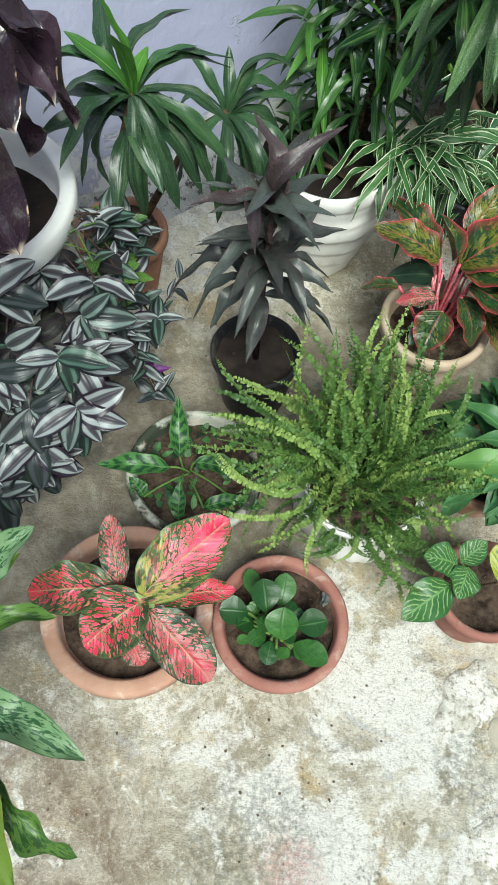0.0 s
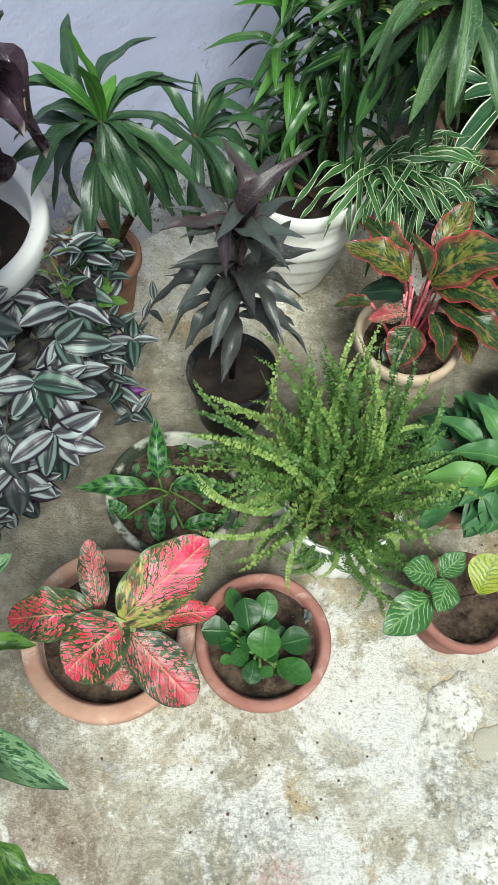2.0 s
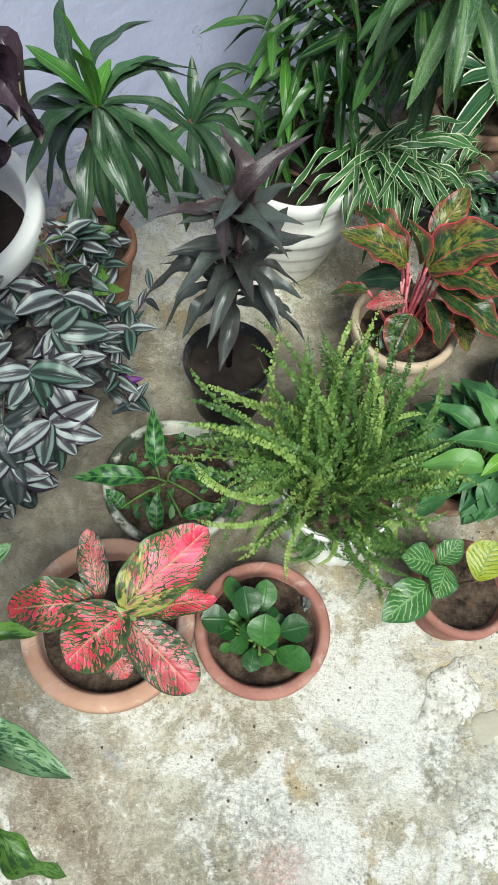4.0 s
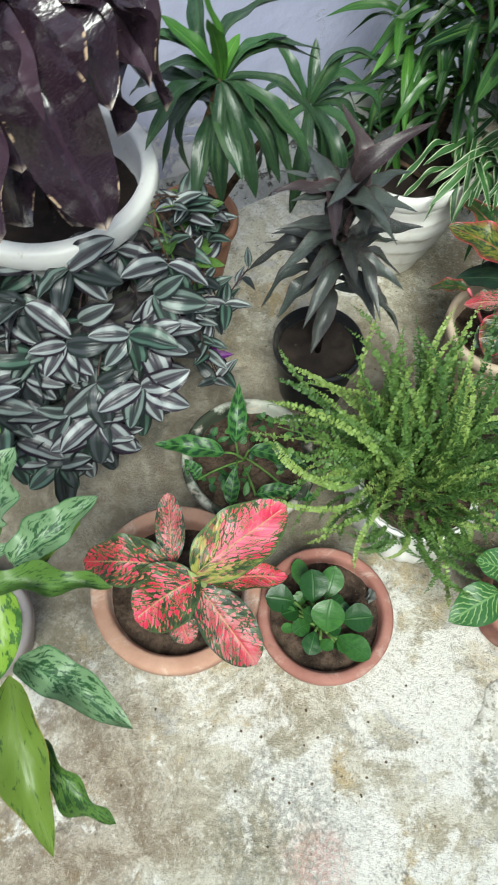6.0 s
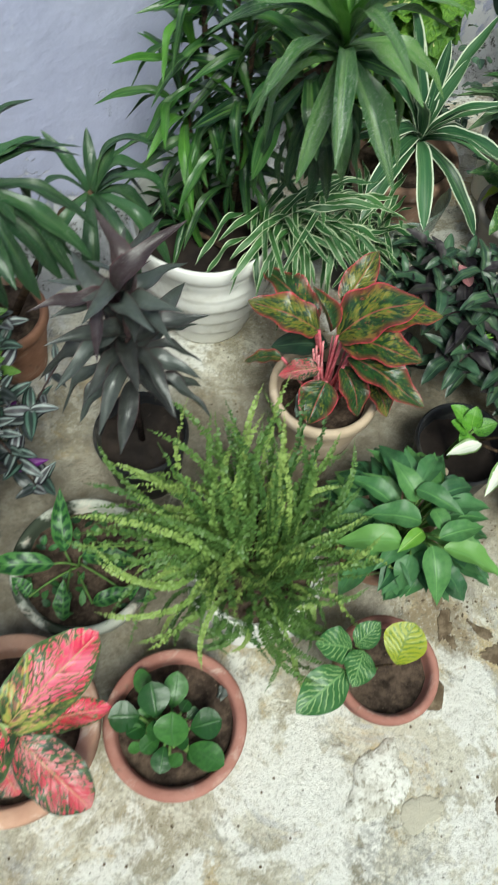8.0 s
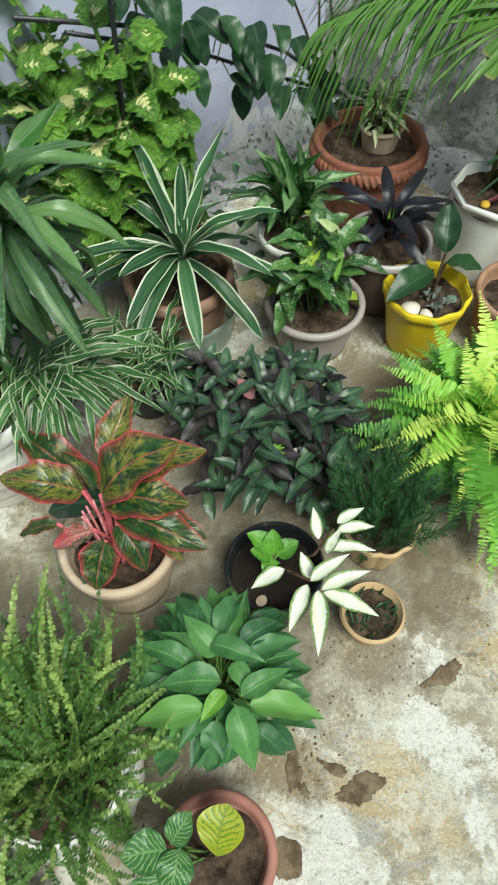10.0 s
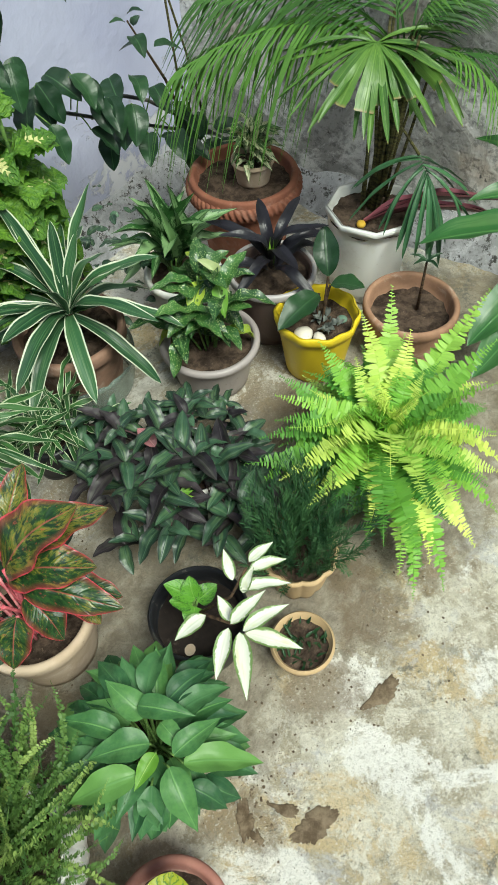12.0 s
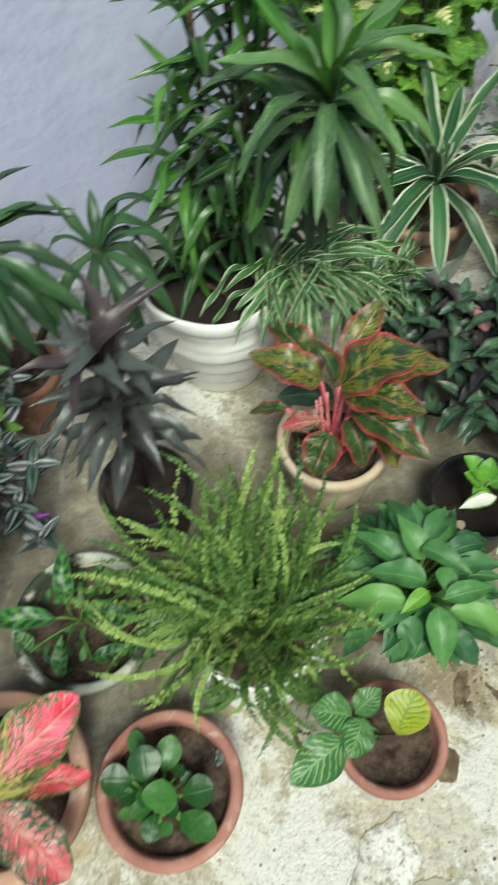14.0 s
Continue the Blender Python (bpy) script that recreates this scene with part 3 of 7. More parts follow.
def speckled_leaf():
    g = Graph("gold_dusted_leaf", 0.36)
    u, v = g.uv()
    p = shifted(g, u, v, 1.0, 2.0)
    c = g.mix(g.step(g.rand(), 0.1, 0.95), (0.018, 0.072, 0.018), (0.048, 0.150, 0.028))
    c = g.mix(g.step(g.rand(), 0.90, 0.93), c, (0.40, 0.54, 0.06))
    c = g.mix(g.step(g.math("ADD", g.cells(p, 11.0), g.math("MULTIPLY", g.noise(p, 5.0, 3), 0.25)), 0.43, 0.37), c, (0.42, 0.53, 0.22))
    c = g.mix(g.step(g.noise(p, 30.0, 3, 0.7), 0.62, 0.66), c, (0.40, 0.50, 0.22))
    c = g.mix(g.step(across(g, u), 0.08, 0.03), c, (0.10, 0.20, 0.05))
    g.bump(g.noise(p, 6.0), 0.2, 0.003)
    return g.done(c, thin=0.15)


def white_leaf():
    g = Graph("white_variegated_leaf", 0.45)
    u, v = g.uv()
    a = across(g, u)
    n = g.noise(shifted(g, u, v, 3.0, 5.0), 2.6, 5, 0.7)
    c = g.mix(g.step(g.noise(shifted(g, u, v, 1.0, 1.0), 2.0), 0.5, 0.8), (0.78, 0.80, 0.68), (0.70, 0.73, 0.40))
    m = g.math("ADD", a, g.math("MULTIPLY", g.math("SUBTRACT", n, 0.5), 0.7))
    c = g.mix(g.step(m, 0.66, 0.80), c, g.mix(n, (0.06, 0.16, 0.035), (0.30, 0.42, 0.14)))
    g.bump(g.step(a, 0.15, 0.0), 0.3, 0.003)
    return g.done(c, thin=0.2)


def splashed_leaf(name, red, pink, net, halo, amount, green_edge, olive=0.0):
    """Red face broken up by a green network along the side veins, closer towards the edge and the foot of the leaf."""
    g = Graph(name, 0.40, spec=0.45)
    u, v = g.uv()
    a = across(g, u)
    r = g.math("MULTIPLY", g.rand(), 37.0)
    half = g.math("POWER", g.math("MAXIMUM", g.math("MULTIPLY", g.math("MULTIPLY", v, g.math("SUBTRACT", 1.0, v)), 4.0), 0.01), 0.55)
    side = g.math("ADD", g.math("MULTIPLY", g.math("SUBTRACT", u, 0.5), half), r)
    rise = g.math("SUBTRACT", v, g.math("MULTIPLY", g.math("MULTIPLY", a, half), 0.30))
    wob = g.noise(g.xyz(side, g.math("MULTIPLY", rise, 1.6), r), 7.0, 4, 0.6)
    p = g.xyz(g.math("ADD", g.math("MULTIPLY", side, 1.9), g.math("MULTIPLY", wob, 0.5)), g.math("ADD", g.math("MULTIPLY", rise, 3.4), g.math("MULTIPLY", wob, 0.6)), r)
    d = g.math("MULTIPLY", g.cells(p, 5.2, "DISTANCE_TO_EDGE"), 1.1)
    big = g.noise(g.xyz(side, rise, r), 3.2, 3, 0.5)
    thr = g.math("ADD", g.math("MULTIPLY", g.math("SUBTRACT", big, 0.5), 0.38), g.math("MULTIPLY", g.math("POWER", a, 2.0), 0.20))
    thr = g.math("ADD", thr, g.math("SUBTRACT", g.math("ADD", amount, 0.035), g.math("MULTIPLY", v, 0.16)))
    thr = g.math("ADD", thr, g.math("MULTIPLY", g.math("SUBTRACT", g.rand(), 0.5), 0.10))
    gap = g.math("SUBTRACT", d, thr)
    c = g.mix(g.step(g.noise(p, 1.1, 3), 0.40, 0.62), red, pink)
    c = g.mix(g.math("MULTIPLY", g.step(g.noise(p, 9.0, 3, 0.7), 0.60, 0.70), 0.25), c, halo)
    c = g.mix(g.math("MULTIPLY", g.step(gap, 0.050, 0.010), 0.6), c, halo)
    green = g.mix(g.step(g.noise(p, 5.0, 3), 0.42, 0.58), net, g.mix(0.5, net, (0.10, 0.16, 0.04)))
    c = g.mix(g.step(gap, 0.020, -0.020), c, green)
    if olive:
        foot = g.math("ADD", g.math("ADD", v, g.math("MULTIPLY", a, -0.35)), g.math("MULTIPLY", g.math("SUBTRACT", g.noise(p, 6.0, 5, 0.75), 0.5), 1.6))
        c = g.mix(g.math("MULTIPLY", g.step(foot, 0.24, 0.10), olive), c, g.mix(g.step(wob, 0.46, 0.54), (0.36, 0.38, 0.08), green))
    ribs = g.math("ABSOLUTE", g.math("SUBTRACT", g.math("FRACT", g.math("MULTIPLY", rise, 8.0)), 0.5))
    c = g.mix(g.math("MULTIPLY", g.step(ribs, 0.05, 0.0), 0.22), c, pink)
    c = g.mix(g.math("MULTIPLY", g.step(a, 0.04, 0.015), 0.6), c, (0.56, 0.34, 0.17))
    c = g.mix(g.step(g.math("ADD", a, g.math("MULTIPLY", g.math("SUBTRACT", wob, 0.5), 0.25)), 0.90, 0.97), c, green_edge)
    g.bump(g.math("ADD", g.math("MULTIPLY", g.step(ribs, 0.22, 0.0), 0.7), g.math("ADD", wob, g.step(a, 0.14, 0.0))), 0.35, 0.004)
    return g.done(c, thin=0.10)


def red_rim_leaf():
    """Dark green leaf splashed with olive yellow along its side veins, with a thin crimson rim and midrib."""
    g = Graph("red_edged_leaf", 0.34, spec=0.5)
    u, v = g.uv()
    a = across(g, u)
    r = g.math("MULTIPLY", g.rand(), 37.0)
    side = g.math("ADD", g.math("SUBTRACT", u, 0.5), r)
    rise = g.math("SUBTRACT", v, g.math("MULTIPLY", a, 0.24))
    p = g.xyz(g.math("MULTIPLY", side, 1.5), g.math("MULTIPLY", rise, 2.3), r)
    n = g.noise(p, 6.5, 5, 0.62, 0.4)
    big = g.noise(p, 1.6, 2)
    young = g.step(g.rand(), 0.35, 0.9)
    c = g.mix(g.step(n, 0.36, 0.62), (0.011, 0.034, 0.014), (0.030, 0.082, 0.020))
    splash = g.math("ADD", g.math("ADD", n, g.math("MULTIPLY", g.math("SUBTRACT", big, 0.5), 0.6)), g.math("MULTIPLY", young, 0.16))
    splash = g.math("SUBTRACT", splash, g.math("MULTIPLY", g.math("POWER", a, 3.0), 0.10))
    c = g.mix(g.math("MULTIPLY", g.step(splash, 0.53, 0.70), 0.8), c, g.mix(g.step(g.noise(p, 13.0, 3), 0.4, 0.6), (0.11, 0.155, 0.022), (0.24, 0.20, 0.030)))
    c = g.mix(g.math("MULTIPLY", g.step(g.noise(p, 8.0, 4, 0.7), 0.60, 0.68), 0.55), c, (0.40, 0.07, 0.05))
    ribs = g.math("ABSOLUTE", g.math("SUBTRACT", g.math("FRACT", g.math("MULTIPLY", rise, 7.0)), 0.5))
    rim = g.math("ADD", a, g.math("MULTIPLY", g.math("SUBTRACT", n, 0.5), 0.22))
    c = g.mix(g.math("MULTIPLY", g.step(rim, 0.58, 0.97), 0.5), c, (0.30, 0.035, 0.040))
    c = g.mix(g.step(rim, 0.925, 0.975), c, (0.48, 0.050, 0.070))
    c = g.mix(g.math("MULTIPLY", g.step(a, 0.05, 0.015), 0.6), c, (0.40, 0.10, 0.08))
    g.bump(g.math("ADD", g.math("MULTIPLY", g.step(ribs, 0.20, 0.0), 0.6), g.math("ADD", n, g.step(a, 0.15, 0.0))), 0.3, 0.004)
    return g.done(c, thin=0.08)


def coleus_leaf():
    """Yellow-green toothed leaf, many with a cream patch that runs out along the side veins."""
    g = Graph("coleus_leaf", 0.5)
    u, v = g.uv()
    a = across(g, u)
    n = g.noise(shifted(g, u, v, 2.0, 3.0), 3.4, 6, 0.7, 0.4)
    rise = g.math("SUBTRACT", v, g.math("MULTIPLY", a, 0.28))
    ribs = g.math("ABSOLUTE", g.math("SUBTRACT", g.math("FRACT", g.math("MULTIPLY", rise, 7.0)), 0.5))
    m = g.math("ADD", g.math("MULTIPLY", a, 1.1), g.math("MULTIPLY", g.math("ABSOLUTE", g.math("SUBTRACT", v, 0.40)), 1.5))
    m = g.math("ADD", m, g.math("MULTIPLY", ribs, 0.9))
    m = g.math("ADD", m, g.math("MULTIPLY", g.math("SUBTRACT", n, 0.5), 0.8))
    m = g.math("ADD", m, g.math("MULTIPLY", g.rand(), 1.2))
    green = g.mix(g.step(n, 0.35, 0.65), g.mix(g.rand(), (0.026, 0.092, 0.012), (0.070, 0.195, 0.020)), g.mix(g.rand(), (0.085, 0.22, 0.025), (0.22, 0.41, 0.040)))
    green = g.mix(g.math("MULTIPLY", g.step(ribs, 0.08, 0.0), 0.4), green, (0.24, 0.44, 0.08))
    c = g.mix(g.step(m, 0.98, 1.08), (0.76, 0.76, 0.34), green)
    g.bump(g.math("ADD", g.step(ribs, 0.3, 0.0), n), 0.6, 0.005)
    return g.done(c, thin=0.25)


def frond_material(name, light, dark, yellow=None, rough=0.5):
    g = Graph(name, rough)
    u, v = g.uv()
    n = g.noise(shifted(g, u, v, 4.0, 8.0), 3.0, 3)
    c = g.mix(g.step(g.math("ADD", g.math("MULTIPLY", n, 0.7), g.math("MULTIPLY", g.rand(), 0.6)), 0.3, 0.95), dark, light)
    if yellow:
        c = g.mix(g.math("MULTIPLY", g.step(g.rand(), 0.35, 0.85), g.step(v, 0.0, 0.8)), c, yellow)
    return g.done(c, thin=0.25)


def bark(name, light, dark):
    g = Graph(name, 0.8, spec=0.2)
    p = g.obj()
    c = g.mix(g.step(g.noise(g.stretch(p, (40, 40, 160)), 1.0, 4), 0.35, 0.65), dark, light)
    g.bump(g.noise(g.stretch(p, (30, 30, 140)), 1.0, 3), 0.6, 0.004)
    return g.done(c)


RED_LEAF = splashed_leaf("red_mottled_leaf", (0.60, 0.020, 0.060), (0.72, 0.085, 0.16), (0.026, 0.045, 0.018), (0.50, 0.36, 0.12), 0.14, (0.06, 0.10, 0.035))
PINK_FACED_LEAF = splashed_leaf("pink_centred_leaf", (0.66, 0.030, 0.090), (0.78, 0.17, 0.25), (0.030, 0.062, 0.020), (0.52, 0.44, 0.14), 0.055, (0.075, 0.14, 0.04), 0.75)
DULL_RED_LEAF = splashed_leaf("dull_red_mottled_leaf", (0.50, 0.045, 0.075), (0.54, 0.17, 0.18), (0.026, 0.048, 0.032), (0.40, 0.30, 0.20), 0.115, (0.040, 0.070, 0.040))
RED_EDGE_LEAF = red_rim_leaf()
SILVER_LEAF = mottled_leaf("silver_green_mottled_leaf", (0.185, 0.300, 0.150), (0.030, 0.098, 0.034), (0.10, 0.22, 0.09), 0.57, -0.30, size=6.0, vary=0.15, contrast=2.4, edge=(0.05, 0.15, 0.05), edge_at=1.02, ribs_show=0.05)
DEEP_GREEN_LEAF = mottled_leaf("deep_green_mottled_leaf", (0.100, 0.195, 0.038), (0.034, 0.092, 0.022), (0.09, 0.19, 0.05), 0.55, -0.1, size=7.0, vary=0.2, contrast=1.8, ribs_show=0.05)
OLIVE_LEAF = mottled_leaf("olive_leaf", (0.135, 0.215, 0.030), (0.050, 0.110, 0.018), (0.14, 0.20, 0.05), 0.66, 0.1, size=5.0, vary=0.1, contrast=1.4, edge=(0.30, 0.24, 0.05), edge_at=1.06)
YELLOWING_LEAF = mottled_leaf("yellowing_leaf", (0.20, 0.34, 0.036), (0.055, 0.15, 0.026), (0.24, 0.36, 0.08), 0.54, 0.2, vary=0.2, size=4.0)
PEPEROMIA_LEAF = plain_leaf("round_glossy_leaf", (0.060, 0.175, 0.034), (0.016, 0.064, 0.014), (0.05, 0.13, 0.035), 0.36, 0.1, spec=0.42, lines=4.0, ripple=2.0)
RATTLE_LEAF = vein_leaf("blotched_narrow_leaf", (0.085, 0.22, 0.05), (0.015, 0.06, 0.022), (0.10, 0.24, 0.06), 6.0, 0.12, 0.34, (0.05, 0.15, 0.04))
VEIN_LEAF = vein_leaf("pale_veined_leaf", (0.030, 0.110, 0.028), (0.36, 0.50, 0.20), (0.16, 0.30, 0.10), 8.0, 0.34, 0.14, (0.060, 0.175, 0.045), fade=0.7)
YELLOW_VEIN_LEAF = vein_leaf("yellow_veined_leaf", (0.26, 0.31, 0.014), (0.10, 0.19, 0.014), (0.17, 0.24, 0.02), 8.0, 0.30, 0.16, (0.34, 0.37, 0.02))
DARK_CORDYLINE_LEAF = plain_leaf("blackish_leaf", (0.060, 0.074, 0.068), (0.022, 0.022, 0.024), rough=0.32, thin=0.04, edge=(0.05, 0.022, 0.026), edge_at=0.94, dust=0.45, streak=0.1, spec=0.5)
PURPLE_LEAF = plain_leaf("purple_brown_leaf", (0.068, 0.040, 0.058), (0.022, 0.011, 0.018), (0.034, 0.016, 0.026), rough=0.24, thin=0.03, edge=(0.55, 0.40, 0.26), edge_at=0.965, dust=0.05, tip=(0.55, 0.46, 0.38), spec=0.7, broken=True, lines=9.0, ripple=14.0)
SHOOT_LEAF = plain_leaf("wine_brown_leaf", (0.060, 0.040, 0.040), (0.030, 0.018, 0.022), rough=0.34, thin=0.05, edge=(0.07, 0.03, 0.036), edge_at=0.93, dust=0.35)
DRACAENA_LEAF = plain_leaf("dark_green_strap_leaf", (0.026, 0.088, 0.026), (0.008, 0.034, 0.012), (0.030, 0.09, 0.030), rough=0.34, thin=0.08, streak=0.25, dust=0.40, lines=8.0, spec=0.42)
CROWN_LEAF = plain_leaf("mid_green_strap_leaf", (0.090, 0.205, 0.046), (0.022, 0.078, 0.020), (0.10, 0.22, 0.05), rough=0.36, thin=0.14, streak=0.45, dust=1.0, lines=8.0, spec=0.45)
BRIGHT_DRACAENA_LEAF = plain_leaf("young_green_strap_leaf", (0.085, 0.24, 0.026), (0.035, 0.125, 0.018), (0.16, 0.34, 0.06), rough=0.34, thin=0.2, streak=0.4, lines=26.0)
SONG_LEAF = plain_leaf("two_green_strap_leaf", (0.040, 0.125, 0.026), (0.008, 0.034, 0.011), (0.10, 0.22, 0.04), rough=0.31, thin=0.12, streak=0.45, lines=6.0, spec=0.45)
SPIDER_LEAF = plain_leaf("white_edged_strap_leaf", (0.046, 0.130, 0.052), (0.018, 0.066, 0.028), (0.08, 0.17, 0.07), rough=0.38, thin=0.10, edge=(0.64, 0.70, 0.52), edge_at=0.84, streak=0.35, lines=16.0)
SMALL_SPIDER_LEAF = plain_leaf("pale_striped_grass_leaf", (0.060, 0.160, 0.042), (0.024, 0.084, 0.024), (0.06, 0.15, 0.04), rough=0.40, thin=0.15, edge=(0.52, 0.60, 0.38), edge_at=0.80)
PHILODENDRON_LEAF = plain_leaf("matt_green_pointed_leaf", (0.112, 0.262, 0.074), (0.046, 0.140, 0.046), (0.14, 0.30, 0.09), rough=0.44, thin=0.12, old=(0.15, 0.31, 0.075), streak=0.10, lines=7.0, spec=0.36)
# darker copy for the lower leaves: the mound's own shade put into the colour
PHILODENDRON_SHADED = plain_leaf("shaded_green_pointed_leaf", (0.068, 0.178, 0.064), (0.028, 0.090, 0.038), (0.08, 0.19, 0.07), rough=0.46, thin=0.10, streak=0.10, lines=7.0, spec=0.34)
DARK_TRAIL_LEAF = plain_leaf("dark_green_purple_leaf", (0.040, 0.098, 0.050), (0.020, 0.045, 0.030), (0.08, 0.14, 0.085), rough=0.36, thin=0.08, streak=0.35, lines=6.0, old=(0.075, 0.15, 0.085), edge=(0.030, 0.045, 0.034), edge_at=0.80)
# purple leaf; behind the zebrina its near-black also paints the gaps' shade
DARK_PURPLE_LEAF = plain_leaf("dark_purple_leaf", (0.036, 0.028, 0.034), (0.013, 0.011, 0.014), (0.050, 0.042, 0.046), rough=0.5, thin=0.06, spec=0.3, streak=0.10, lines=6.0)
PINK_LEAF = plain_leaf("pink_leaf", (0.50, 0.22, 0.22), (0.36, 0.15, 0.16), (0.55, 0.30, 0.28))
VIOLET_LEAF = plain_leaf("violet_leaf", (0.20, 0.03, 0.26), (0.11, 0.02, 0.15), (0.26, 0.06, 0.30), thin=0.3)
SPATH_LEAF = mottled_leaf("pale_centred_leaf", (0.20, 0.33, 0.14), (0.030, 0.105, 0.022), (0.06, 0.16, 0.04), 0.50, 0.55, size=5.0, vary=0.5)
BLACK_LEAF = plain_leaf("black_leaf", (0.020, 0.020, 0.026), (0.010, 0.009, 0.013), rough=0.32, thin=0.02)
BROAD_LEAF = plain_leaf("broad_green_leaf", (0.055, 0.17, 0.045), (0.035, 0.12, 0.035), (0.11, 0.26, 0.08), rough=0.34, streak=0.3, lines=9.0)
VINE_LEAF = plain_leaf("dark_vine_leaf", (0.026, 0.072, 0.026), (0.011, 0.036, 0.014), (0.045, 0.10, 0.04), rough=0.36, thin=0.08)
LIME_LEAF = plain_leaf("lime_leaf", (0.26, 0.48, 0.06), (0.15, 0.34, 0.04), (0.34, 0.54, 0.12), thin=0.25)
FRESH_LEAF = mottled_leaf("fresh_speckled_leaf", (0.115, 0.30, 0.030), (0.050, 0.170, 0.022), (0.20, 0.38, 0.07), 0.56, 0.2, size=8.0, vary=0.15, contrast=1.6, ribs_show=0.05)
PALE_LEAF = plain_leaf("bleached_leaf", (0.52, 0.58, 0.30), (0.36, 0.46, 0.18), (0.55, 0.60, 0.35), thin=0.25)
BANDED_LEAF = plain_leaf("pink_striped_strap_leaf", (0.16, 0.05, 0.06), (0.08, 0.04, 0.045), (0.16, 0.05, 0.06), edge=(0.55, 0.20, 0.25), edge_at=0.7)
VARIEGATED_SMALL = mottled_leaf("cream_green_leaf", (0.62, 0.64, 0.40), (0.07, 0.17, 0.035), (0.45, 0.52, 0.24), 0.5, 0.3, size=3.0)
GREY_LEAF = plain_leaf("dull_grey_leaf", (0.16, 0.18, 0.16), (0.09, 0.10, 0.09), rough=0.6)
WHITE_LEAF, ZEBRA_LEAF, DUST_LEAF, COLEUS_LEAF = white_leaf(), zebra_leaf(), speckled_leaf(), coleus_leaf()
LEMON_FROND = frond_material("small_fern_frond", (0.215, 0.350, 0.082), (0.092, 0.185, 0.045), (0.32, 0.44, 0.12))
# darker frond copy whose colour holds the shade deep in the bush
LEMON_SHADED = frond_material("small_fern_shaded_frond", (0.135, 0.245, 0.058), (0.060, 0.135, 0.034))
BOSTON_FROND = frond_material("large_fern_frond", (0.40, 0.66, 0.095), (0.20, 0.46, 0.060), (0.70, 0.81, 0.18))
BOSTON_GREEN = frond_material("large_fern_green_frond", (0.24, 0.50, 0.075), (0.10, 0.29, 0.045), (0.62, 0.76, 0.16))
BOSTON_SHADED = frond_material("large_fern_shaded_frond", (0.17, 0.40, 0.055), (0.07, 0.22, 0.038))
PALM_FROND = frond_material("palm_frond", (0.13, 0.29, 0.045), (0.045, 0.125, 0.028), None, 0.4)
# leaflets of the low fan, with the shade under the palm in their colour
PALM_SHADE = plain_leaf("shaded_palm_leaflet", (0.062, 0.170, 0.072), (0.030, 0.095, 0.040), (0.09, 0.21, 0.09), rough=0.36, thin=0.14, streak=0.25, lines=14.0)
PALM_BLADE = plain_leaf("palm_leaflet", (0.135, 0.265, 0.042), (0.058, 0.145, 0.028), (0.17, 0.30, 0.06), rough=0.36, thin=0.18, streak=0.35, lines=14.0, tip=(0.30, 0.24, 0.10))
NEEDLE_SPRIG = frond_material("needle_sprig", (0.075, 0.180, 0.062), (0.026, 0.080, 0.034))
BROWN_STEM = bark("brown_stem", (0.11, 0.070, 0.040), (0.035, 0.022, 0.015))
GREEN_STEM = bark("green_stem", (0.14, 0.24, 0.06), (0.08, 0.15, 0.04))
PINK_STEM = bark("pink_stem", (0.70, 0.20, 0.23), (0.56, 0.10, 0.13))
PALE_PINK_STEM = bark("pale_pink_stem", (0.74, 0.32, 0.33), (0.62, 0.17, 0.20))
PURPLE_STEM = bark("purple_stem", (0.085, 0.055, 0.050), (0.040, 0.024, 0.028))
CANE = bark("palm_cane", (0.135, 0.125, 0.045), (0.045, 0.040, 0.020))

# ---- leaf and stem tools ----
SHAPES = {
    "lance": lambda v: math.sin(math.pi * v ** 0.75) ** 0.9 * (1 - 0.15 * v),
    "strap": lambda v: min(1.0, 0.45 + 2.4 * v) * (1 - v ** 3.2) ** 0.8,
    "oval": lambda v: max(0.0, math.sin(math.pi * v ** 0.85)) ** 0.75,
    "pointed": lambda v: v ** 0.46 * (1 - v) ** 0.95 / 0.405,
    "ribbon": lambda v: min(1.0, 0.50 + 1.7 * v) * (1 - max(0.0, (v - 0.62) / 0.38) ** 2.2) ** 0.75,
    "paddle": lambda v: (0.30 + 0.70 * math.sin(1.571 * min(1.0, v / 0.62))) * (1 - min(1.0, max(0.0, (v - 0.5) / 0.5)) ** 3.0) ** 0.62,
    "tailed": lambda v: (v + 0.004) ** 0.46 * (1 - v) ** 0.78 / 0.443,
    "plump": lambda v: (v + 0.003) ** 0.52 * (1 - v) ** 0.70 / 0.434,
    "heartlet": lambda v: (v + 0.004) ** 0.44 * (1 - v) ** 1.12 / 0.390,
    "full": lambda v: (v + 0.003) ** 0.56 * (1 - v) ** 0.60 / 0.447,
    "sword": lambda v: min(1.0, 0.46 + 1.15 * v) * (1 - max(0.0, (v - 0.46) / 0.54) ** 1.9) ** 0.82,
    "wedge": lambda v: 0.16 + 0.84 * v ** 0.8 if v < 0.90 else 0.86 - 0.5 * ((v * 30.0) % 1.0) * (v - 0.88) / 0.12,
    "round": lambda v: max(0.0, math.sin(math.pi * v ** 1.25)) ** 0.6,
    "heart": lambda v: (min(1.0, 5.0 * v) ** 0.6) * (1 - v ** 2.1) ** 0.95,
    "toothed": lambda v: (v + 0.01) ** 0.40 * (1 - v) ** 0.85 / 0.435 * (1.14 - 0.36 * ((v * 8.0) % 1.0)) if v < 0.97 else 0.0,
}
_blades = {}


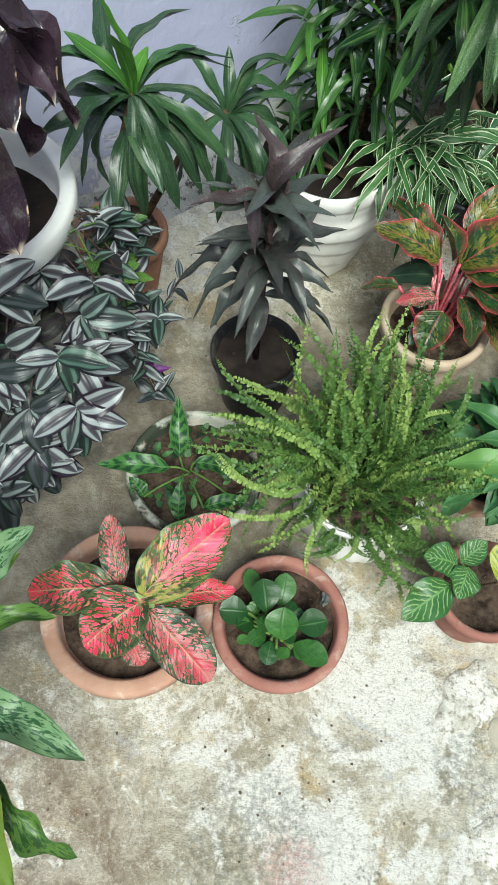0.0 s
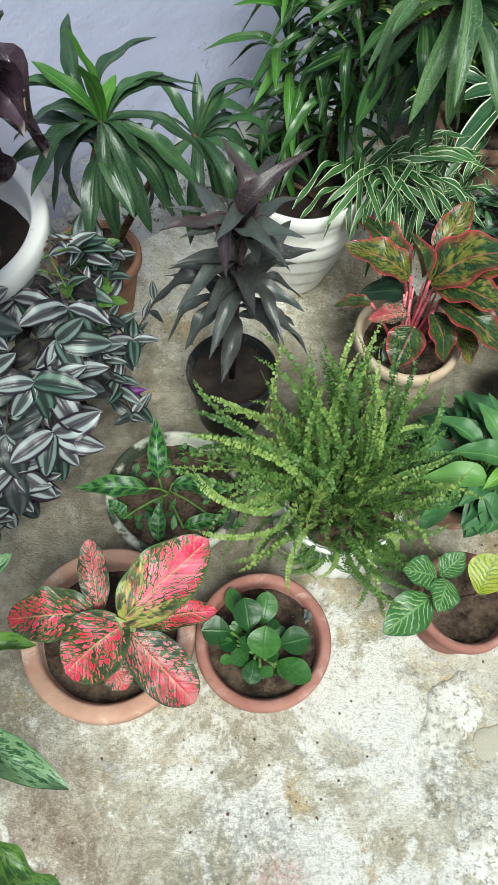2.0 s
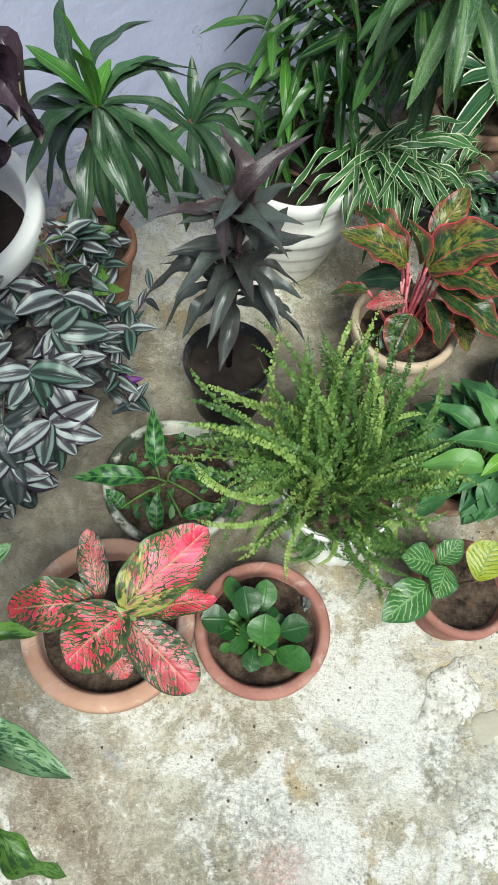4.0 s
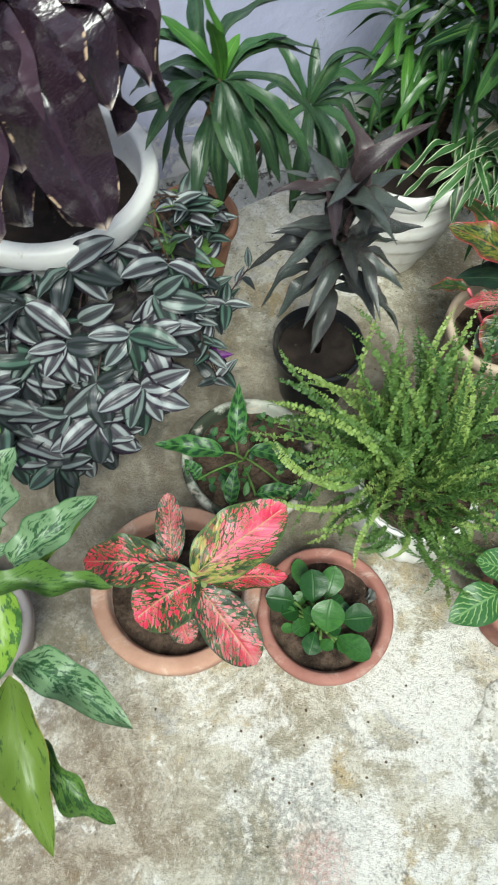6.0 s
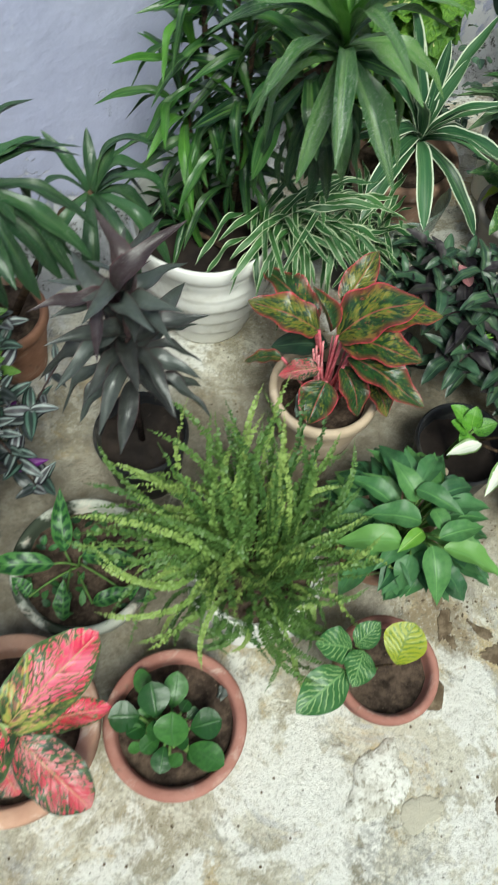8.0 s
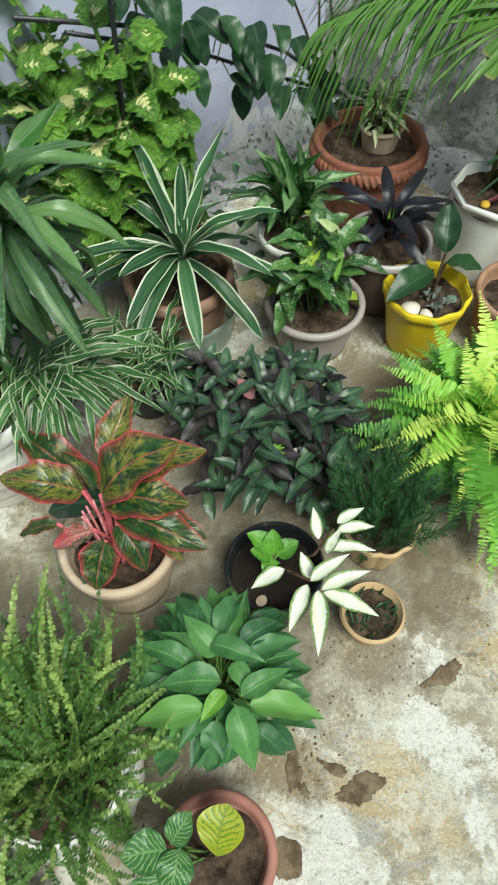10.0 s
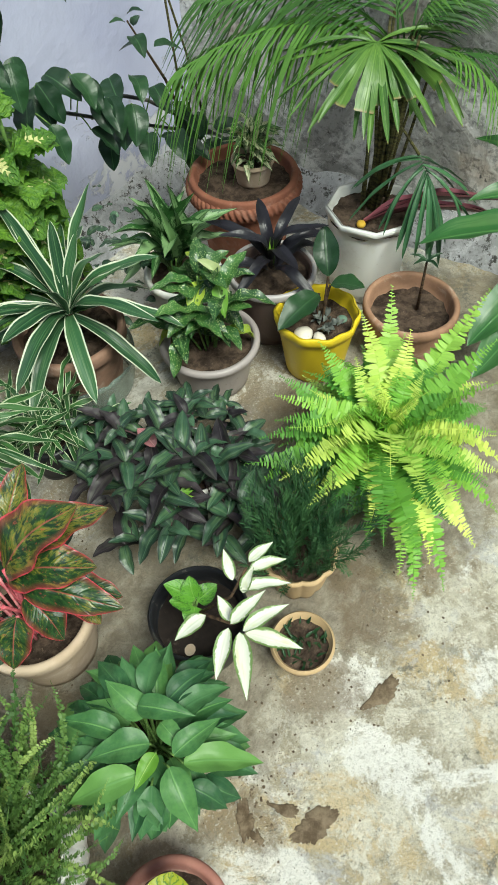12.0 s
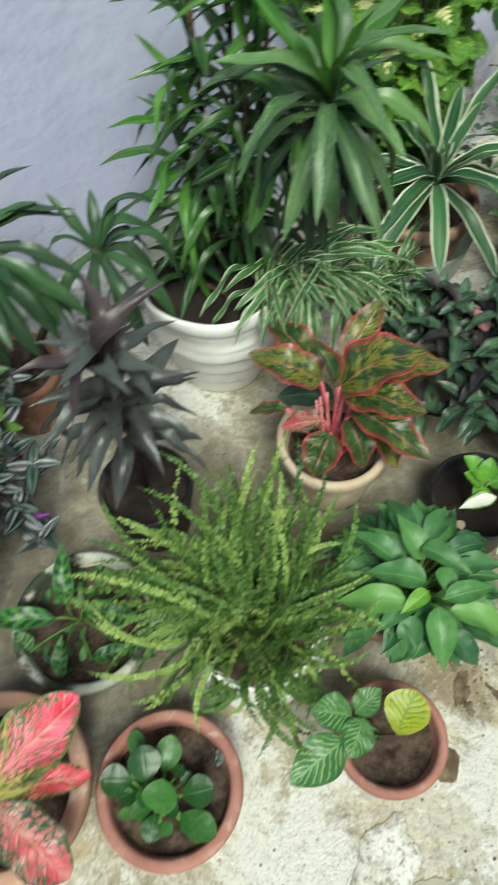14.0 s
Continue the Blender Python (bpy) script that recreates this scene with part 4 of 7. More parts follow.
def blade(material, shape, arch=0.15, cup=0.15, wave=0.0, kind=0, n=16, m=4):
    """A leaf of chord 1 along y and width 1 along x, its upper face towards +z. Kept, so that leaves alike share it."""
    key = (material.name, shape, round(arch, 2), round(cup, 2), round(wave, 2), kind)
    if key in _blades:
        return _blades[key]
    rng = random.Random(kind * 17 + 3)
    ph, bend = rng.random() * 6.28, rng.uniform(-0.05, 0.05)
    n = 44 if shape == "toothed" else 20 if shape in ("plump", "full", "sword", "tailed", "heartlet", "paddle") else n
    bm = bmesh.new()
    uvs = bm.loops.layers.uv.new("UVMap")
    rows, where = [], {}
    for i in range(n + 1):
        v = i / n
        w = max(0.012, SHAPES[shape](min(1.0, max(0.0, v))))
        row = []
        for k in range(m + 1):
            u = k / m
            s = 2 * u - 1
            z = arch * 2.7 * v * (1 - v) * (1.35 - 0.7 * v)
            z += cup * 0.35 * w * abs(s) ** 1.3 + wave * 0.06 * abs(s) * w * math.sin(v * 15 + ph + (1.4 if s > 0 else 0))
            z += wave * 0.02 * math.sin(v * 7 + ph)
            p = bm.verts.new((0.5 * s * w + bend * math.sin(math.pi * v), v, z))
            where[p] = (u, v)
            row.append(p)
        rows.append(row)
    for a, b in zip(rows, rows[1:]):
        for k in range(m):
            f = bm.faces.new((a[k], a[k + 1], b[k + 1], b[k]))
            for loop in f.loops:
                loop[uvs].uv = where[loop.vert]
    _blades[key] = finish("leaf", bm, material)
    return _blades[key]


def set_leaf(parent, mesh, base, tip, width, roll=0.0, name="leaf", label="", face=(0, 0, 1)):
    """A leaf from base to tip, both in the thing's own space, its upper side turned towards face."""
    b, t = Vector(base), Vector(tip)
    y = t - b
    length = y.length
    y.normalize()
    ref = Vector(face).normalized()
    ref = ref if abs(y.dot(ref)) < 0.985 else Vector((0.4, -0.9, 0.1))
    z = (ref - y * ref.dot(y)).normalized()
    x = y.cross(z)
    m = Matrix((x, y, z)).transposed().to_4x4() @ Matrix.Rotation(roll, 4, "Y") @ Matrix.Diagonal((width, length, length, 1))
    m.translation = b
    ob = new(name, mesh)
    ob.parent = parent
    ob.matrix_basis = m
    return tagged(ob, label)


def tube(points, r0, r1=None, sides=7):
    """A tapering stem through the points."""
    r1 = r0 if r1 is None else r1
    pts = [Vector(p) for p in points]
    bm = bmesh.new()
    rings = []
    for i, p in enumerate(pts):
        d = (pts[min(i + 1, len(pts) - 1)] - pts[max(i - 1, 0)]).normalized()
        a = d.orthogonal().normalized()
        b = d.cross(a)
        r = r0 + (r1 - r0) * i / (len(pts) - 1)
        rings.append([bm.verts.new(p + (a * math.cos(k * 6.2832 / sides) + b * math.sin(k * 6.2832 / sides)) * r) for k in range(sides)])
    for p, q in zip(rings, rings[1:]):
        best = min(range(sides), key=lambda s: sum((p[k].co - q[(k + s) % sides].co).length for k in range(sides)))
        for k in range(sides):
            bm.faces.new((p[k], p[(k + 1) % sides], q[(k + 1 + best) % sides], q[(k + best) % sides]))
    bm.faces.new(rings[0][::-1])
    bm.faces.new(rings[-1])
    bmesh.ops.recalc_face_normals(bm, faces=bm.faces)
    return bm


def arc(a, b, rise, n=8):
    """Points on a bowed line from a to b."""
    a, b = Vector(a), Vector(b)
    return [a.lerp(b, i / n) + Vector((0, 0, rise * 4 * (i / n) * (1 - i / n))) for i in range(n + 1)]


def stem(parent, a, b, r, material, rise=0.02, name="stem", r1=None, label=""):
    return part(name, tube(arc(a, b, rise), r, r1), material, parent, label)


def toward(az, el, r):
    return Vector((math.cos(az) * math.cos(el), math.sin(az) * math.cos(el), math.sin(el))) * r


def rosette(parent, centre, count, length, width, elev, material, shape, rng, arch=0.2, cup=0.15, wave=0.3, spread=0.02, rise=0.0, first=0.0, roll=0.25, young=None, name="leaf"):
    """Leaves round a crown by the golden angle, the first the lowest and the last the steepest."""
    c = Vector(centre)
    for i in range(count):
        f = i / max(1, count - 1)
        az = first + i * 2.39996 + rng.uniform(-0.25, 0.25)
        el = radians(elev[0] + (elev[1] - elev[0]) * f + rng.uniform(-8, 8))
        ln = (length[0] + (length[1] - length[0]) * f) * rng.uniform(0.85, 1.15)
        b = c + Vector((math.cos(az), math.sin(az), 0)) * spread + Vector((0, 0, rise * f))
        t = b + toward(az, el, ln)
        mat = young if young and f > 0.82 else material
        set_leaf(parent, blade(mat, shape, arch, cup, wave, rng.randrange(3)), b, t, width * rng.uniform(0.85, 1.15), rng.uniform(-roll, roll), name)


def fern_frond(material, pairs, pinna, wide, taper, rise, seed, droop=0.35, loose=0.28, point=0.0, lean=0.28, bend=0.0, foot=0.0):
    """A frond of chord 1 along y: a bowed stalk with leaflets on either side."""
    rng = random.Random(seed)
    bm = bmesh.new()
    uvs = bm.loops.layers.uv.new("UVMap")

    def at(v):
        return Vector((0.02 * math.sin(v * 4 + seed) + bend * math.sin(math.pi * v) + 0.08 * bend * math.sin(9 * v), v, rise * 2.7 * v * (1 - v) * (1.35 - 0.7 * v)))

    def face(pts, v):
        f = bm.faces.new([bm.verts.new(p) for p in pts])
        for k, loop in enumerate(f.loops):
            loop[uvs].uv = (k / len(pts), v)

    n = 14
    for i in range(n):
        a, b = at(i / n), at((i + 1) / n)
        r = 0.006 * (1 - 0.7 * i / n)
        for dx, dz in ((r, 0), (0, r)):
            face((a + Vector((-dx, 0, -dz)), a + Vector((dx, 0, dz)), b + Vector((dx, 0, dz)), b + Vector((-dx, 0, -dz))), i / n)
    for i in range(pairs):
        v = 0.08 + 0.92 * (i + 0.5) / pairs
        size = pinna * (min(1.0, 0.35 + 3 * v) * max(0.12, 1 - v ** taper)) * rng.uniform(0.85, 1.15)
        p = at(v)
        for side in (-1, 1):
            q = p + Vector((0, rng.uniform(-0.3, 0.3) / pairs, 0))
            out = Vector((side, lean + rng.uniform(-0.12, 0.12), rng.uniform(-loose, loose) + 0.08 - droop)).normalized()
            fwd = Vector((0, 1, rng.uniform(-loose, loose)))
            w = wide * size
            heel = (q - fwd * w * foot, q + fwd * w * foot) if foot else (q,)
            face((*heel[:1], q + out * size * 0.25 - fwd * w * 0.5, q + out * size * (0.8 - point) - fwd * w * 0.42, q + out * size, q + out * size * (0.8 - point) + fwd * w * 0.42, q + out * size * 0.25 + fwd * w * 0.5, *heel[1:]), v)
    me = finish("frond", bm, material, False)
    return me


def palm_leaf(seed, leaflets, long, wide, rise, hang, lo=0.22, hi=1.0):
    """A palm frond of chord 1 along y: a bowed stalk and two rows of folded strips that hang more towards the tip."""
    rng = random.Random(seed)
    bm = bmesh.new()
    uvs = bm.loops.layers.uv.new("UVMap")

    def at(v):
        return Vector((0, v, rise * 2.7 * v * (1 - v) * (1.35 - 0.7 * v)))

    def face(pts, v):
        f = bm.faces.new([bm.verts.new(p) for p in pts])
        for k, loop in enumerate(f.loops):
            loop[uvs].uv = (k / len(pts), v)

    n = 14
    for i in range(n):
        a, b = at(i / n), at((i + 1) / n)
        r = 0.010 * (1 - 0.75 * i / n)
        for dx, dz in ((r, 0), (0, r)):
            face((a + Vector((-dx, 0, -dz)), a + Vector((dx, 0, dz)), b + Vector((dx, 0, dz)), b + Vector((-dx, 0, -dz))), i / n)
    for i in range(leaflets):
        v = lo + (hi - lo) * (i + 0.5) / leaflets
        p = at(v)
        for side in (-1, 1):
            ln = long * (0.55 + 0.9 * math.sin(math.pi * min(1, v * 0.9))) * rng.uniform(0.85, 1.1)
            out = Vector((side * rng.uniform(0.75, 1.0), 0.55 + 0.5 * v, 0.25)).normalized()
            w = wide * rng.uniform(0.8, 1.1)
            pts = []
            for k in range(6):
                f = k / 5
                pts.append(p + out * ln * f + Vector((0, 0, -hang * ln * f * f)))
            for k in range(5):
                wa, wb = w * math.sin(math.pi * (0.12 + 0.86 * k / 5)), w * math.sin(math.pi * (0.12 + 0.86 * (k + 1) / 5))
                cr = Vector((-out.y * side, out.x * side, 0.2)).normalized()
                face((pts[k] - cr * wa, pts[k] + cr * wa, pts[k + 1] + cr * wb, pts[k + 1] - cr * wb), v)
    return finish("frond", bm, material=PALM_FROND, smooth=False)


# ---- the plants in front ----
def leaves_from(t, rows, material, shape, rng, arch=0.15, cup=0.15, wave=0.4, roll=0.15, root=None, petiole=None, r=0.003, label=""):
    """Leaves by base, tip and width; each may get a stalk from a root point."""
    for bx, by, bz, tx, ty, tz, w in rows:
        holder = t
        if root:
            holder = stem(t, (root[0] + rng.uniform(-0.012, 0.012), root[1] + rng.uniform(-0.012, 0.012), root[2]), (bx, by, bz), r, petiole, 0.012, "stalk")
        set_leaf(holder, blade(material, shape, arch, cup, wave, rng.randrange(3)), (bx, by, bz), (tx, ty, tz), w, rng.uniform(-roll, roll), label=label)


def shift_plant(t, x, y):
    """Moves all that grows in a pot against the pot itself."""
    for ob in t.children:
        if ob.name.split(".")[0] not in ("pot", "soil"):
            ob.location.x += x
            ob.location.y += y


def red_aglaonema():
    rng = random.Random(11)
    t = potted("potted_aglaonema", -0.036, 0.450, "pink-red mottled foliage plant in a wide terracotta bowl", TERRACOTTA, 0.158, 0.178, 0.115, soil=0.034, lip=0.018, lip_h=0.042, wall=0.022, belly=0.012)
    root, stalk = (0.035, -0.025, 0.145), PINK_STEM
    leaves_from(t, [(0.046, -0.020, 0.34, 0.175, 0.115, 0.380, 0.108)], PINK_FACED_LEAF, "full", rng, 0.10, 0.16, 0.7, 0.06, root, stalk, 0.004, "large bright pink leaf with a green base")
    leaves_from(t, [(0.000, -0.004, 0.325, -0.145, -0.021, 0.310, 0.088), (0.056, -0.020, 0.335, -0.036, -0.098, 0.302, 0.112), (0.075, -0.018, 0.32, 0.198, 0.013, 0.325, 0.048)], RED_LEAF, "full", rng, 0.14, 0.16, 0.9, 0.08, root, stalk, 0.004)
    dull = [(0.003, 0.002, 0.31, -0.028, 0.113, 0.345, 0.050), (0.058, -0.030, 0.315, 0.172, -0.124, 0.257, 0.088), (0.026, -0.066, 0.26, 0.054, -0.108, 0.235, 0.050)]
    leaves_from(t, dull, DULL_RED_LEAF, "full", rng, 0.14, 0.16, 0.9, 0.1, root, stalk, 0.004, "dull pink and green mottled leaf")
    set_leaf(t, blade(PALE_LEAF, "lance", 0.1, 0.9, 0.0), (0.058, -0.032, 0.31), (0.036, -0.014, 0.352), 0.026, label="rolled cream young leaf")
    stem(t, (0.03, -0.02, 0.14), (0.045, -0.025, 0.30), 0.009, GREEN_STEM, 0.0)


def peperomia():
    rng = random.Random(12)
    t = potted("potted_peperomia", 0.250, 0.468, "round-leaved dark green plant in a low red clay pot", RED_CLAY, 0.132, 0.113, 0.105, soil=0.028, lip=0.014, lip_h=0.030, wall=0.014, belly=0.008)
    rows = [(-0.030, -0.001, 0.17, -0.043, 0.056, 0.19, 0.058), (-0.006, 0.019, 0.14, 0.002, 0.080, 0.16, 0.046), (-0.063, 0.005, 0.13, -0.119, 0.002, 0.14, 0.054),
            (0.003, -0.047, 0.16, 0.0, 0.005, 0.20, 0.062), (0.029, -0.015, 0.14, 0.085, 0.0, 0.15, 0.054), (0.027, -0.042, 0.12, 0.091, -0.073, 0.13, 0.050),
            (-0.016, -0.043, 0.13, -0.021, -0.088, 0.13, 0.040), (-0.027, -0.027, 0.12, -0.057, -0.053, 0.13, 0.036), (-0.049, 0.036, 0.12, -0.071, 0.089, 0.13, 0.034),
            (-0.051, -0.008, 0.12, -0.084, -0.026, 0.14, 0.040), (0.004, -0.040, 0.15, 0.028, -0.034, 0.16, 0.030), (-0.021, -0.020, 0.14, -0.046, -0.018, 0.17, 0.034), (-0.005, -0.059, 0.14, 0.018, -0.074, 0.15, 0.026)]
    rows = [(*q[:6], q[6] * 1.0) for q in rows]
    for i in range(9):
        a = rng.uniform(0, 6.28)
        q = Vector((-0.012 + 0.045 * math.cos(a), -0.025 + 0.045 * math.sin(a), 0.105 + rng.uniform(0, 0.03)))
        e = q + toward(a, radians(rng.uniform(0, 40)), rng.uniform(0.022, 0.034))
        rows.append((*q, *e, rng.uniform(0.020, 0.028)))
    leaves_from(t, rows, PEPEROMIA_LEAF, "round", rng, 0.10, 0.2, 0.15, 0.25, (-0.01, -0.02, 0.085), GREEN_STEM, 0.003)
    leaves_from(t, [(0.075, 0.055, 0.088, 0.10, 0.05, 0.10, 0.025), (0.088, 0.062, 0.09, 0.082, 0.038, 0.092, 0.018)], GREY_LEAF, "lance", rng, 0.3, 0.6, 2.0, label="dry curled brown leaf")


def rattle_calathea():
    rng = random.Random(13)
    t = potted("potted_calathea", 0.046, 0.762, "blotched narrow-leaved plant in a mossy grey clay bowl", OLD_CLAY, 0.145, 0.118, 0.118, soil=0.03, lip=0.010, lip_h=0.028, wall=0.014, belly=0.006)
    rows = [(-0.034, 0.019, 0.13, -0.049, 0.131, 0.19, 0.043), (-0.052, -0.007, 0.13, -0.202, -0.020, 0.14, 0.049), (-0.017, -0.118, 0.13, -0.020, -0.049, 0.17, 0.036),
            (-0.002, 0.014, 0.12, 0.125, -0.001, 0.12, 0.047), (-0.099, -0.066, 0.10, -0.134, -0.033, 0.12, 0.040), (0.027, -0.077, 0.10, 0.118, -0.046, 0.11, 0.035), (0.096, -0.057, 0.10, 0.155, -0.067, 0.11, 0.035)]
    leaves_from(t, rows, RATTLE_LEAF, "lance", rng, 0.14, 0.25, 1.0, 0.2, (-0.02, 0.0, 0.088), GREEN_STEM, 0.0025)
    for i in range(64):
        a, q = rng.uniform(0, 6.28), 0.115 * math.sqrt(rng.random())
        if q < 0.05 and rng.random() < 0.5:
            continue
        b = Vector((q * math.cos(a), q * math.sin(a), 0.088))
        e = b + toward(rng.uniform(0, 6.28), radians(rng.uniform(5, 50)), rng.uniform(0.018, 0.034))
        set_leaf(t, blade(rng.choice((VINE_LEAF, RATTLE_LEAF, PHILODENDRON_LEAF)), "oval", 0.1, 0.1, 0.3), b, e, rng.uniform(0.010, 0.018), rng.uniform(-0.5, 0.5), "weed_leaf")


def knobbly(a, r, z):
    return 0.0016 * math.sin(a * 26) * math.sin(z * 330)


def button_fern():
    rng = random.Random(14)
    t = potted("potted_fern", 0.395, 0.748, "bushy small-leaved green fern in a white embossed pot", WHITE_PLASTIC, 0.122, 0.168, 0.100, soil=0.008, wave=knobbly, seg=156, lip=0.004, lip_h=0.012, wall=0.008, belly=0.030)
    shapes = ((0.04, 0.25), (0.10, -0.3), (0.14, 0.35), (0.18, -0.2), (0.24, 0.15), (0.30, -0.35), (0.42, 0.2))
    kinds = [fern_frond(LEMON_FROND, 58, 0.050, 0.44, 12.0, rise, 30 + i, 0.0, 0.50, 0.05, 0.1, bend) for i, (rise, bend) in enumerate(shapes)]
    deep = [fern_frond(LEMON_SHADED, 58, 0.050, 0.44, 12.0, rise, 40 + i, 0.0, 0.50, 0.05, 0.1, bend) for i, (rise, bend) in enumerate(shapes[:5])]

    def frond(az, el, ln, arch, q, low=False):
        b = Vector((q * math.cos(az) - 0.01, q * math.sin(az) + 0.005, 0.14))
        ln *= 0.93
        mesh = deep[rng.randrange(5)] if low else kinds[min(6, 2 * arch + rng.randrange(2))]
        e = b + toward(az, radians(el), ln)
        e.z = max(0.04, e.z)
        set_leaf(t, mesh, b, e, rng.uniform(0.125, 0.165), rng.uniform(-0.8, 0.8), "frond")

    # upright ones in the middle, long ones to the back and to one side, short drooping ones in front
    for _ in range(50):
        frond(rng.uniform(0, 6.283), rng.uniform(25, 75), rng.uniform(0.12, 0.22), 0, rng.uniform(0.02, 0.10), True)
    for _ in range(26):
        frond(rng.uniform(0, 6.283), rng.uniform(62, 88), rng.uniform(0.17, 0.29), rng.randrange(2), rng.uniform(0.0, 0.07), rng.random() < 0.3)
    for _ in range(56):
        frond(radians(rng.gauss(97, 30)), rng.uniform(36, 70), rng.uniform(0.22, 0.36), rng.choice((0, 1, 1, 2)), rng.uniform(0.0, 0.10), rng.random() < 0.4)
    for _ in range(36):
        frond(radians(rng.gauss(168, 22)), rng.uniform(10, 50), rng.uniform(0.20, 0.36), rng.choice((1, 2, 3)), rng.uniform(0.0, 0.10), rng.random() < 0.4)
    for _ in range(36):
        frond(radians(rng.gauss(20, 28)), rng.uniform(10, 50), rng.uniform(0.17, 0.29), rng.choice((1, 2, 3)), rng.uniform(0.0, 0.09), rng.random() < 0.5)
    for _ in range(44):
        frond(radians(rng.gauss(268, 50)), rng.uniform(30, 68), rng.uniform(0.12, 0.20), rng.choice((2, 3)), rng.uniform(0.0, 0.09), rng.random() < 0.4)
    for _ in range(16):
        frond(radians(rng.choice((rng.uniform(190, 225), rng.uniform(300, 350)))), rng.uniform(-6, 30), rng.uniform(0.13, 0.20), 2, rng.uniform(0.03, 0.10), rng.random() < 0.3)
    for _ in range(24):
        frond(radians(rng.uniform(215, 320)), rng.uniform(-16, 22), rng.uniform(0.075, 0.115), 2, rng.uniform(0.06, 0.10), rng.random() < 0.5)
    for az, el, ln in ((216, 0, 0.26), (246, -10, 0.19), (297, -18, 0.24), (308, -12, 0.22), (330, -2, 0.23), (205, 4, 0.28)):
        frond(radians(az), el, ln, 3, 0.04)


def black_cordyline():
    rng = random.Random(15)
    t = potted("potted_cordyline", 0.148, 1.029, "blackish narrow-leaved cordyline in a ribbed black nursery pot", BLACK_PLASTIC, 0.101, 0.193, 0.076, soil=0.035, filling=DARK_SHADED_SOIL, lip=0.006, lip_h=0.022, wall=0.006)
    cane = part("stem", tube([(0, 0, 0.15), (0.004, -0.002, 0.38), (0.012, -0.004, 0.60)], 0.007, 0.005), PURPLE_STEM, t)
    for i in range(43):
        f = i / 42
        az = i * 2.39996 + rng.uniform(-0.45, 0.45)
        el = radians(-18 + 64 * f ** 1.2 + rng.uniform(-16, 16))
        ln = rng.uniform(0.130, 0.178)
        b = Vector((0.008 * f, 0, 0.375 + 0.225 * f))
        mat = SHOOT_LEAF if f > 0.82 and i % 2 == 0 else DARK_CORDYLINE_LEAF
        set_leaf(cane, blade(mat, "lance", rng.choice((0.24, 0.36, 0.50)), 0.22, 0.7, rng.randrange(3)), b, b + toward(az, el, ln), rng.uniform(0.031, 0.042), rng.uniform(-0.5, 0.5))


def strap_tips(t, crown, tips, material, rng, arch=0.22, young=()):
    for i, (x, y, z, w) in enumerate(tips):
        mat = BRIGHT_DRACAENA_LEAF if i in young else material
        b = Vector(crown) + Vector((x - crown[0], y - crown[1], 0)) * 0.05
        set_leaf(t, blade(mat, "sword", arch * rng.uniform(0.9, 1.5) if z < crown[2] + 0.05 else 0.08, 0.11, 0.3, rng.randrange(3)), b, (x, y, z), w * 0.80, rng.uniform(-0.35, 0.35))


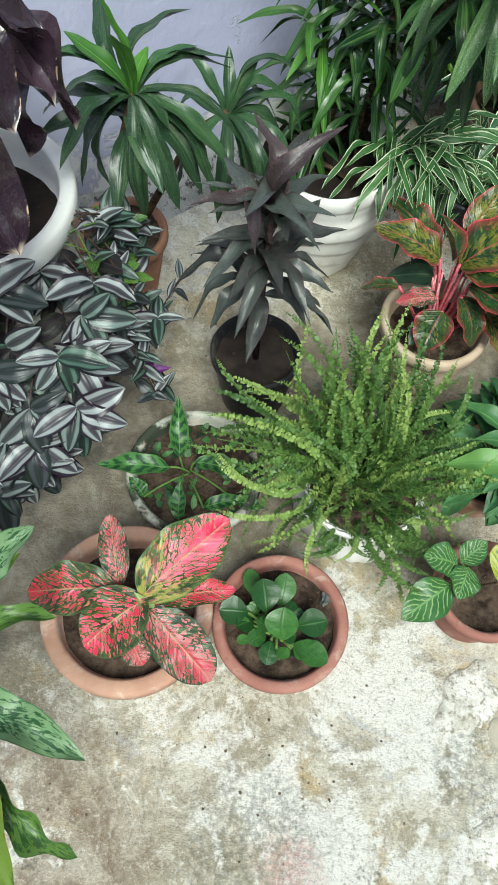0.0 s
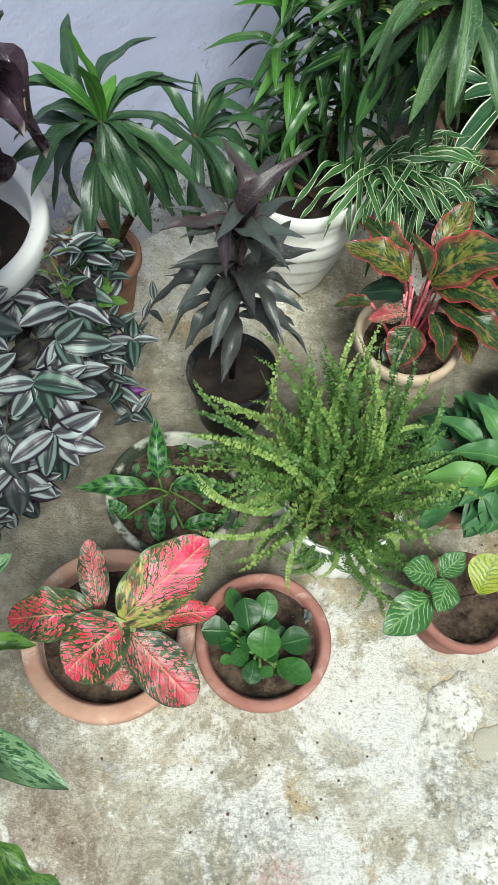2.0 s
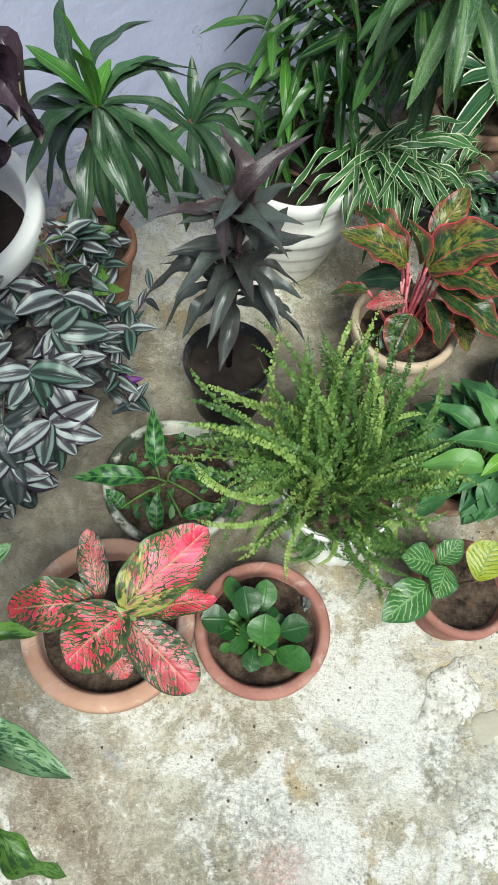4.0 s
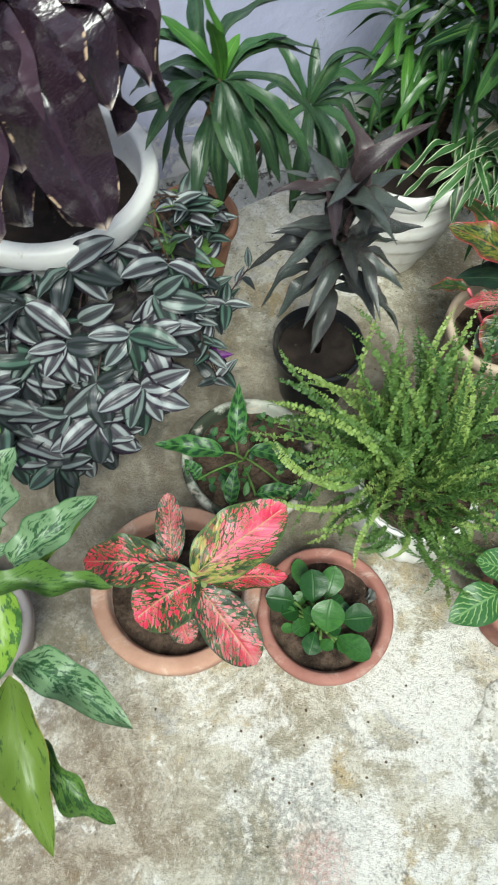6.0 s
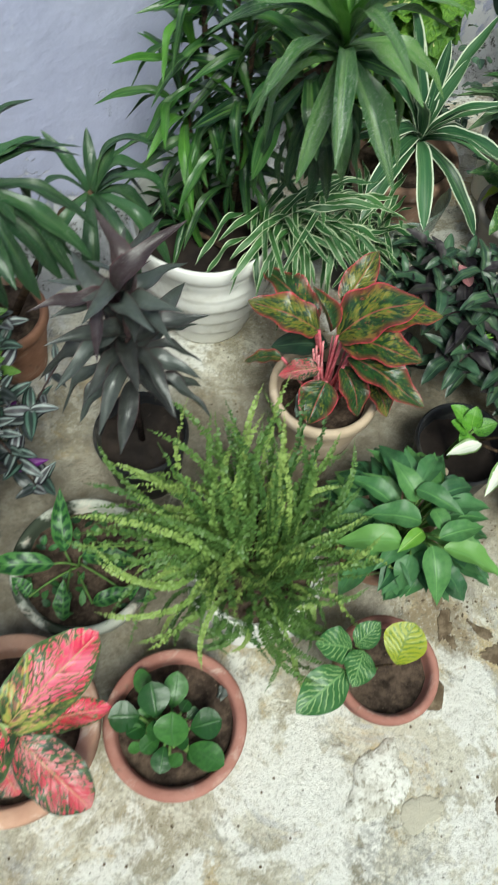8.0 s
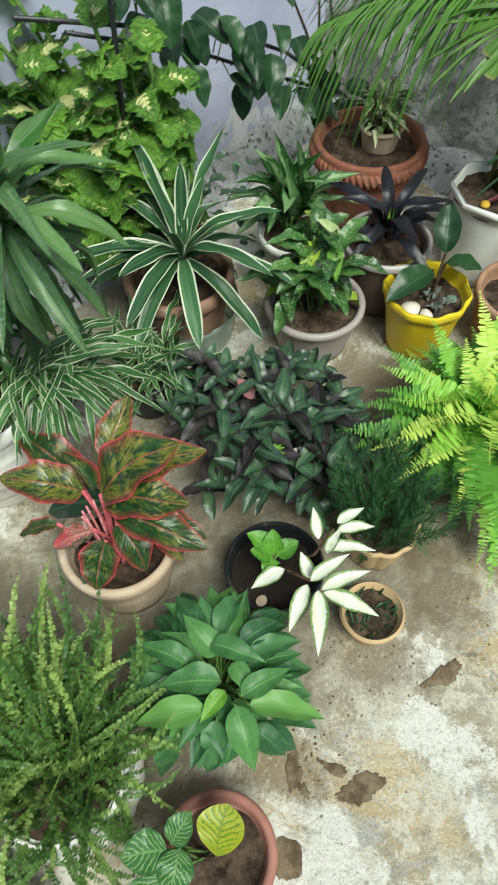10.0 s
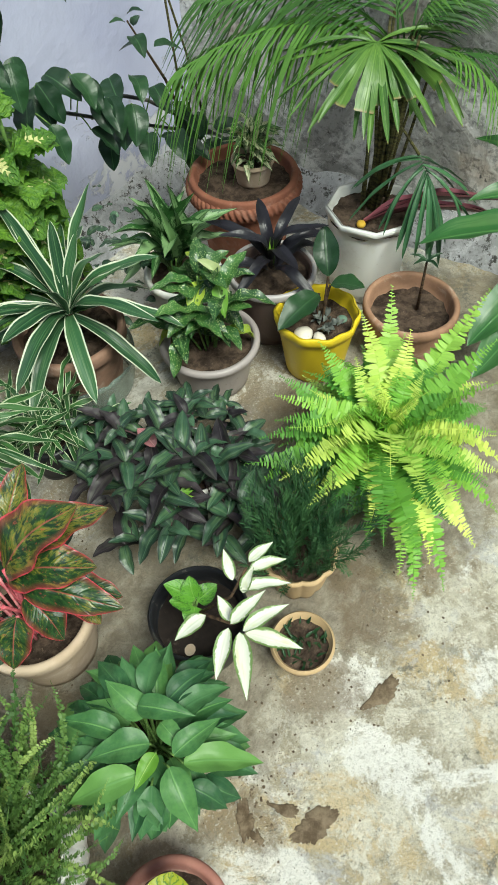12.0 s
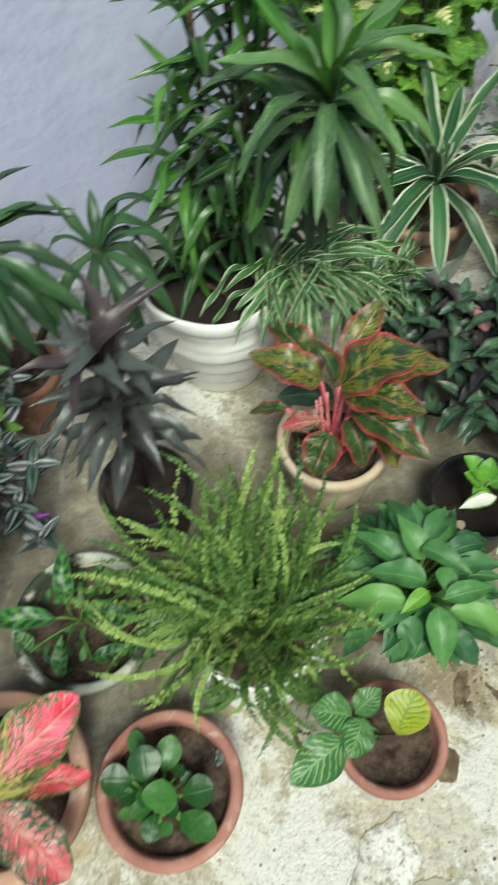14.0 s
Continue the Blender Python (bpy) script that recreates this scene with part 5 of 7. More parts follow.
def left_dracaena():
    rng = random.Random(16)
    t = potted("potted_dracaena", -0.201, 1.327, "strap-leaved green dracaena in a worn terracotta pot", AGED_CLAY, 0.110, 0.197, 0.072, soil=0.014, lip=0.008, lip_h=0.03, wall=0.012)
    crown = (0.097, -0.090, 0.635)
    cane = part("stem", tube([(0.0, -0.01, 0.16), (0.012, -0.03, 0.30), (0.04, -0.06, 0.46), crown], 0.010, 0.008), BROWN_STEM, t)
    tips = [(0.061, -0.092, 0.80, 0.038), (-0.014, -0.068, 0.72, 0.046), (-0.071, -0.046, 0.66, 0.045), (-0.057, -0.071, 0.58, 0.054), (-0.006, -0.167, 0.48, 0.058), (0.109, -0.169, 0.42, 0.046),
            (0.178, -0.171, 0.45, 0.046), (0.272, -0.112, 0.50, 0.047), (0.285, -0.086, 0.55, 0.043), (0.164, -0.133, 0.60, 0.038), (0.117, -0.029, 0.68, 0.037), (0.197, 0.013, 0.66, 0.036),
            (0.257, 0.020, 0.62, 0.036), (0.034, -0.097, 0.40, 0.039), (0.143, -0.091, 0.40, 0.039), (0.248, -0.147, 0.40, 0.043), (0.006, -0.079, 0.50, 0.040), (0.089, -0.153, 0.78, 0.040)]
    strap_tips(cane, crown, tips, DRACAENA_LEAF, rng, young=(0, 1, 2, 10, 17))
    for i in range(13):
        az = i * 2.39996 + 1.0
        b = Vector(crown) - Vector((0.02, -0.02, 0.02 + 0.006 * i))
        set_leaf(cane, blade(DRACAENA_LEAF, "sword", 0.32, 0.12, 0.4, i % 3), b, b + toward(az, radians(rng.uniform(-45, 30)), rng.uniform(0.17, 0.23)), rng.uniform(0.032, 0.042), rng.uniform(-0.4, 0.4))
    crown2 = (0.240, 0.110, 0.455)
    cane = part("stem", tube([(0.02, 0.0, 0.16), (0.09, 0.04, 0.28), (0.17, 0.11, 0.40), crown2], 0.010, 0.008), BROWN_STEM, t)
    tips2 = [(0.298, 0.157, 0.55, 0.037), (0.151, 0.160, 0.56, 0.036), (0.377, 0.150, 0.45, 0.043), (0.362, 0.086, 0.40, 0.050), (0.236, -0.052, 0.30, 0.046), (0.344, 0.139, 0.42, 0.043), (0.176, 0.030, 0.32, 0.042), (0.234, 0.187, 0.55, 0.034), (0.295, 0.035, 0.33, 0.044),
             (0.410, 0.10, 0.37, 0.045), (0.40, 0.03, 0.33, 0.045), (0.34, -0.02, 0.30, 0.045), (0.27, 0.06, 0.27, 0.045), (0.42, 0.17, 0.50, 0.04), (0.12, 0.08, 0.42, 0.04), (0.30, 0.22, 0.42, 0.04)]
    strap_tips(cane, crown2, tips2, DRACAENA_LEAF, rng, 0.48)


def urn_planter():
    rng = random.Random(17)
    t = potted("urn_planter", -0.402, 1.070, "large purple cordyline and trailing striped zebrina in a tall white urn", WHITE_PLASTIC, 0.206, 0.53, 0.12, soil=0.085, filling=DARK_SHADED_SOIL, lip=0.018, lip_h=0.045, wall=0.022, belly=0.015)
    crown = (0.03, -0.07, 0.90)
    cane = part("stem", tube([(0.0, 0.0, 0.42), (0.02, -0.03, 0.68), crown], 0.016, 0.013), BROWN_STEM, t)
    tips = [(0.223, -0.270, 0.70, 0.098), (0.119, -0.265, 0.78, 0.100), (0.087, -0.326, 0.70, 0.098), (0.213, -0.146, 0.80, 0.095), (0.235, -0.045, 0.76, 0.070), (0.250, -0.009, 0.70, 0.062), (0.0, -0.310, 0.74, 0.098),
            (0.07, -0.31, 0.96, 0.09), (0.242, -0.027, 0.85, 0.060), (-0.13, -0.27, 0.75, 0.09), (-0.22, -0.10, 0.80, 0.09), (-0.18, 0.12, 0.80, 0.09), (0.02, 0.20, 0.82, 0.09), (0.16, 0.16, 0.80, 0.08), (0.15, -0.20, 0.62, 0.08)]
    tips += [(0.17, -0.22, 0.82, 0.10), (-0.02, -0.22, 0.66, 0.10), (0.16, -0.02, 0.64, 0.09), (0.05, -0.20, 0.60, 0.10)]
    for x, y, z, w in tips:
        w *= rng.uniform(1.08, 1.25)
        set_leaf(cane, blade(PURPLE_LEAF, "paddle", 0.28, 0.40, 1.1, rng.randrange(3), 14, 6), (crown[0] + 0.1 * x, crown[1] + 0.1 * y, crown[2]), (x, y, z), w, rng.uniform(-0.2, 0.2), label="broad purple-brown leaf")
    # the zebrina hangs over the front of the rim
    o = Vector((-0.398, 1.053, 0))
    tl, tr, bl, br = Vector((-0.52, 0.86, 0.50)) - o, Vector((-0.13, 0.97, 0.47)) - o, Vector((-0.43, 0.65, 0.21)) - o, Vector((-0.165, 0.775, 0.21)) - o
    low = Vector((-0.22, 0.63, 0.06)) - o
    out = Vector((0.25, -0.85, 0.25)).normalized()
    for i in range(94):
        # inner leaves are added dark, as painted shade behind the striped ones
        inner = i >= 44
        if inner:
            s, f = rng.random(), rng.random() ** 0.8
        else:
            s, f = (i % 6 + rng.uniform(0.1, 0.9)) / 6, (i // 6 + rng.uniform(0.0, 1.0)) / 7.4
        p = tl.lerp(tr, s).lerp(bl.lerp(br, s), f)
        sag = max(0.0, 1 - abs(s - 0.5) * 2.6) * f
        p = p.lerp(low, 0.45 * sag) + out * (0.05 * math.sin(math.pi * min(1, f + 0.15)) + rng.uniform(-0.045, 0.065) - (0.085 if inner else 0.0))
        side = Vector((0.92, 0.38, 0.0))
        down = Vector((0.10, -0.42, -0.90))
        head = rng.uniform(-0.6, 0.6)
        lean = Vector((rng.uniform(-0.5, 0.5), rng.uniform(-0.5, 0.5), 0))
        count = rng.choice((4, 5, 5)) if not inner else 3
        for k in range(count):
            turn = head + radians(-20 + 220 * (k + 0.5) / count) + rng.uniform(-0.2, 0.2)
            ln = rng.uniform(0.064, 0.100) if not inner else rng.uniform(0.07, 0.1)
            e = p + (side * math.cos(turn) + down * math.sin(turn) + out * rng.uniform(0.05, 0.45)).normalized() * ln
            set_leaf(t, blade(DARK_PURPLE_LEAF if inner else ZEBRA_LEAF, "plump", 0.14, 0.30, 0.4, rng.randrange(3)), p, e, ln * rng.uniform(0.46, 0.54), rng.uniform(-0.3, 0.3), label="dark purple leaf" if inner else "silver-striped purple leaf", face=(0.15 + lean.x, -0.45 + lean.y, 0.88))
        if i % 3 == 0:
            stem(t, p + Vector((0, 0.05, 0.03)), p, 0.0022, PURPLE_STEM, 0.01, "trailing_stem")
    # a few strands reach over to the clay pot beside it
    for k in range(9):
        a = Vector((0.205, 0.03 - rng.uniform(0.0, 0.13), 0.51))
        b = Vector((-0.135 + 0.012 * k, 1.13 - 0.032 * k, 0.43 - 0.036 * k)) - o
        b += Vector((rng.uniform(-0.03, 0.03), rng.uniform(-0.03, 0.03), rng.uniform(-0.02, 0.02)))
        stem(t, a, b, 0.0016, (GREEN_STEM, BROWN_STEM, PURPLE_STEM)[k % 3], rng.uniform(0.01, 0.05), "trailing_stem")
        for j in range(3):
            p = a.lerp(b, 0.50 + 0.25 * j) + Vector((rng.uniform(-0.015, 0.015), rng.uniform(-0.015, 0.015), 0.012))
            first = rng.uniform(0, 6.28)
            for q in range(4):
                ln = rng.uniform(0.046, 0.068)
                kind = DEEP_GREEN_LEAF if (k + j + q) % 14 == 5 else ZEBRA_LEAF
                set_leaf(t, blade(kind, "tailed", 0.12, 0.25, 0.3, q % 3), p, p + toward(first + 1.57 * q + rng.uniform(-0.3, 0.3), radians(rng.uniform(-12, 38)), ln), ln * 0.42, rng.uniform(-0.3, 0.3), label="plain yellow-green leaf" if kind is DEEP_GREEN_LEAF else "silver-striped purple leaf", face=(0.15, -0.35, 0.9))
    for x, y, z, az, ln in ((-0.085, 0.90, 0.22, 0.3, 0.07), (-0.12, 0.99, 0.24, 1.2, 0.06), (-0.10, 0.96, 0.20, -0.6, 0.06)):
        p = Vector((x, y, z)) - o
        set_leaf(t, blade(VIOLET_LEAF, "lance", 0.1, 0.3, 0.3), p, p + toward(az, 0.1, ln), 0.026, 0.3, label="violet underside of a leaf")
    a, b = Vector((-0.10, 1.02, 0.16)) - o, Vector((-0.03, 1.14, 0.24)) - o
    stem(t, a, b, 0.0018, PURPLE_STEM, 0.01, "trailing_stem")
    for j in range(6):
        p = a.lerp(b, 0.25 + 0.15 * j)
        set_leaf(t, blade(ZEBRA_LEAF, "lance", 0.1, 0.3, 0.2), p, p + toward(-1.6 + 2.4 * (j % 2) + 0.2 * j, 0.2, 0.055), 0.018, 0.0, label="silver-striped purple leaf")


def swirl(a, r, z):
    """Slanting ledges of the white pot."""
    waist = 0.004 * math.exp(-((z - 0.205) / 0.03) ** 2) - 0.004 * math.exp(-((z - 0.262) / 0.022) ** 2)
    corner = 0.007 * math.cos(4 * a + 2.2) * max(0.0, z - 0.24) / 0.09
    return waist + corner - (0.0036 * ((z * 17 + a / 6.28318) % 1.0) if 0.012 < z < 0.235 else 0.0)


def white_pot_dracaena():
    rng = random.Random(18)
    t = potted("white_pot_planter", 0.268, 1.508, "tall dracaenas and grassy spider plant in a white swirled pot", WHITE_PLASTIC, 0.176, 0.342, 0.108, soil=0.058, filling=DARK_SHADED_SOIL, wave=swirl, seg=120, lip=0.004, lip_h=0.045, wall=0.009, belly=0.014, steps=40, ruffle=0.012)
    crown = (0.238, -0.120, 0.775)
    cane = part("stem", tube([(0.05, 0.04, 0.2), (0.10, 0.02, 0.45), (0.18, -0.07, 0.70), crown], 0.010, 0.009), BROWN_STEM, t)
    for i in range(14):
        f = rng.random()
        b = Vector((0.12, 0.0, 0.55)).lerp(Vector((0.232, -0.12, 0.80)), f)
        set_leaf(cane, blade(SONG_LEAF, "sword", 0.3, 0.10, 0.3, i % 3), b, b + toward(i * 2.39996, radians(rng.uniform(-45, 10)), rng.uniform(0.12, 0.17)), rng.uniform(0.030, 0.040), rng.uniform(-0.4, 0.4))
    for i in range(34):
        f = i / 33
        az = i * 2.39996 + rng.uniform(-0.2, 0.2)
        el = radians(-62 + 126 * f ** 1.15 + rng.uniform(-7, 7))
        ln = rng.uniform(0.19, 0.24)
        b = Vector(crown) + Vector((0, 0, 0.03 * f))
        mat = BRIGHT_DRACAENA_LEAF if f > 0.84 else CROWN_LEAF
        set_leaf(cane, blade(mat, "sword", rng.choice((0.26, 0.36, 0.46)) if f < 0.82 else 0.05, 0.10, 0.3, rng.randrange(3)), b, b + toward(az, el, ln), rng.uniform(0.029, 0.036), rng.uniform(-0.4, 0.4))
    for i in range(18):
        b = Vector(crown) - Vector((0.02, -0.02, 0.01 + 0.006 * i))
        set_leaf(cane, blade(DRACAENA_LEAF, "sword", 0.20, 0.10, 0.4, i % 3), b, b + toward(i * 2.39996, radians(rng.uniform(-84, -52)), rng.uniform(0.15, 0.21)), rng.uniform(0.026, 0.034), rng.uniform(-0.5, 0.5))
    stalks = ((0.0, 0.05, 0.94), (0.07, 0.09, 1.00), (0.10, 0.0, 0.84), (-0.04, 0.06, 0.62), (0.14, 0.06, 0.92))
    for sx, sy, top in stalks:
        foot = Vector((sx * 0.5, sy * 0.5, 0.2))
        head = Vector((sx, sy, top))
        cane = part("stem", tube([foot, foot.lerp(head, 0.5) + Vector((0.01, 0.01, 0)), head], 0.007, 0.005), BROWN_STEM, t)
        n = 34
        for i in range(n):
            f = i / (n - 1)
            p = foot.lerp(head, 0.31 + 0.69 * f)
            az = i * 2.39996 + sx * 40
            el = radians(-42 + 92 * f ** 1.5 + rng.uniform(-30, 28))
            ln = rng.uniform(0.13, 0.20)
            mat = BRIGHT_DRACAENA_LEAF if f > 0.76 or rng.random() < 0.06 else SONG_LEAF
            set_leaf(cane, blade(mat, "sword", rng.choice((0.25, 0.35, 0.5)), 0.10, 0.3, rng.randrange(3)), p, p + toward(az + rng.uniform(-0.4, 0.4), el, ln), rng.uniform(0.019, 0.026), rng.uniform(-0.5, 0.5))
    for i in range(8):
        p = Vector((rng.uniform(-0.09, 0.0), rng.uniform(-0.06, 0.08), 0.29))
        set_leaf(t, blade(SONG_LEAF, "lance", 0.2, 0.3, 0.3, i % 3), p, p + toward(rng.uniform(0, 6.28), radians(rng.uniform(5, 55)), rng.uniform(0.10, 0.15)), 0.03, 0.2)
    stem(t, (-0.05, -0.02, 0.290), (0.05, -0.085, 0.300), 0.006, BROWN_STEM, 0.006, "dry_twig")
    c = Vector((0.165, -0.07, 0.325))
    for i in range(84):
        az = rng.uniform(-2.5, 1.3)
        el = radians(rng.uniform(-28, 26))
        ln = rng.uniform(0.12, 0.24)
        b = c + Vector((rng.uniform(-0.05, 0.10), rng.uniform(-0.03, 0.06), rng.uniform(-0.01, 0.05)))
        set_leaf(t, blade(SMALL_SPIDER_LEAF, "ribbon", 0.38, 0.03, 0.5, rng.randrange(3)), b, b + toward(az, el, ln), rng.uniform(0.012, 0.017), rng.uniform(-0.4, 0.4), label="pale striped grassy leaf")
    shift_plant(t, -0.007, 0.028)


def red_edge_aglaonema():
    rng = random.Random(19)
    t = potted("potted_aglaonema", 0.544, 1.157, "red-edged green foliage plant in a pale buff clay pot", BUFF_CLAY, 0.124, 0.190, 0.092, soil=0.045, lip=0.010, lip_h=0.035, wall=0.014, pot_label="pale buff clay pot")
    rows = [(-0.034, 0.030, 0.350, -0.180, 0.070, 0.388, 0.078), (0.000, 0.006, 0.365, 0.160, 0.038, 0.440, 0.122), (0.010, -0.006, 0.365, 0.160, -0.062, 0.380, 0.094), (0.024, -0.028, 0.345, 0.178, -0.116, 0.300, 0.070),
            (-0.012, -0.046, 0.275, -0.046, -0.118, 0.225, 0.078), (0.018, -0.034, 0.315, 0.056, -0.108, 0.245, 0.064), (-0.103, 0.017, 0.270, -0.182, 0.018, 0.250, 0.034),
            (-0.040, 0.060, 0.330, -0.147, 0.188, 0.360, 0.078), (0.018, 0.080, 0.370, 0.084, 0.178, 0.425, 0.060), (0.056, 0.018, 0.380, 0.210, 0.041, 0.395, 0.070), (0.064, -0.014, 0.290, 0.180, -0.070, 0.250, 0.060), (0.086, -0.024, 0.260, 0.125, -0.090, 0.215, 0.050)]
    leaves_from(t, [(*q[:6], q[6] * 1.08) for q in rows], RED_EDGE_LEAF, "tailed", rng, 0.14, 0.18, 0.8, 0.15, (0.0, -0.01, 0.12), PINK_STEM, 0.0036)
    leaves_from(t, [(-0.030, -0.028, 0.300, -0.112, -0.036, 0.280, 0.052)], DULL_RED_LEAF, "tailed", rng, 0.14, 0.18, 0.8, 0.1, (0.0, -0.01, 0.12), PINK_STEM, 0.0036, "small red leaf")
    set_leaf(t, blade(RED_EDGE_LEAF, "lance", 0.05, 0.9, 0.3, 1), (-0.013, 0.018, 0.36), (-0.057, 0.071, 0.435), 0.042, 0.2, label="half-rolled young yellow and red leaf")
    leaves_from(t, [(-0.003, 0.045, 0.275, -0.124, 0.062, 0.245, 0.084), (0.03, 0.07, 0.26, 0.13, 0.12, 0.25, 0.07), (-0.02, -0.03, 0.26, -0.07, -0.10, 0.22, 0.05)], DARK_TRAIL_LEAF, "oval", rng, 0.1, 0.2, 0.4, label="dark green under leaf")
    for i in range(11):
        a = radians(-40 + 26 * i)
        stem(t, (0.008 * math.cos(a) - 0.004, 0.008 * math.sin(a) - 0.036, 0.15), (0.040 * math.cos(a) - 0.004, 0.030 * math.sin(a) - 0.004, rng.uniform(0.315, 0.345)), 0.0038, PALE_PINK_STEM, -0.012, "stalk", 0.0022, "pale pink leaf stalk")


def veined_calathea():
    rng = random.Random(20)
    t = potted("potted_calathea", 0.643, 0.566, "pale-veined calathea with one yellow leaf in a red clay pot", RED_CLAY, 0.101, 0.135, 0.080, soil=0.03, lip=0.010, lip_h=0.028, wall=0.012)
    root = (-0.02, 0.0, 0.105)
    leaves_from(t, [(-0.088, -0.017, 0.19, -0.180, -0.091, 0.19, 0.076), (-0.075, 0.018, 0.20, -0.147, 0.020, 0.23, 0.066), (-0.056, 0.016, 0.20, -0.082, -0.049, 0.21, 0.060), (-0.069, 0.026, 0.20, -0.027, 0.061, 0.23, 0.048)], VEIN_LEAF, "oval", rng, 0.10, 0.2, 0.8, 0.25, root, GREEN_STEM, 0.0022)
    leaves_from(t, [(0.001, -0.007, 0.20, 0.033, 0.058, 0.24, 0.078)], YELLOW_VEIN_LEAF, "round", rng, 0.08, 0.15, 0.4, 0.1, root, BROWN_STEM, 0.002, "yellowing leaf")


def philodendron():
    rng = random.Random(21)
    t = potted("potted_philodendron", 0.668, 0.848, "dense mound of pointed green leaves in a terracotta pot", TERRACOTTA, 0.108, 0.118, 0.084, soil=0.02, lip=0.010, lip_h=0.03, wall=0.012)
    c = Vector((0.028, -0.010, 0.13))
    top = [(0.036, 0.012, 0.25, -0.011, 0.088, 0.270, 0.062), (-0.012, -0.003, 0.25, -0.103, 0.060, 0.250, 0.056), (0.031, -0.041, 0.27, -0.073, -0.022, 0.250, 0.070), (-0.004, -0.073, 0.25, -0.123, -0.066, 0.215, 0.067),
           (0.030, 0.026, 0.27, 0.113, -0.025, 0.270, 0.054), (0.063, -0.072, 0.27, 0.153, -0.042, 0.255, 0.052), (0.050, -0.085, 0.26, 0.061, -0.179, 0.210, 0.067), (0.073, -0.085, 0.25, 0.196, -0.121, 0.190, 0.062), (0.058, -0.015, 0.27, 0.082, -0.072, 0.260, 0.045)]
    leaves_from(t, [(*q[:3], *(Vector(q[:3]).lerp(Vector(q[3:6]), 1.04)), q[6] * 0.78) for q in top], PHILODENDRON_LEAF, "heartlet", rng, 0.18, 0.32, 0.5, 0.15, (c.x, c.y, 0.11), GREEN_STEM, 0.0022)
    leaves_from(t, [(0.035, -0.056, 0.26, -0.015, -0.096, 0.250, 0.030)], LIME_LEAF, "heartlet", rng, 0.1, 0.3, 0.4, 0.1, (c.x, c.y, 0.11), GREEN_STEM, 0.0022, "small yellow-green young leaf")
    ring = [(0.092, -0.002, 0.24, 0.191, 0.013, 0.215, 0.050), (0.080, 0.026, 0.24, 0.162, 0.060, 0.215, 0.050), (0.046, 0.047, 0.25, 0.107, 0.129, 0.215, 0.051), (0.018, 0.056, 0.24, -0.023, 0.151, 0.215, 0.052), (0.070, -0.117, 0.23, 0.118, -0.165, 0.185, 0.046), (0.013, -0.096, 0.24, 0.0, -0.150, 0.190, 0.052)]
    leaves_from(t, [(*q[:6], q[6] * 0.86) for q in ring], PHILODENDRON_SHADED, "heartlet", rng, 0.2, 0.32, 0.5, 0.2, (c.x, c.y, 0.11), GREEN_STEM, 0.0022)
    for i in range(72):
        f = (i + 0.5) / 72
        az = i * 2.39996 + rng.uniform(-0.3, 0.3)
        q = 0.030 + 0.085 * f ** 0.6
        ln = rng.uniform(0.078, 0.104)
        b = c + Vector((q * math.cos(az), q * math.sin(az), 0.085 - 0.045 * f + rng.uniform(-0.01, 0.01)))
        e = b + toward(az + rng.uniform(-0.5, 0.5), radians(8 - 38 * f + rng.uniform(-12, 12)), ln)
        e.y = max(e.y, c.y - 0.145)
        stalk = stem(t, c + Vector((0, 0, -0.02)), b, 0.002, GREEN_STEM, 0.0, "stalk")
        set_leaf(stalk, blade(PHILODENDRON_LEAF if rng.random() < 0.25 else PHILODENDRON_SHADED, "heartlet", rng.choice((0.10, 0.18, 0.26)), 0.35, 0.5, rng.randrange(3)), b, e, ln * rng.uniform(0.42, 0.52), rng.uniform(-0.35, 0.35))


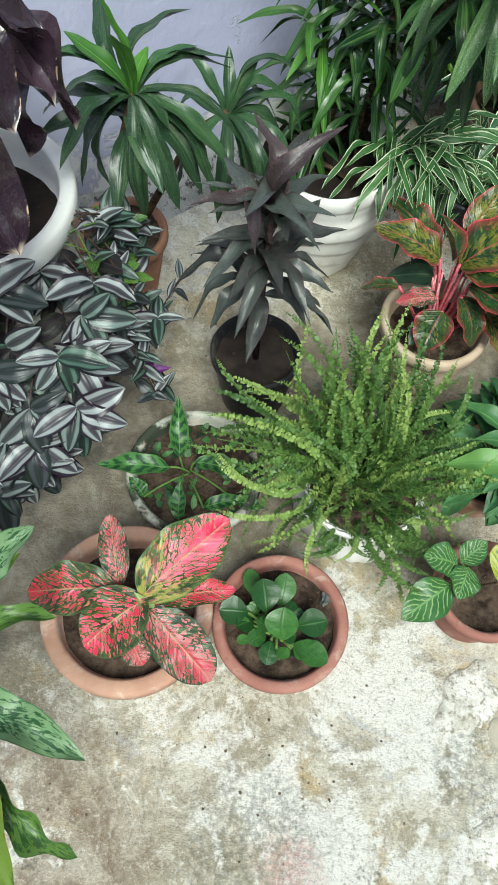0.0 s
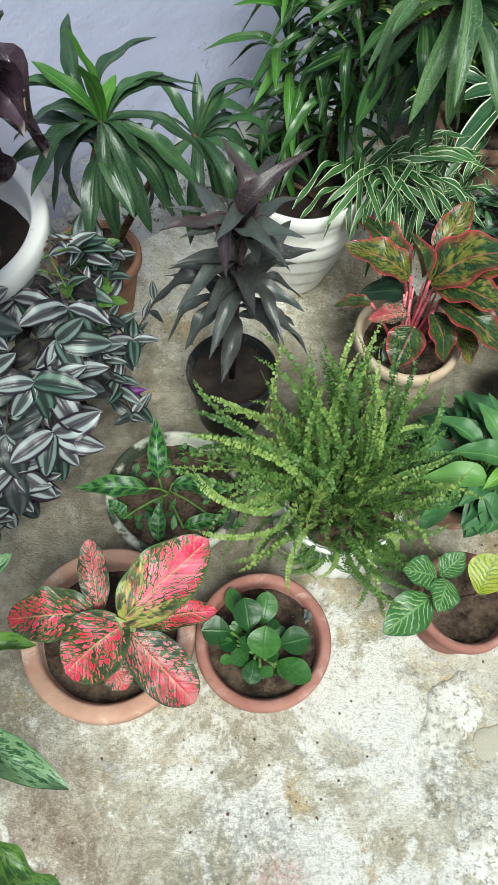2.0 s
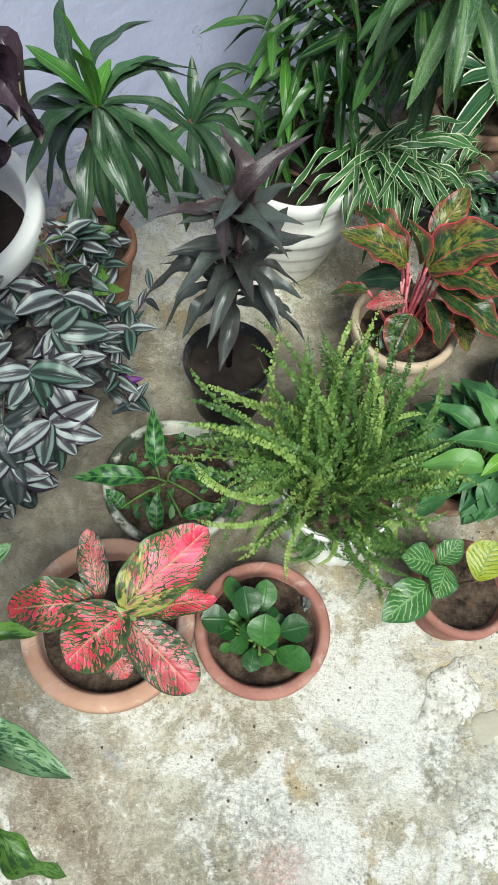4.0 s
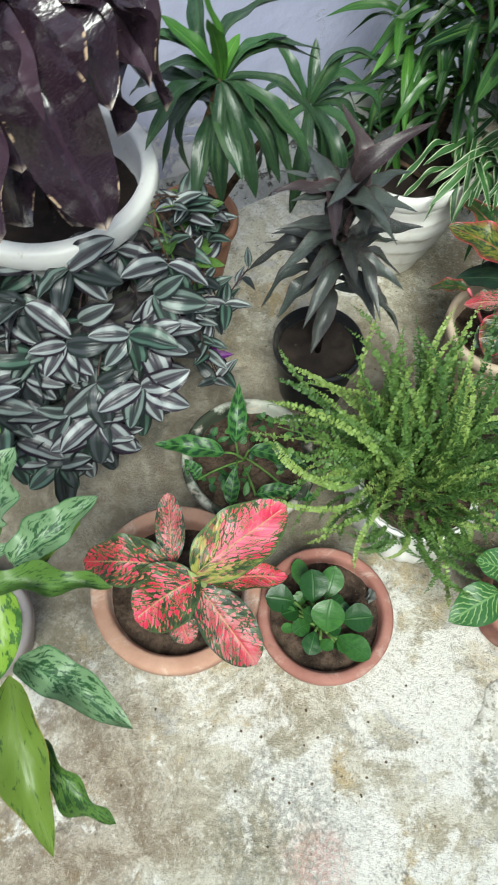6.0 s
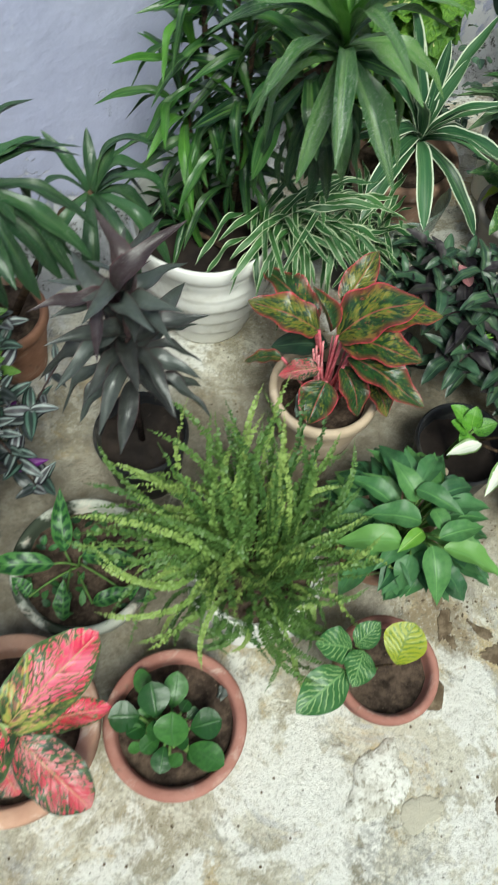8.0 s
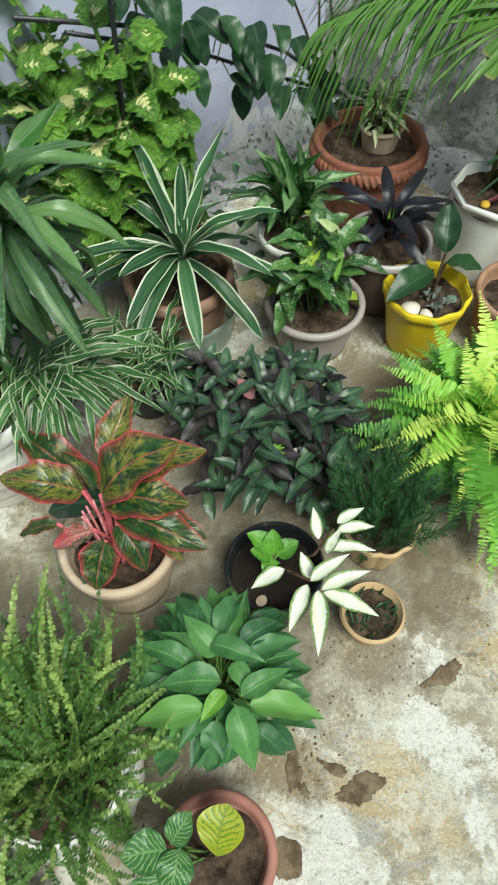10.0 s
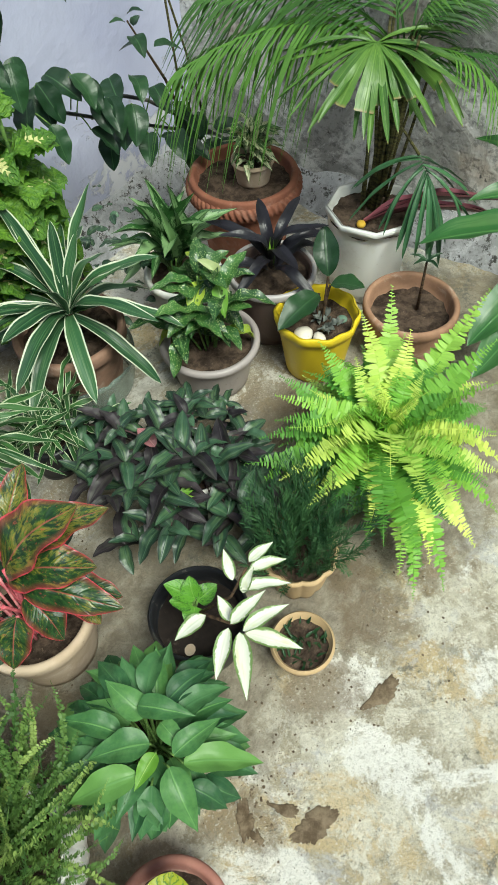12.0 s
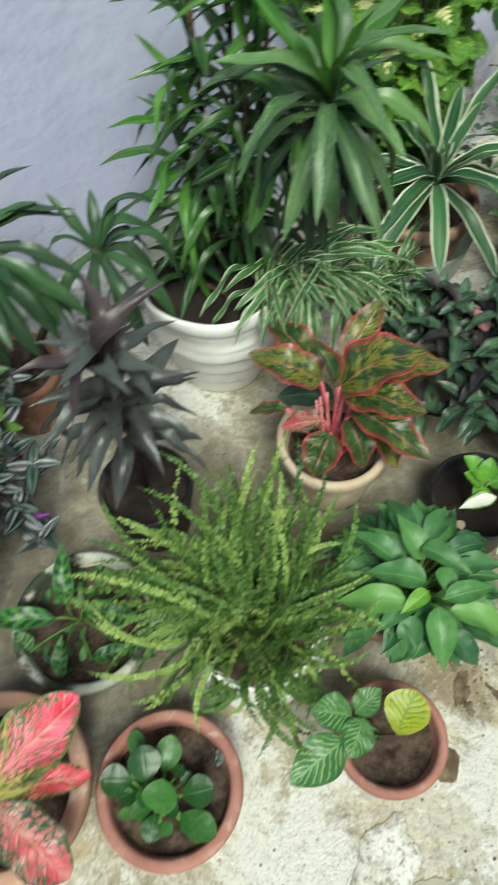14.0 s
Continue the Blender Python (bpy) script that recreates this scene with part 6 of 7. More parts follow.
def white_croton():
    rng = random.Random(22)
    t = potted("potted_variegated_shrub", 0.854, 1.053, "white and green variegated shrub in a black nursery pot", BLACK_PLASTIC, 0.105, 0.143, 0.088, soil=0.05, filling=DARK_SHADED_SOIL, lip=0.006, lip_h=0.02, wall=0.006)
    rows = [(0.052, -0.123, 0.27, 0.020, -0.241, 0.27, 0.048), (0.036, -0.107, 0.27, -0.017, -0.181, 0.25, 0.045), (0.061, -0.128, 0.27, 0.146, -0.194, 0.27, 0.047), (0.057, -0.126, 0.28, 0.151, -0.118, 0.30, 0.041),
            (0.041, -0.105, 0.28, 0.119, -0.085, 0.32, 0.039), (0.046, -0.093, 0.26, 0.038, -0.044, 0.28, 0.038), (0.070, -0.045, 0.32, 0.074, 0.012, 0.34, 0.033), (0.077, -0.063, 0.31, 0.170, -0.086, 0.31, 0.037),
            (0.102, -0.046, 0.34, 0.177, -0.047, 0.33, 0.035), (0.108, -0.030, 0.34, 0.161, -0.020, 0.36, 0.033), (0.081, -0.066, 0.30, 0.114, -0.044, 0.35, 0.031), (0.008, -0.048, 0.22, -0.063, -0.065, 0.20, 0.048)]
    leaves_from(t, [(*q[:6], q[6] * 0.76) for q in rows], WHITE_LEAF, "lance", rng, 0.08, 0.25, 0.4, 0.15)
    green = [(0.0, 0.002, 0.20, -0.049, 0.040, 0.23, 0.047), (0.0, 0.002, 0.20, 0.003, 0.033, 0.24, 0.042), (0.004, -0.005, 0.20, 0.050, 0.005, 0.22, 0.042), (-0.009, -0.007, 0.20, -0.049, 0.007, 0.22, 0.040), (-0.005, -0.014, 0.20, -0.029, -0.049, 0.20, 0.046)]
    leaves_from(t, green, FRESH_LEAF, "tailed", rng, 0.1, 0.3, 0.4, 0.2, (-0.02, -0.01, 0.095), GREEN_STEM, 0.003)
    part("stem", tube([(-0.02, -0.01, 0.09), (0.0, -0.03, 0.2), (0.045, -0.10, 0.265)], 0.004, 0.003), BROWN_STEM, t)
    part("stem", tube([(0.0, -0.03, 0.2), (0.06, -0.06, 0.29), (0.10, -0.04, 0.34)], 0.0035, 0.0025), BROWN_STEM, t)
    part("stone", soil_disc(0.012, 0.0, 0.004, 10, 3), BUFF_CLAY, t).location = (-0.04, -0.055, 0.10)


def fluted(a, r, z):
    return 0.005 * abs(math.sin(a * 5)) - 0.002


def small_tan_pots():
    rng = random.Random(23)
    t = potted("potted_seedlings", 1.036, 0.932, "tiny green seedlings in a small tan plastic pot", TAN_PLASTIC, 0.068, 0.090, 0.046, soil=0.022, lip=0.006, lip_h=0.018, wall=0.005)
    for i in range(46):
        a, q = rng.uniform(0, 6.28), 0.05 * math.sqrt(rng.random())
        b = Vector((q * math.cos(a), q * math.sin(a), 0.068))
        set_leaf(t, blade(VINE_LEAF, "lance", 0.1, 0.2, 0.2, i % 3), b, b + toward(rng.uniform(0, 6.28), radians(rng.uniform(10, 60)), rng.uniform(0.014, 0.034)), rng.uniform(0.004, 0.009), 0.0, "sprout")
    t = potted("potted_succulent", 1.105, 1.110, "dark green needle-leaved bush in a fluted tan pot", TAN_PLASTIC, 0.085, 0.13, 0.060, soil=0.02, wave=fluted, seg=120, lip=0.008, lip_h=0.02, wall=0.006)
    kinds = [fern_frond(NEEDLE_SPRIG, 34, 0.15, 0.13, 9.0, 0.04 + 0.08 * k, 60 + k, -0.4, 0.9, 0.1, 1.3) for k in range(4)]
    for i in range(120):
        az, el = i * 2.39996, radians(48 + 40 * rng.random())
        q = 0.065 * math.sqrt(rng.random())
        b = Vector((q * math.cos(az), q * math.sin(az), 0.11))
        e = b + Vector((0.02, 0.03, 0)) + toward(az + rng.uniform(-0.4, 0.4), el, rng.uniform(0.10, 0.20))
        set_leaf(t, kinds[i % 4], b, e, 0.10, rng.uniform(-2.5, 2.5), "sprig")
    for x, y, z in ((0.10, -0.07, 0.05), (0.12, -0.03, 0.07), (0.13, 0.02, 0.10), (-0.10, 0.02, 0.16), (-0.12, -0.03, 0.14)):
        set_leaf(t, kinds[2], (x * 0.4, y * 0.4, 0.12), (x, y, z), 0.10, 0.3, "sprig")


def dark_trailing():
    rng = random.Random(24)
    t = potted("potted_tradescantia", 0.955, 1.400, "dark green and purple trailing plant in a pale plastic pot", WHITE_PLASTIC, 0.098, 0.17, 0.07, soil=0.02, lip=0.008, lip_h=0.022, wall=0.006)
    o = Vector((0.955, 1.400, 0))
    tl, tr, bl, br = Vector((0.66, 1.67, 0.16)) - o, Vector((1.14, 1.56, 0.17)) - o, Vector((0.76, 1.24, 0.17)) - o, Vector((1.08, 1.20, 0.13)) - o
    for i in range(104):
        s, f = rng.random(), rng.random()
        p = tl.lerp(tr, s).lerp(bl.lerp(br, s), f)
        hill = math.sin(math.pi * s) * math.sin(math.pi * f)
        p.z = max(0.03, p.z + 0.11 * hill + rng.uniform(-0.08, 0.03))
        head = rng.uniform(0, 6.283)
        near = f > 0.45
        for k in range(rng.choice((2, 3, 4, 4))):
            ln = rng.uniform(0.066, 0.100) if near else rng.uniform(0.046, 0.074)
            e = p + toward(head + k * 1.45 + rng.uniform(-0.3, 0.3), radians(rng.uniform(-22, 32)), ln)
            e.z = max(0.008, e.z)
            mat = DARK_PURPLE_LEAF if rng.random() < 0.22 + 0.35 * (f - 0.5) else DARK_TRAIL_LEAF
            set_leaf(t, blade(mat, "tailed", 0.16, 0.26, 0.5, rng.randrange(3)), p, e, ln * rng.uniform(0.36, 0.45), rng.uniform(-0.4, 0.4))
        if i % 2 == 0:
            stem(t, Vector((p.x * 0.3, p.y * 0.3, 0.15)), p, 0.002, PURPLE_STEM, 0.03, "trailing_stem")
    for x, y, z, az in ((0.885, 1.405, 0.20, 2.0), (0.91, 1.37, 0.19, 0.4)):
        p = Vector((x, y, z + 0.05)) - o
        set_leaf(t, blade(PINK_LEAF, "oval", 0.1, 0.2, 0.2), p, p + toward(az, 0.3, 0.06), 0.034, label="pink leaf")
    for i in range(9):
        p = Vector((0.90, 1.28, 0.21)) - o
        set_leaf(t, blade(LIME_LEAF, "lance", 0.1, 0.2, 0.2), p, p + toward(i * 2.4, 0.5, 0.035), 0.012, label="lime green shoot")


def big_spider():
    rng = random.Random(25)
    t = potted("potted_striped_dracaena", 0.786, 1.887, "white-edged strap-leaved plant in a weathered terracotta pot", WORN_CLAY, 0.148, 0.225, 0.105, soil=0.03, lip=0.012, lip_h=0.04, wall=0.014)
    c = (0.013, -0.045, 0.295)
    stem(t, (0, -0.03, 0.19), c, 0.014, BROWN_STEM, 0.0)
    rosette(t, c, 20, (0.26, 0.25), 0.038, (-30, 22), SPIDER_LEAF, "ribbon", rng, 0.20, 0.08, 0.2, 0.01, 0.03, 0.6)
    rosette(t, c, 6, (0.25, 0.22), 0.032, (34, 60), SPIDER_LEAF, "ribbon", rng, 0.10, 0.08, 0.2, 0.008, 0.03, 1.1)
    for x, y, z in ((-0.07, 0.06, 0.60), (-0.05, 0.05, 0.56), (0.15, 0.06, 0.57), (0.04, 0.03, 0.52)):
        set_leaf(t, blade(SPIDER_LEAF, "ribbon", 0.05, 0.08, 0.2, rng.randrange(3)), Vector(c) + Vector((0, 0, 0.03)), (x, y, z), 0.032, rng.uniform(-0.3, 0.3))


def dust_plant():
    rng = random.Random(26)
    t = potted("potted_gold_dust_plant", 1.133, 1.775, "cream-speckled leafy shrub in a warm grey plastic pot", GREY_PLASTIC, 0.137, 0.150, 0.100, soil=0.03, lip=0.014, lip_h=0.022, wall=0.008, pot_label="warm grey pot with a paler rim")
    for k in range(8):
        head = Vector((rng.uniform(-0.11, 0.06), rng.uniform(-0.07, 0.06), rng.uniform(0.24, 0.35)))
        cane = stem(t, (head.x * 0.3, head.y * 0.3, 0.11), head, 0.003, GREEN_STEM, 0.01)
        rosette(cane, head - Vector((0, 0, 0.07)), 6, (0.115, 0.095), 0.044, (-30, 25), DUST_LEAF, "tailed", rng, 0.22, 0.3, 0.7, 0.012, 0.07, k)
    set_leaf(t, blade(PALE_LEAF, "lance", 0.1, 0.5, 0.4), (0.0, 0.04, 0.38), (0.06, -0.02, 0.30), 0.036, label="bleached leaf")
    set_leaf(t, blade(LIME_LEAF, "heart", 0.1, 0.2, 0.3), (0.03, -0.02, 0.34), (0.025, -0.08, 0.28), 0.042, label="yellow-green leaf")
    set_leaf(t, blade(LIME_LEAF, "oval", 0.1, 0.2, 0.3), (-0.05, -0.02, 0.27), (-0.10, -0.05, 0.25), 0.028, label="yellow-green leaf")


def spath():
    rng = random.Random(27)
    t = potted("potted_foliage_plant", 1.140, 2.010, "pale-centred green leafy plant in a white plastic pot", WHITE_PLASTIC, 0.112, 0.20, 0.085, soil=0.025, lip=0.010, lip_h=0.025, wall=0.008)
    rosette(t, (-0.02, 0.02, 0.20), 20, (0.17, 0.20), 0.052, (2, 50), SPATH_LEAF, "lance", rng, 0.34, 0.3, 0.6, 0.02, 0.05)
    rosette(t, (-0.02, 0.02, 0.22), 9, (0.16, 0.22), 0.040, (55, 82), SPATH_LEAF, "lance", rng, 0.10, 0.6, 0.6, 0.015, 0.03)
    for k in range(9):
        stem(t, (0.01 * math.cos(k * 2.4) - 0.02, 0.01 * math.sin(k * 2.4) + 0.02, 0.17), (0.03 * math.cos(k * 2.4) - 0.02, 0.03 * math.sin(k * 2.4) + 0.02, 0.25), 0.003, GREEN_STEM, 0.0, "stalk")


def black_plant():
    rng = random.Random(28)
    t = potted("potted_black_plant", 1.365, 1.895, "black strap-leaved plant in a dark brown plastic pot", BROWN_PLASTIC, 0.122, 0.215, 0.090, soil=0.03, lip=0.012, lip_h=0.022, wall=0.008)
    rim = part("rim_band", lathe([(0.1225, 0.196), (0.1245, 0.199), (0.1245, 0.214), (0.1215, 0.219), (0.1135, 0.219), (0.1115, 0.214), (0.1115, 0.206)], 64, None, True), plastic("pale_grey_rim", (0.45, 0.42, 0.42), (0.24, 0.20, 0.18)), t, "pale grey rim")
    rosette(t, (0.0, 0.0, 0.21), 12, (0.20, 0.17), 0.032, (-8, 48), BLACK_LEAF, "ribbon", rng, 0.42, 0.08, 0.3, 0.012, 0.04, 0.4)
    set_leaf(t, blade(LIME_LEAF, "lance", 0.05, 0.5, 0.1), (0, 0, 0.22), (0.01, 0.02, 0.33), 0.018, label="green young leaf")


def pebble(parent, x, y, z, r, material, seed, label=""):
    bm = bmesh.new()
    bmesh.ops.create_icosphere(bm, subdivisions=2, radius=r)
    for v in bm.verts:
        v.co *= 1 + 0.28 * noise.noise(v.co * 45 + Vector((seed, 0, 0)))
        v.co.z *= 0.62
    ob = part("pebble", bm, material, parent, label)
    ob.location = (x, y, z)
    return ob


def scallop(a, r, z):
    return 0.0035 * math.sin(a * 10) * max(0.0, (z - 0.14) / 0.06)


def yellow_pot():
    rng = random.Random(29)
    t = potted("potted_rubber_seedling", 1.417, 1.705, "dark-leaved seedling with pebbles in a bright yellow pot", YELLOW_PLASTIC, 0.114, 0.20, 0.082, soil=0.045, wave=scallop, seg=100, lip=0.008, lip_h=0.03, wall=0.006)
    leaves_from(t, [(0.047, 0.039, 0.27, 0.075, 0.133, 0.36, 0.068), (0.048, 0.027, 0.25, 0.120, -0.029, 0.26, 0.080), (0.012, 0.019, 0.24, -0.132, -0.044, 0.22, 0.074)], VINE_LEAF, "oval", rng, 0.1, 0.3, 0.5, 0.2, (0.02, 0.01, 0.15), BROWN_STEM, 0.0035)
    white = clay("white_pebble", (0.74, 0.70, 0.62), (0.60, 0.55, 0.47), 0.2, 0.6)
    pebble(t, -0.055, -0.035, 0.165, 0.026, white, 1.0, "cream pebble")
    pebble(t, -0.022, -0.062, 0.163, 0.019, white, 2.0, "cream pebble")
    pebble(t, 0.065, -0.02, 0.163, 0.014, clay("green_pebble", (0.16, 0.25, 0.19), (0.10, 0.17, 0.13), 0.1), 3.0, "green pebble")
    for i in range(12):
        b = Vector((0.02 + rng.uniform(-0.03, 0.03), -0.02 + rng.uniform(-0.04, 0.03), 0.158))
        set_leaf(t, blade(GREY_LEAF, "oval", 0.3, 0.5, 1.5, i % 3), b, b + toward(rng.uniform(0, 6.28), radians(rng.uniform(0, 50)), 0.035), 0.02, 0.3, "withered_leaf")


def rope(a, r, z):
    """Slanting strands of the twisted rim."""
    return 0.0042 * math.sin(a * 58 + 2.0 * math.atan2(z - 0.240, r - 0.165))


def braided_pot():
    rng = random.Random(30)
    t = potted("braided_rim_pot", 1.427, 2.270, "large brown clay pot with a rope-pattern rim", BROWN_CLAY, 0.168, 0.28, 0.125, "planter", soil=0.035, seg=96, lip=0.012, lip_h=0.05, wall=0.014)
    ring = [(0.165 + 0.012 * math.cos(k * 6.2832 / 14), 0.240 + 0.022 * math.sin(k * 6.2832 / 14)) for k in range(14)]
    part("rope_rim", lathe(ring, 352, rope, True), BROWN_CLAY, t, "twisted rope-pattern clay rim")
    s = thing("potted_cutting", 1.455, 2.262, 0.246, "small cream-variegated cutting in a buff clay pot set on soil", "potted plant", "potted plants in the yard")
    part("pot", lathe(pot_body(0.066, 0.078, 0.050, lip=0.005, lip_h=0.016, wall=0.005, soil=0.02), 40), BUFF_CLAY, s)
    part("soil", soil_disc(0.055, 0.058), SOIL, s)
    for i in range(46):
        az, f = i * 2.39996, rng.random()
        b = Vector((0.02 * math.cos(az), 0.02 * math.sin(az), 0.06 + 0.09 * f))
        set_leaf(s, blade(VARIEGATED_SMALL, "lance", 0.3, 0.4, 1.0, i % 3), b, b + toward(az, radians(rng.uniform(-10, 55)), rng.uniform(0.05, 0.085)), 0.024, 0.3)


def palm():
    rng = random.Random(31)
    t = potted("potted_palm", 1.700, 1.955, "feathery green palm with many canes in a white octagonal pot", BRIGHT_PLASTIC, 0.135, 0.285, 0.105, soil=0.03, seg=8, turn=radians(22.5), lip=0.008, lip_h=0.022, wall=0.008)
    for i in range(19):
        a, q = rng.uniform(0, 6.28), rng.uniform(0.0, 0.032)
        f = Vector((q * math.cos(a) + 0.01, q * math.sin(a) + 0.02, 0.24))
        h = Vector((f.x * 1.8 + rng.uniform(-0.02, 0.07), f.y * 1.8 + rng.uniform(-0.03, 0.03), rng.uniform(0.50, 0.80)))
        part("cane", tube([f, f.lerp(h, 0.5) + Vector((0.004, 0.0, 0)), h], 0.006, 0.0035, 6), CANE, t)
    hub = Vector((0.05, 0.02, 0.70))
    fine_leaf = palm_leaf(2, 34, 0.30, 0.0075, 0.26, 1.5)
    mid_leaf = palm_leaf(3, 20, 0.34, 0.013, 0.22, 0.8)
    for mesh, tip in (
        (fine_leaf, (-0.42, 0.34, 0.60)), (fine_leaf, (-0.30, 0.40, 0.74)),
        (mid_leaf, (0.30, -0.05, 0.64)), (mid_leaf, (0.27, -0.14, 0.56)), (mid_leaf, (0.05, 0.24, 0.94)), (fine_leaf, (-0.12, 0.30, 0.92)), (mid_leaf, (0.24, 0.02, 0.76)), (mid_leaf, (0.28, 0.14, 0.72)), (mid_leaf, (0.20, 0.22, 0.86)), (mid_leaf, (0.14, -0.10, 0.86)), (mid_leaf, (0.32, 0.06, 0.84))):
        b = hub + Vector((rng.uniform(-0.02, 0.03), rng.uniform(-0.02, 0.02), rng.uniform(-0.08, 0.04)))
        ln = (Vector(tip) - b).length
        set_leaf(t, mesh, b, tip, ln, rng.uniform(-0.2, 0.2), "frond")
        part("cane", tube([(b.x * 0.5, b.y * 0.5, 0.3), b], 0.004, 0.003, 6), CANE, t)
    # broad fans whose leaflets spread from the stalk's end and hang
    fan_top = None
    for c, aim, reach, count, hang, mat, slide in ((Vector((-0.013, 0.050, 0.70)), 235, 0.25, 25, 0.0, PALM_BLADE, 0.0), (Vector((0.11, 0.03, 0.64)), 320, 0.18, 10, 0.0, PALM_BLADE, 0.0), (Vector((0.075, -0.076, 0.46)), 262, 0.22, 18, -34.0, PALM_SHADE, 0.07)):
        fan = part("frond", tube([(0.02, 0.02, 0.30), (0.03, 0.04, 0.55), c], 0.005, 0.004, 6), CANE, t)
        fan_top = fan if not slide and hang == 0.0 and count > 20 else fan_top
        for i in range(count):
            f = (i + 0.5) / count
            az = radians(aim + (f - 0.5) * 250 + rng.uniform(-6, 6))
            side = abs(f - 0.5) * 2
            ln = reach * rng.uniform(0.85, 1.12)
            b = c + Vector((0.25, -0.55, -0.80)) * slide * (1 - side)
            e = b + toward(az, radians(hang - 36 + 40 * side + rng.uniform(-9, 9)), ln)
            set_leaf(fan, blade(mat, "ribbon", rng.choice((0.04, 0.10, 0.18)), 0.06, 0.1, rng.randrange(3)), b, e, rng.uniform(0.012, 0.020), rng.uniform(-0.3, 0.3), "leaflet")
    # torn broad leaflets over the first fan
    c = Vector((-0.013, 0.050, 0.705))
    for i, az in enumerate((172, 196, 214, 232, 250, 268, 286, 306, 330)):
        e = c + toward(radians(az + rng.uniform(-5, 5)), radians(-14 - 16 * math.sin(radians(az - 160))), rng.uniform(0.14, 0.19))
        set_leaf(fan_top, blade(PALM_BLADE, "wedge", 0.16, 0.05, 0.2, i % 3), c, e, rng.uniform(0.034, 0.056), rng.uniform(-0.2, 0.2), "leaflet", "broad leaflet with a torn brown end")
    for k, (x, y, z) in enumerate(((0.28, -0.19, 0.29), (0.33, -0.17, 0.31))):
        set_leaf(t, blade(BANDED_LEAF, "strap", 0.2, 0.3, 0.3, k), (-0.04, -0.03, 0.25), (x, y, z), 0.016, 0.3, label="pink-striped strap leaf")
    pebble(t, -0.055, -0.04, 0.262, 0.014, clay("dry_yellow_petal", (0.62, 0.40, 0.05), (0.46, 0.27, 0.03), 0.1), 5.0, "yellow dried scrap")


def bowl_pot():
    rng = random.Random(32)
    t = potted("bare_clay_pot", 1.672, 1.650, "wide terracotta pot of dry soil with one thin stem", DUN_CLAY, 0.130, 0.185, 0.105, soil=0.045, lip=0.010, lip_h=0.03, wall=0.012)
    part("stem", tube([(0.03, 0.01, 0.13), (0.032, 0.012, 0.22), (0.03, 0.01, 0.30)], 0.005, 0.003), BROWN_STEM, t)
    for i in range(5):
        b = Vector((0.03, 0.01, 0.30))
        set_leaf(t, blade(VINE_LEAF, "lance", 0.2, 0.2, 0.3, i % 3), b, b + toward(i * 2.4, 0.3, 0.05), 0.014)


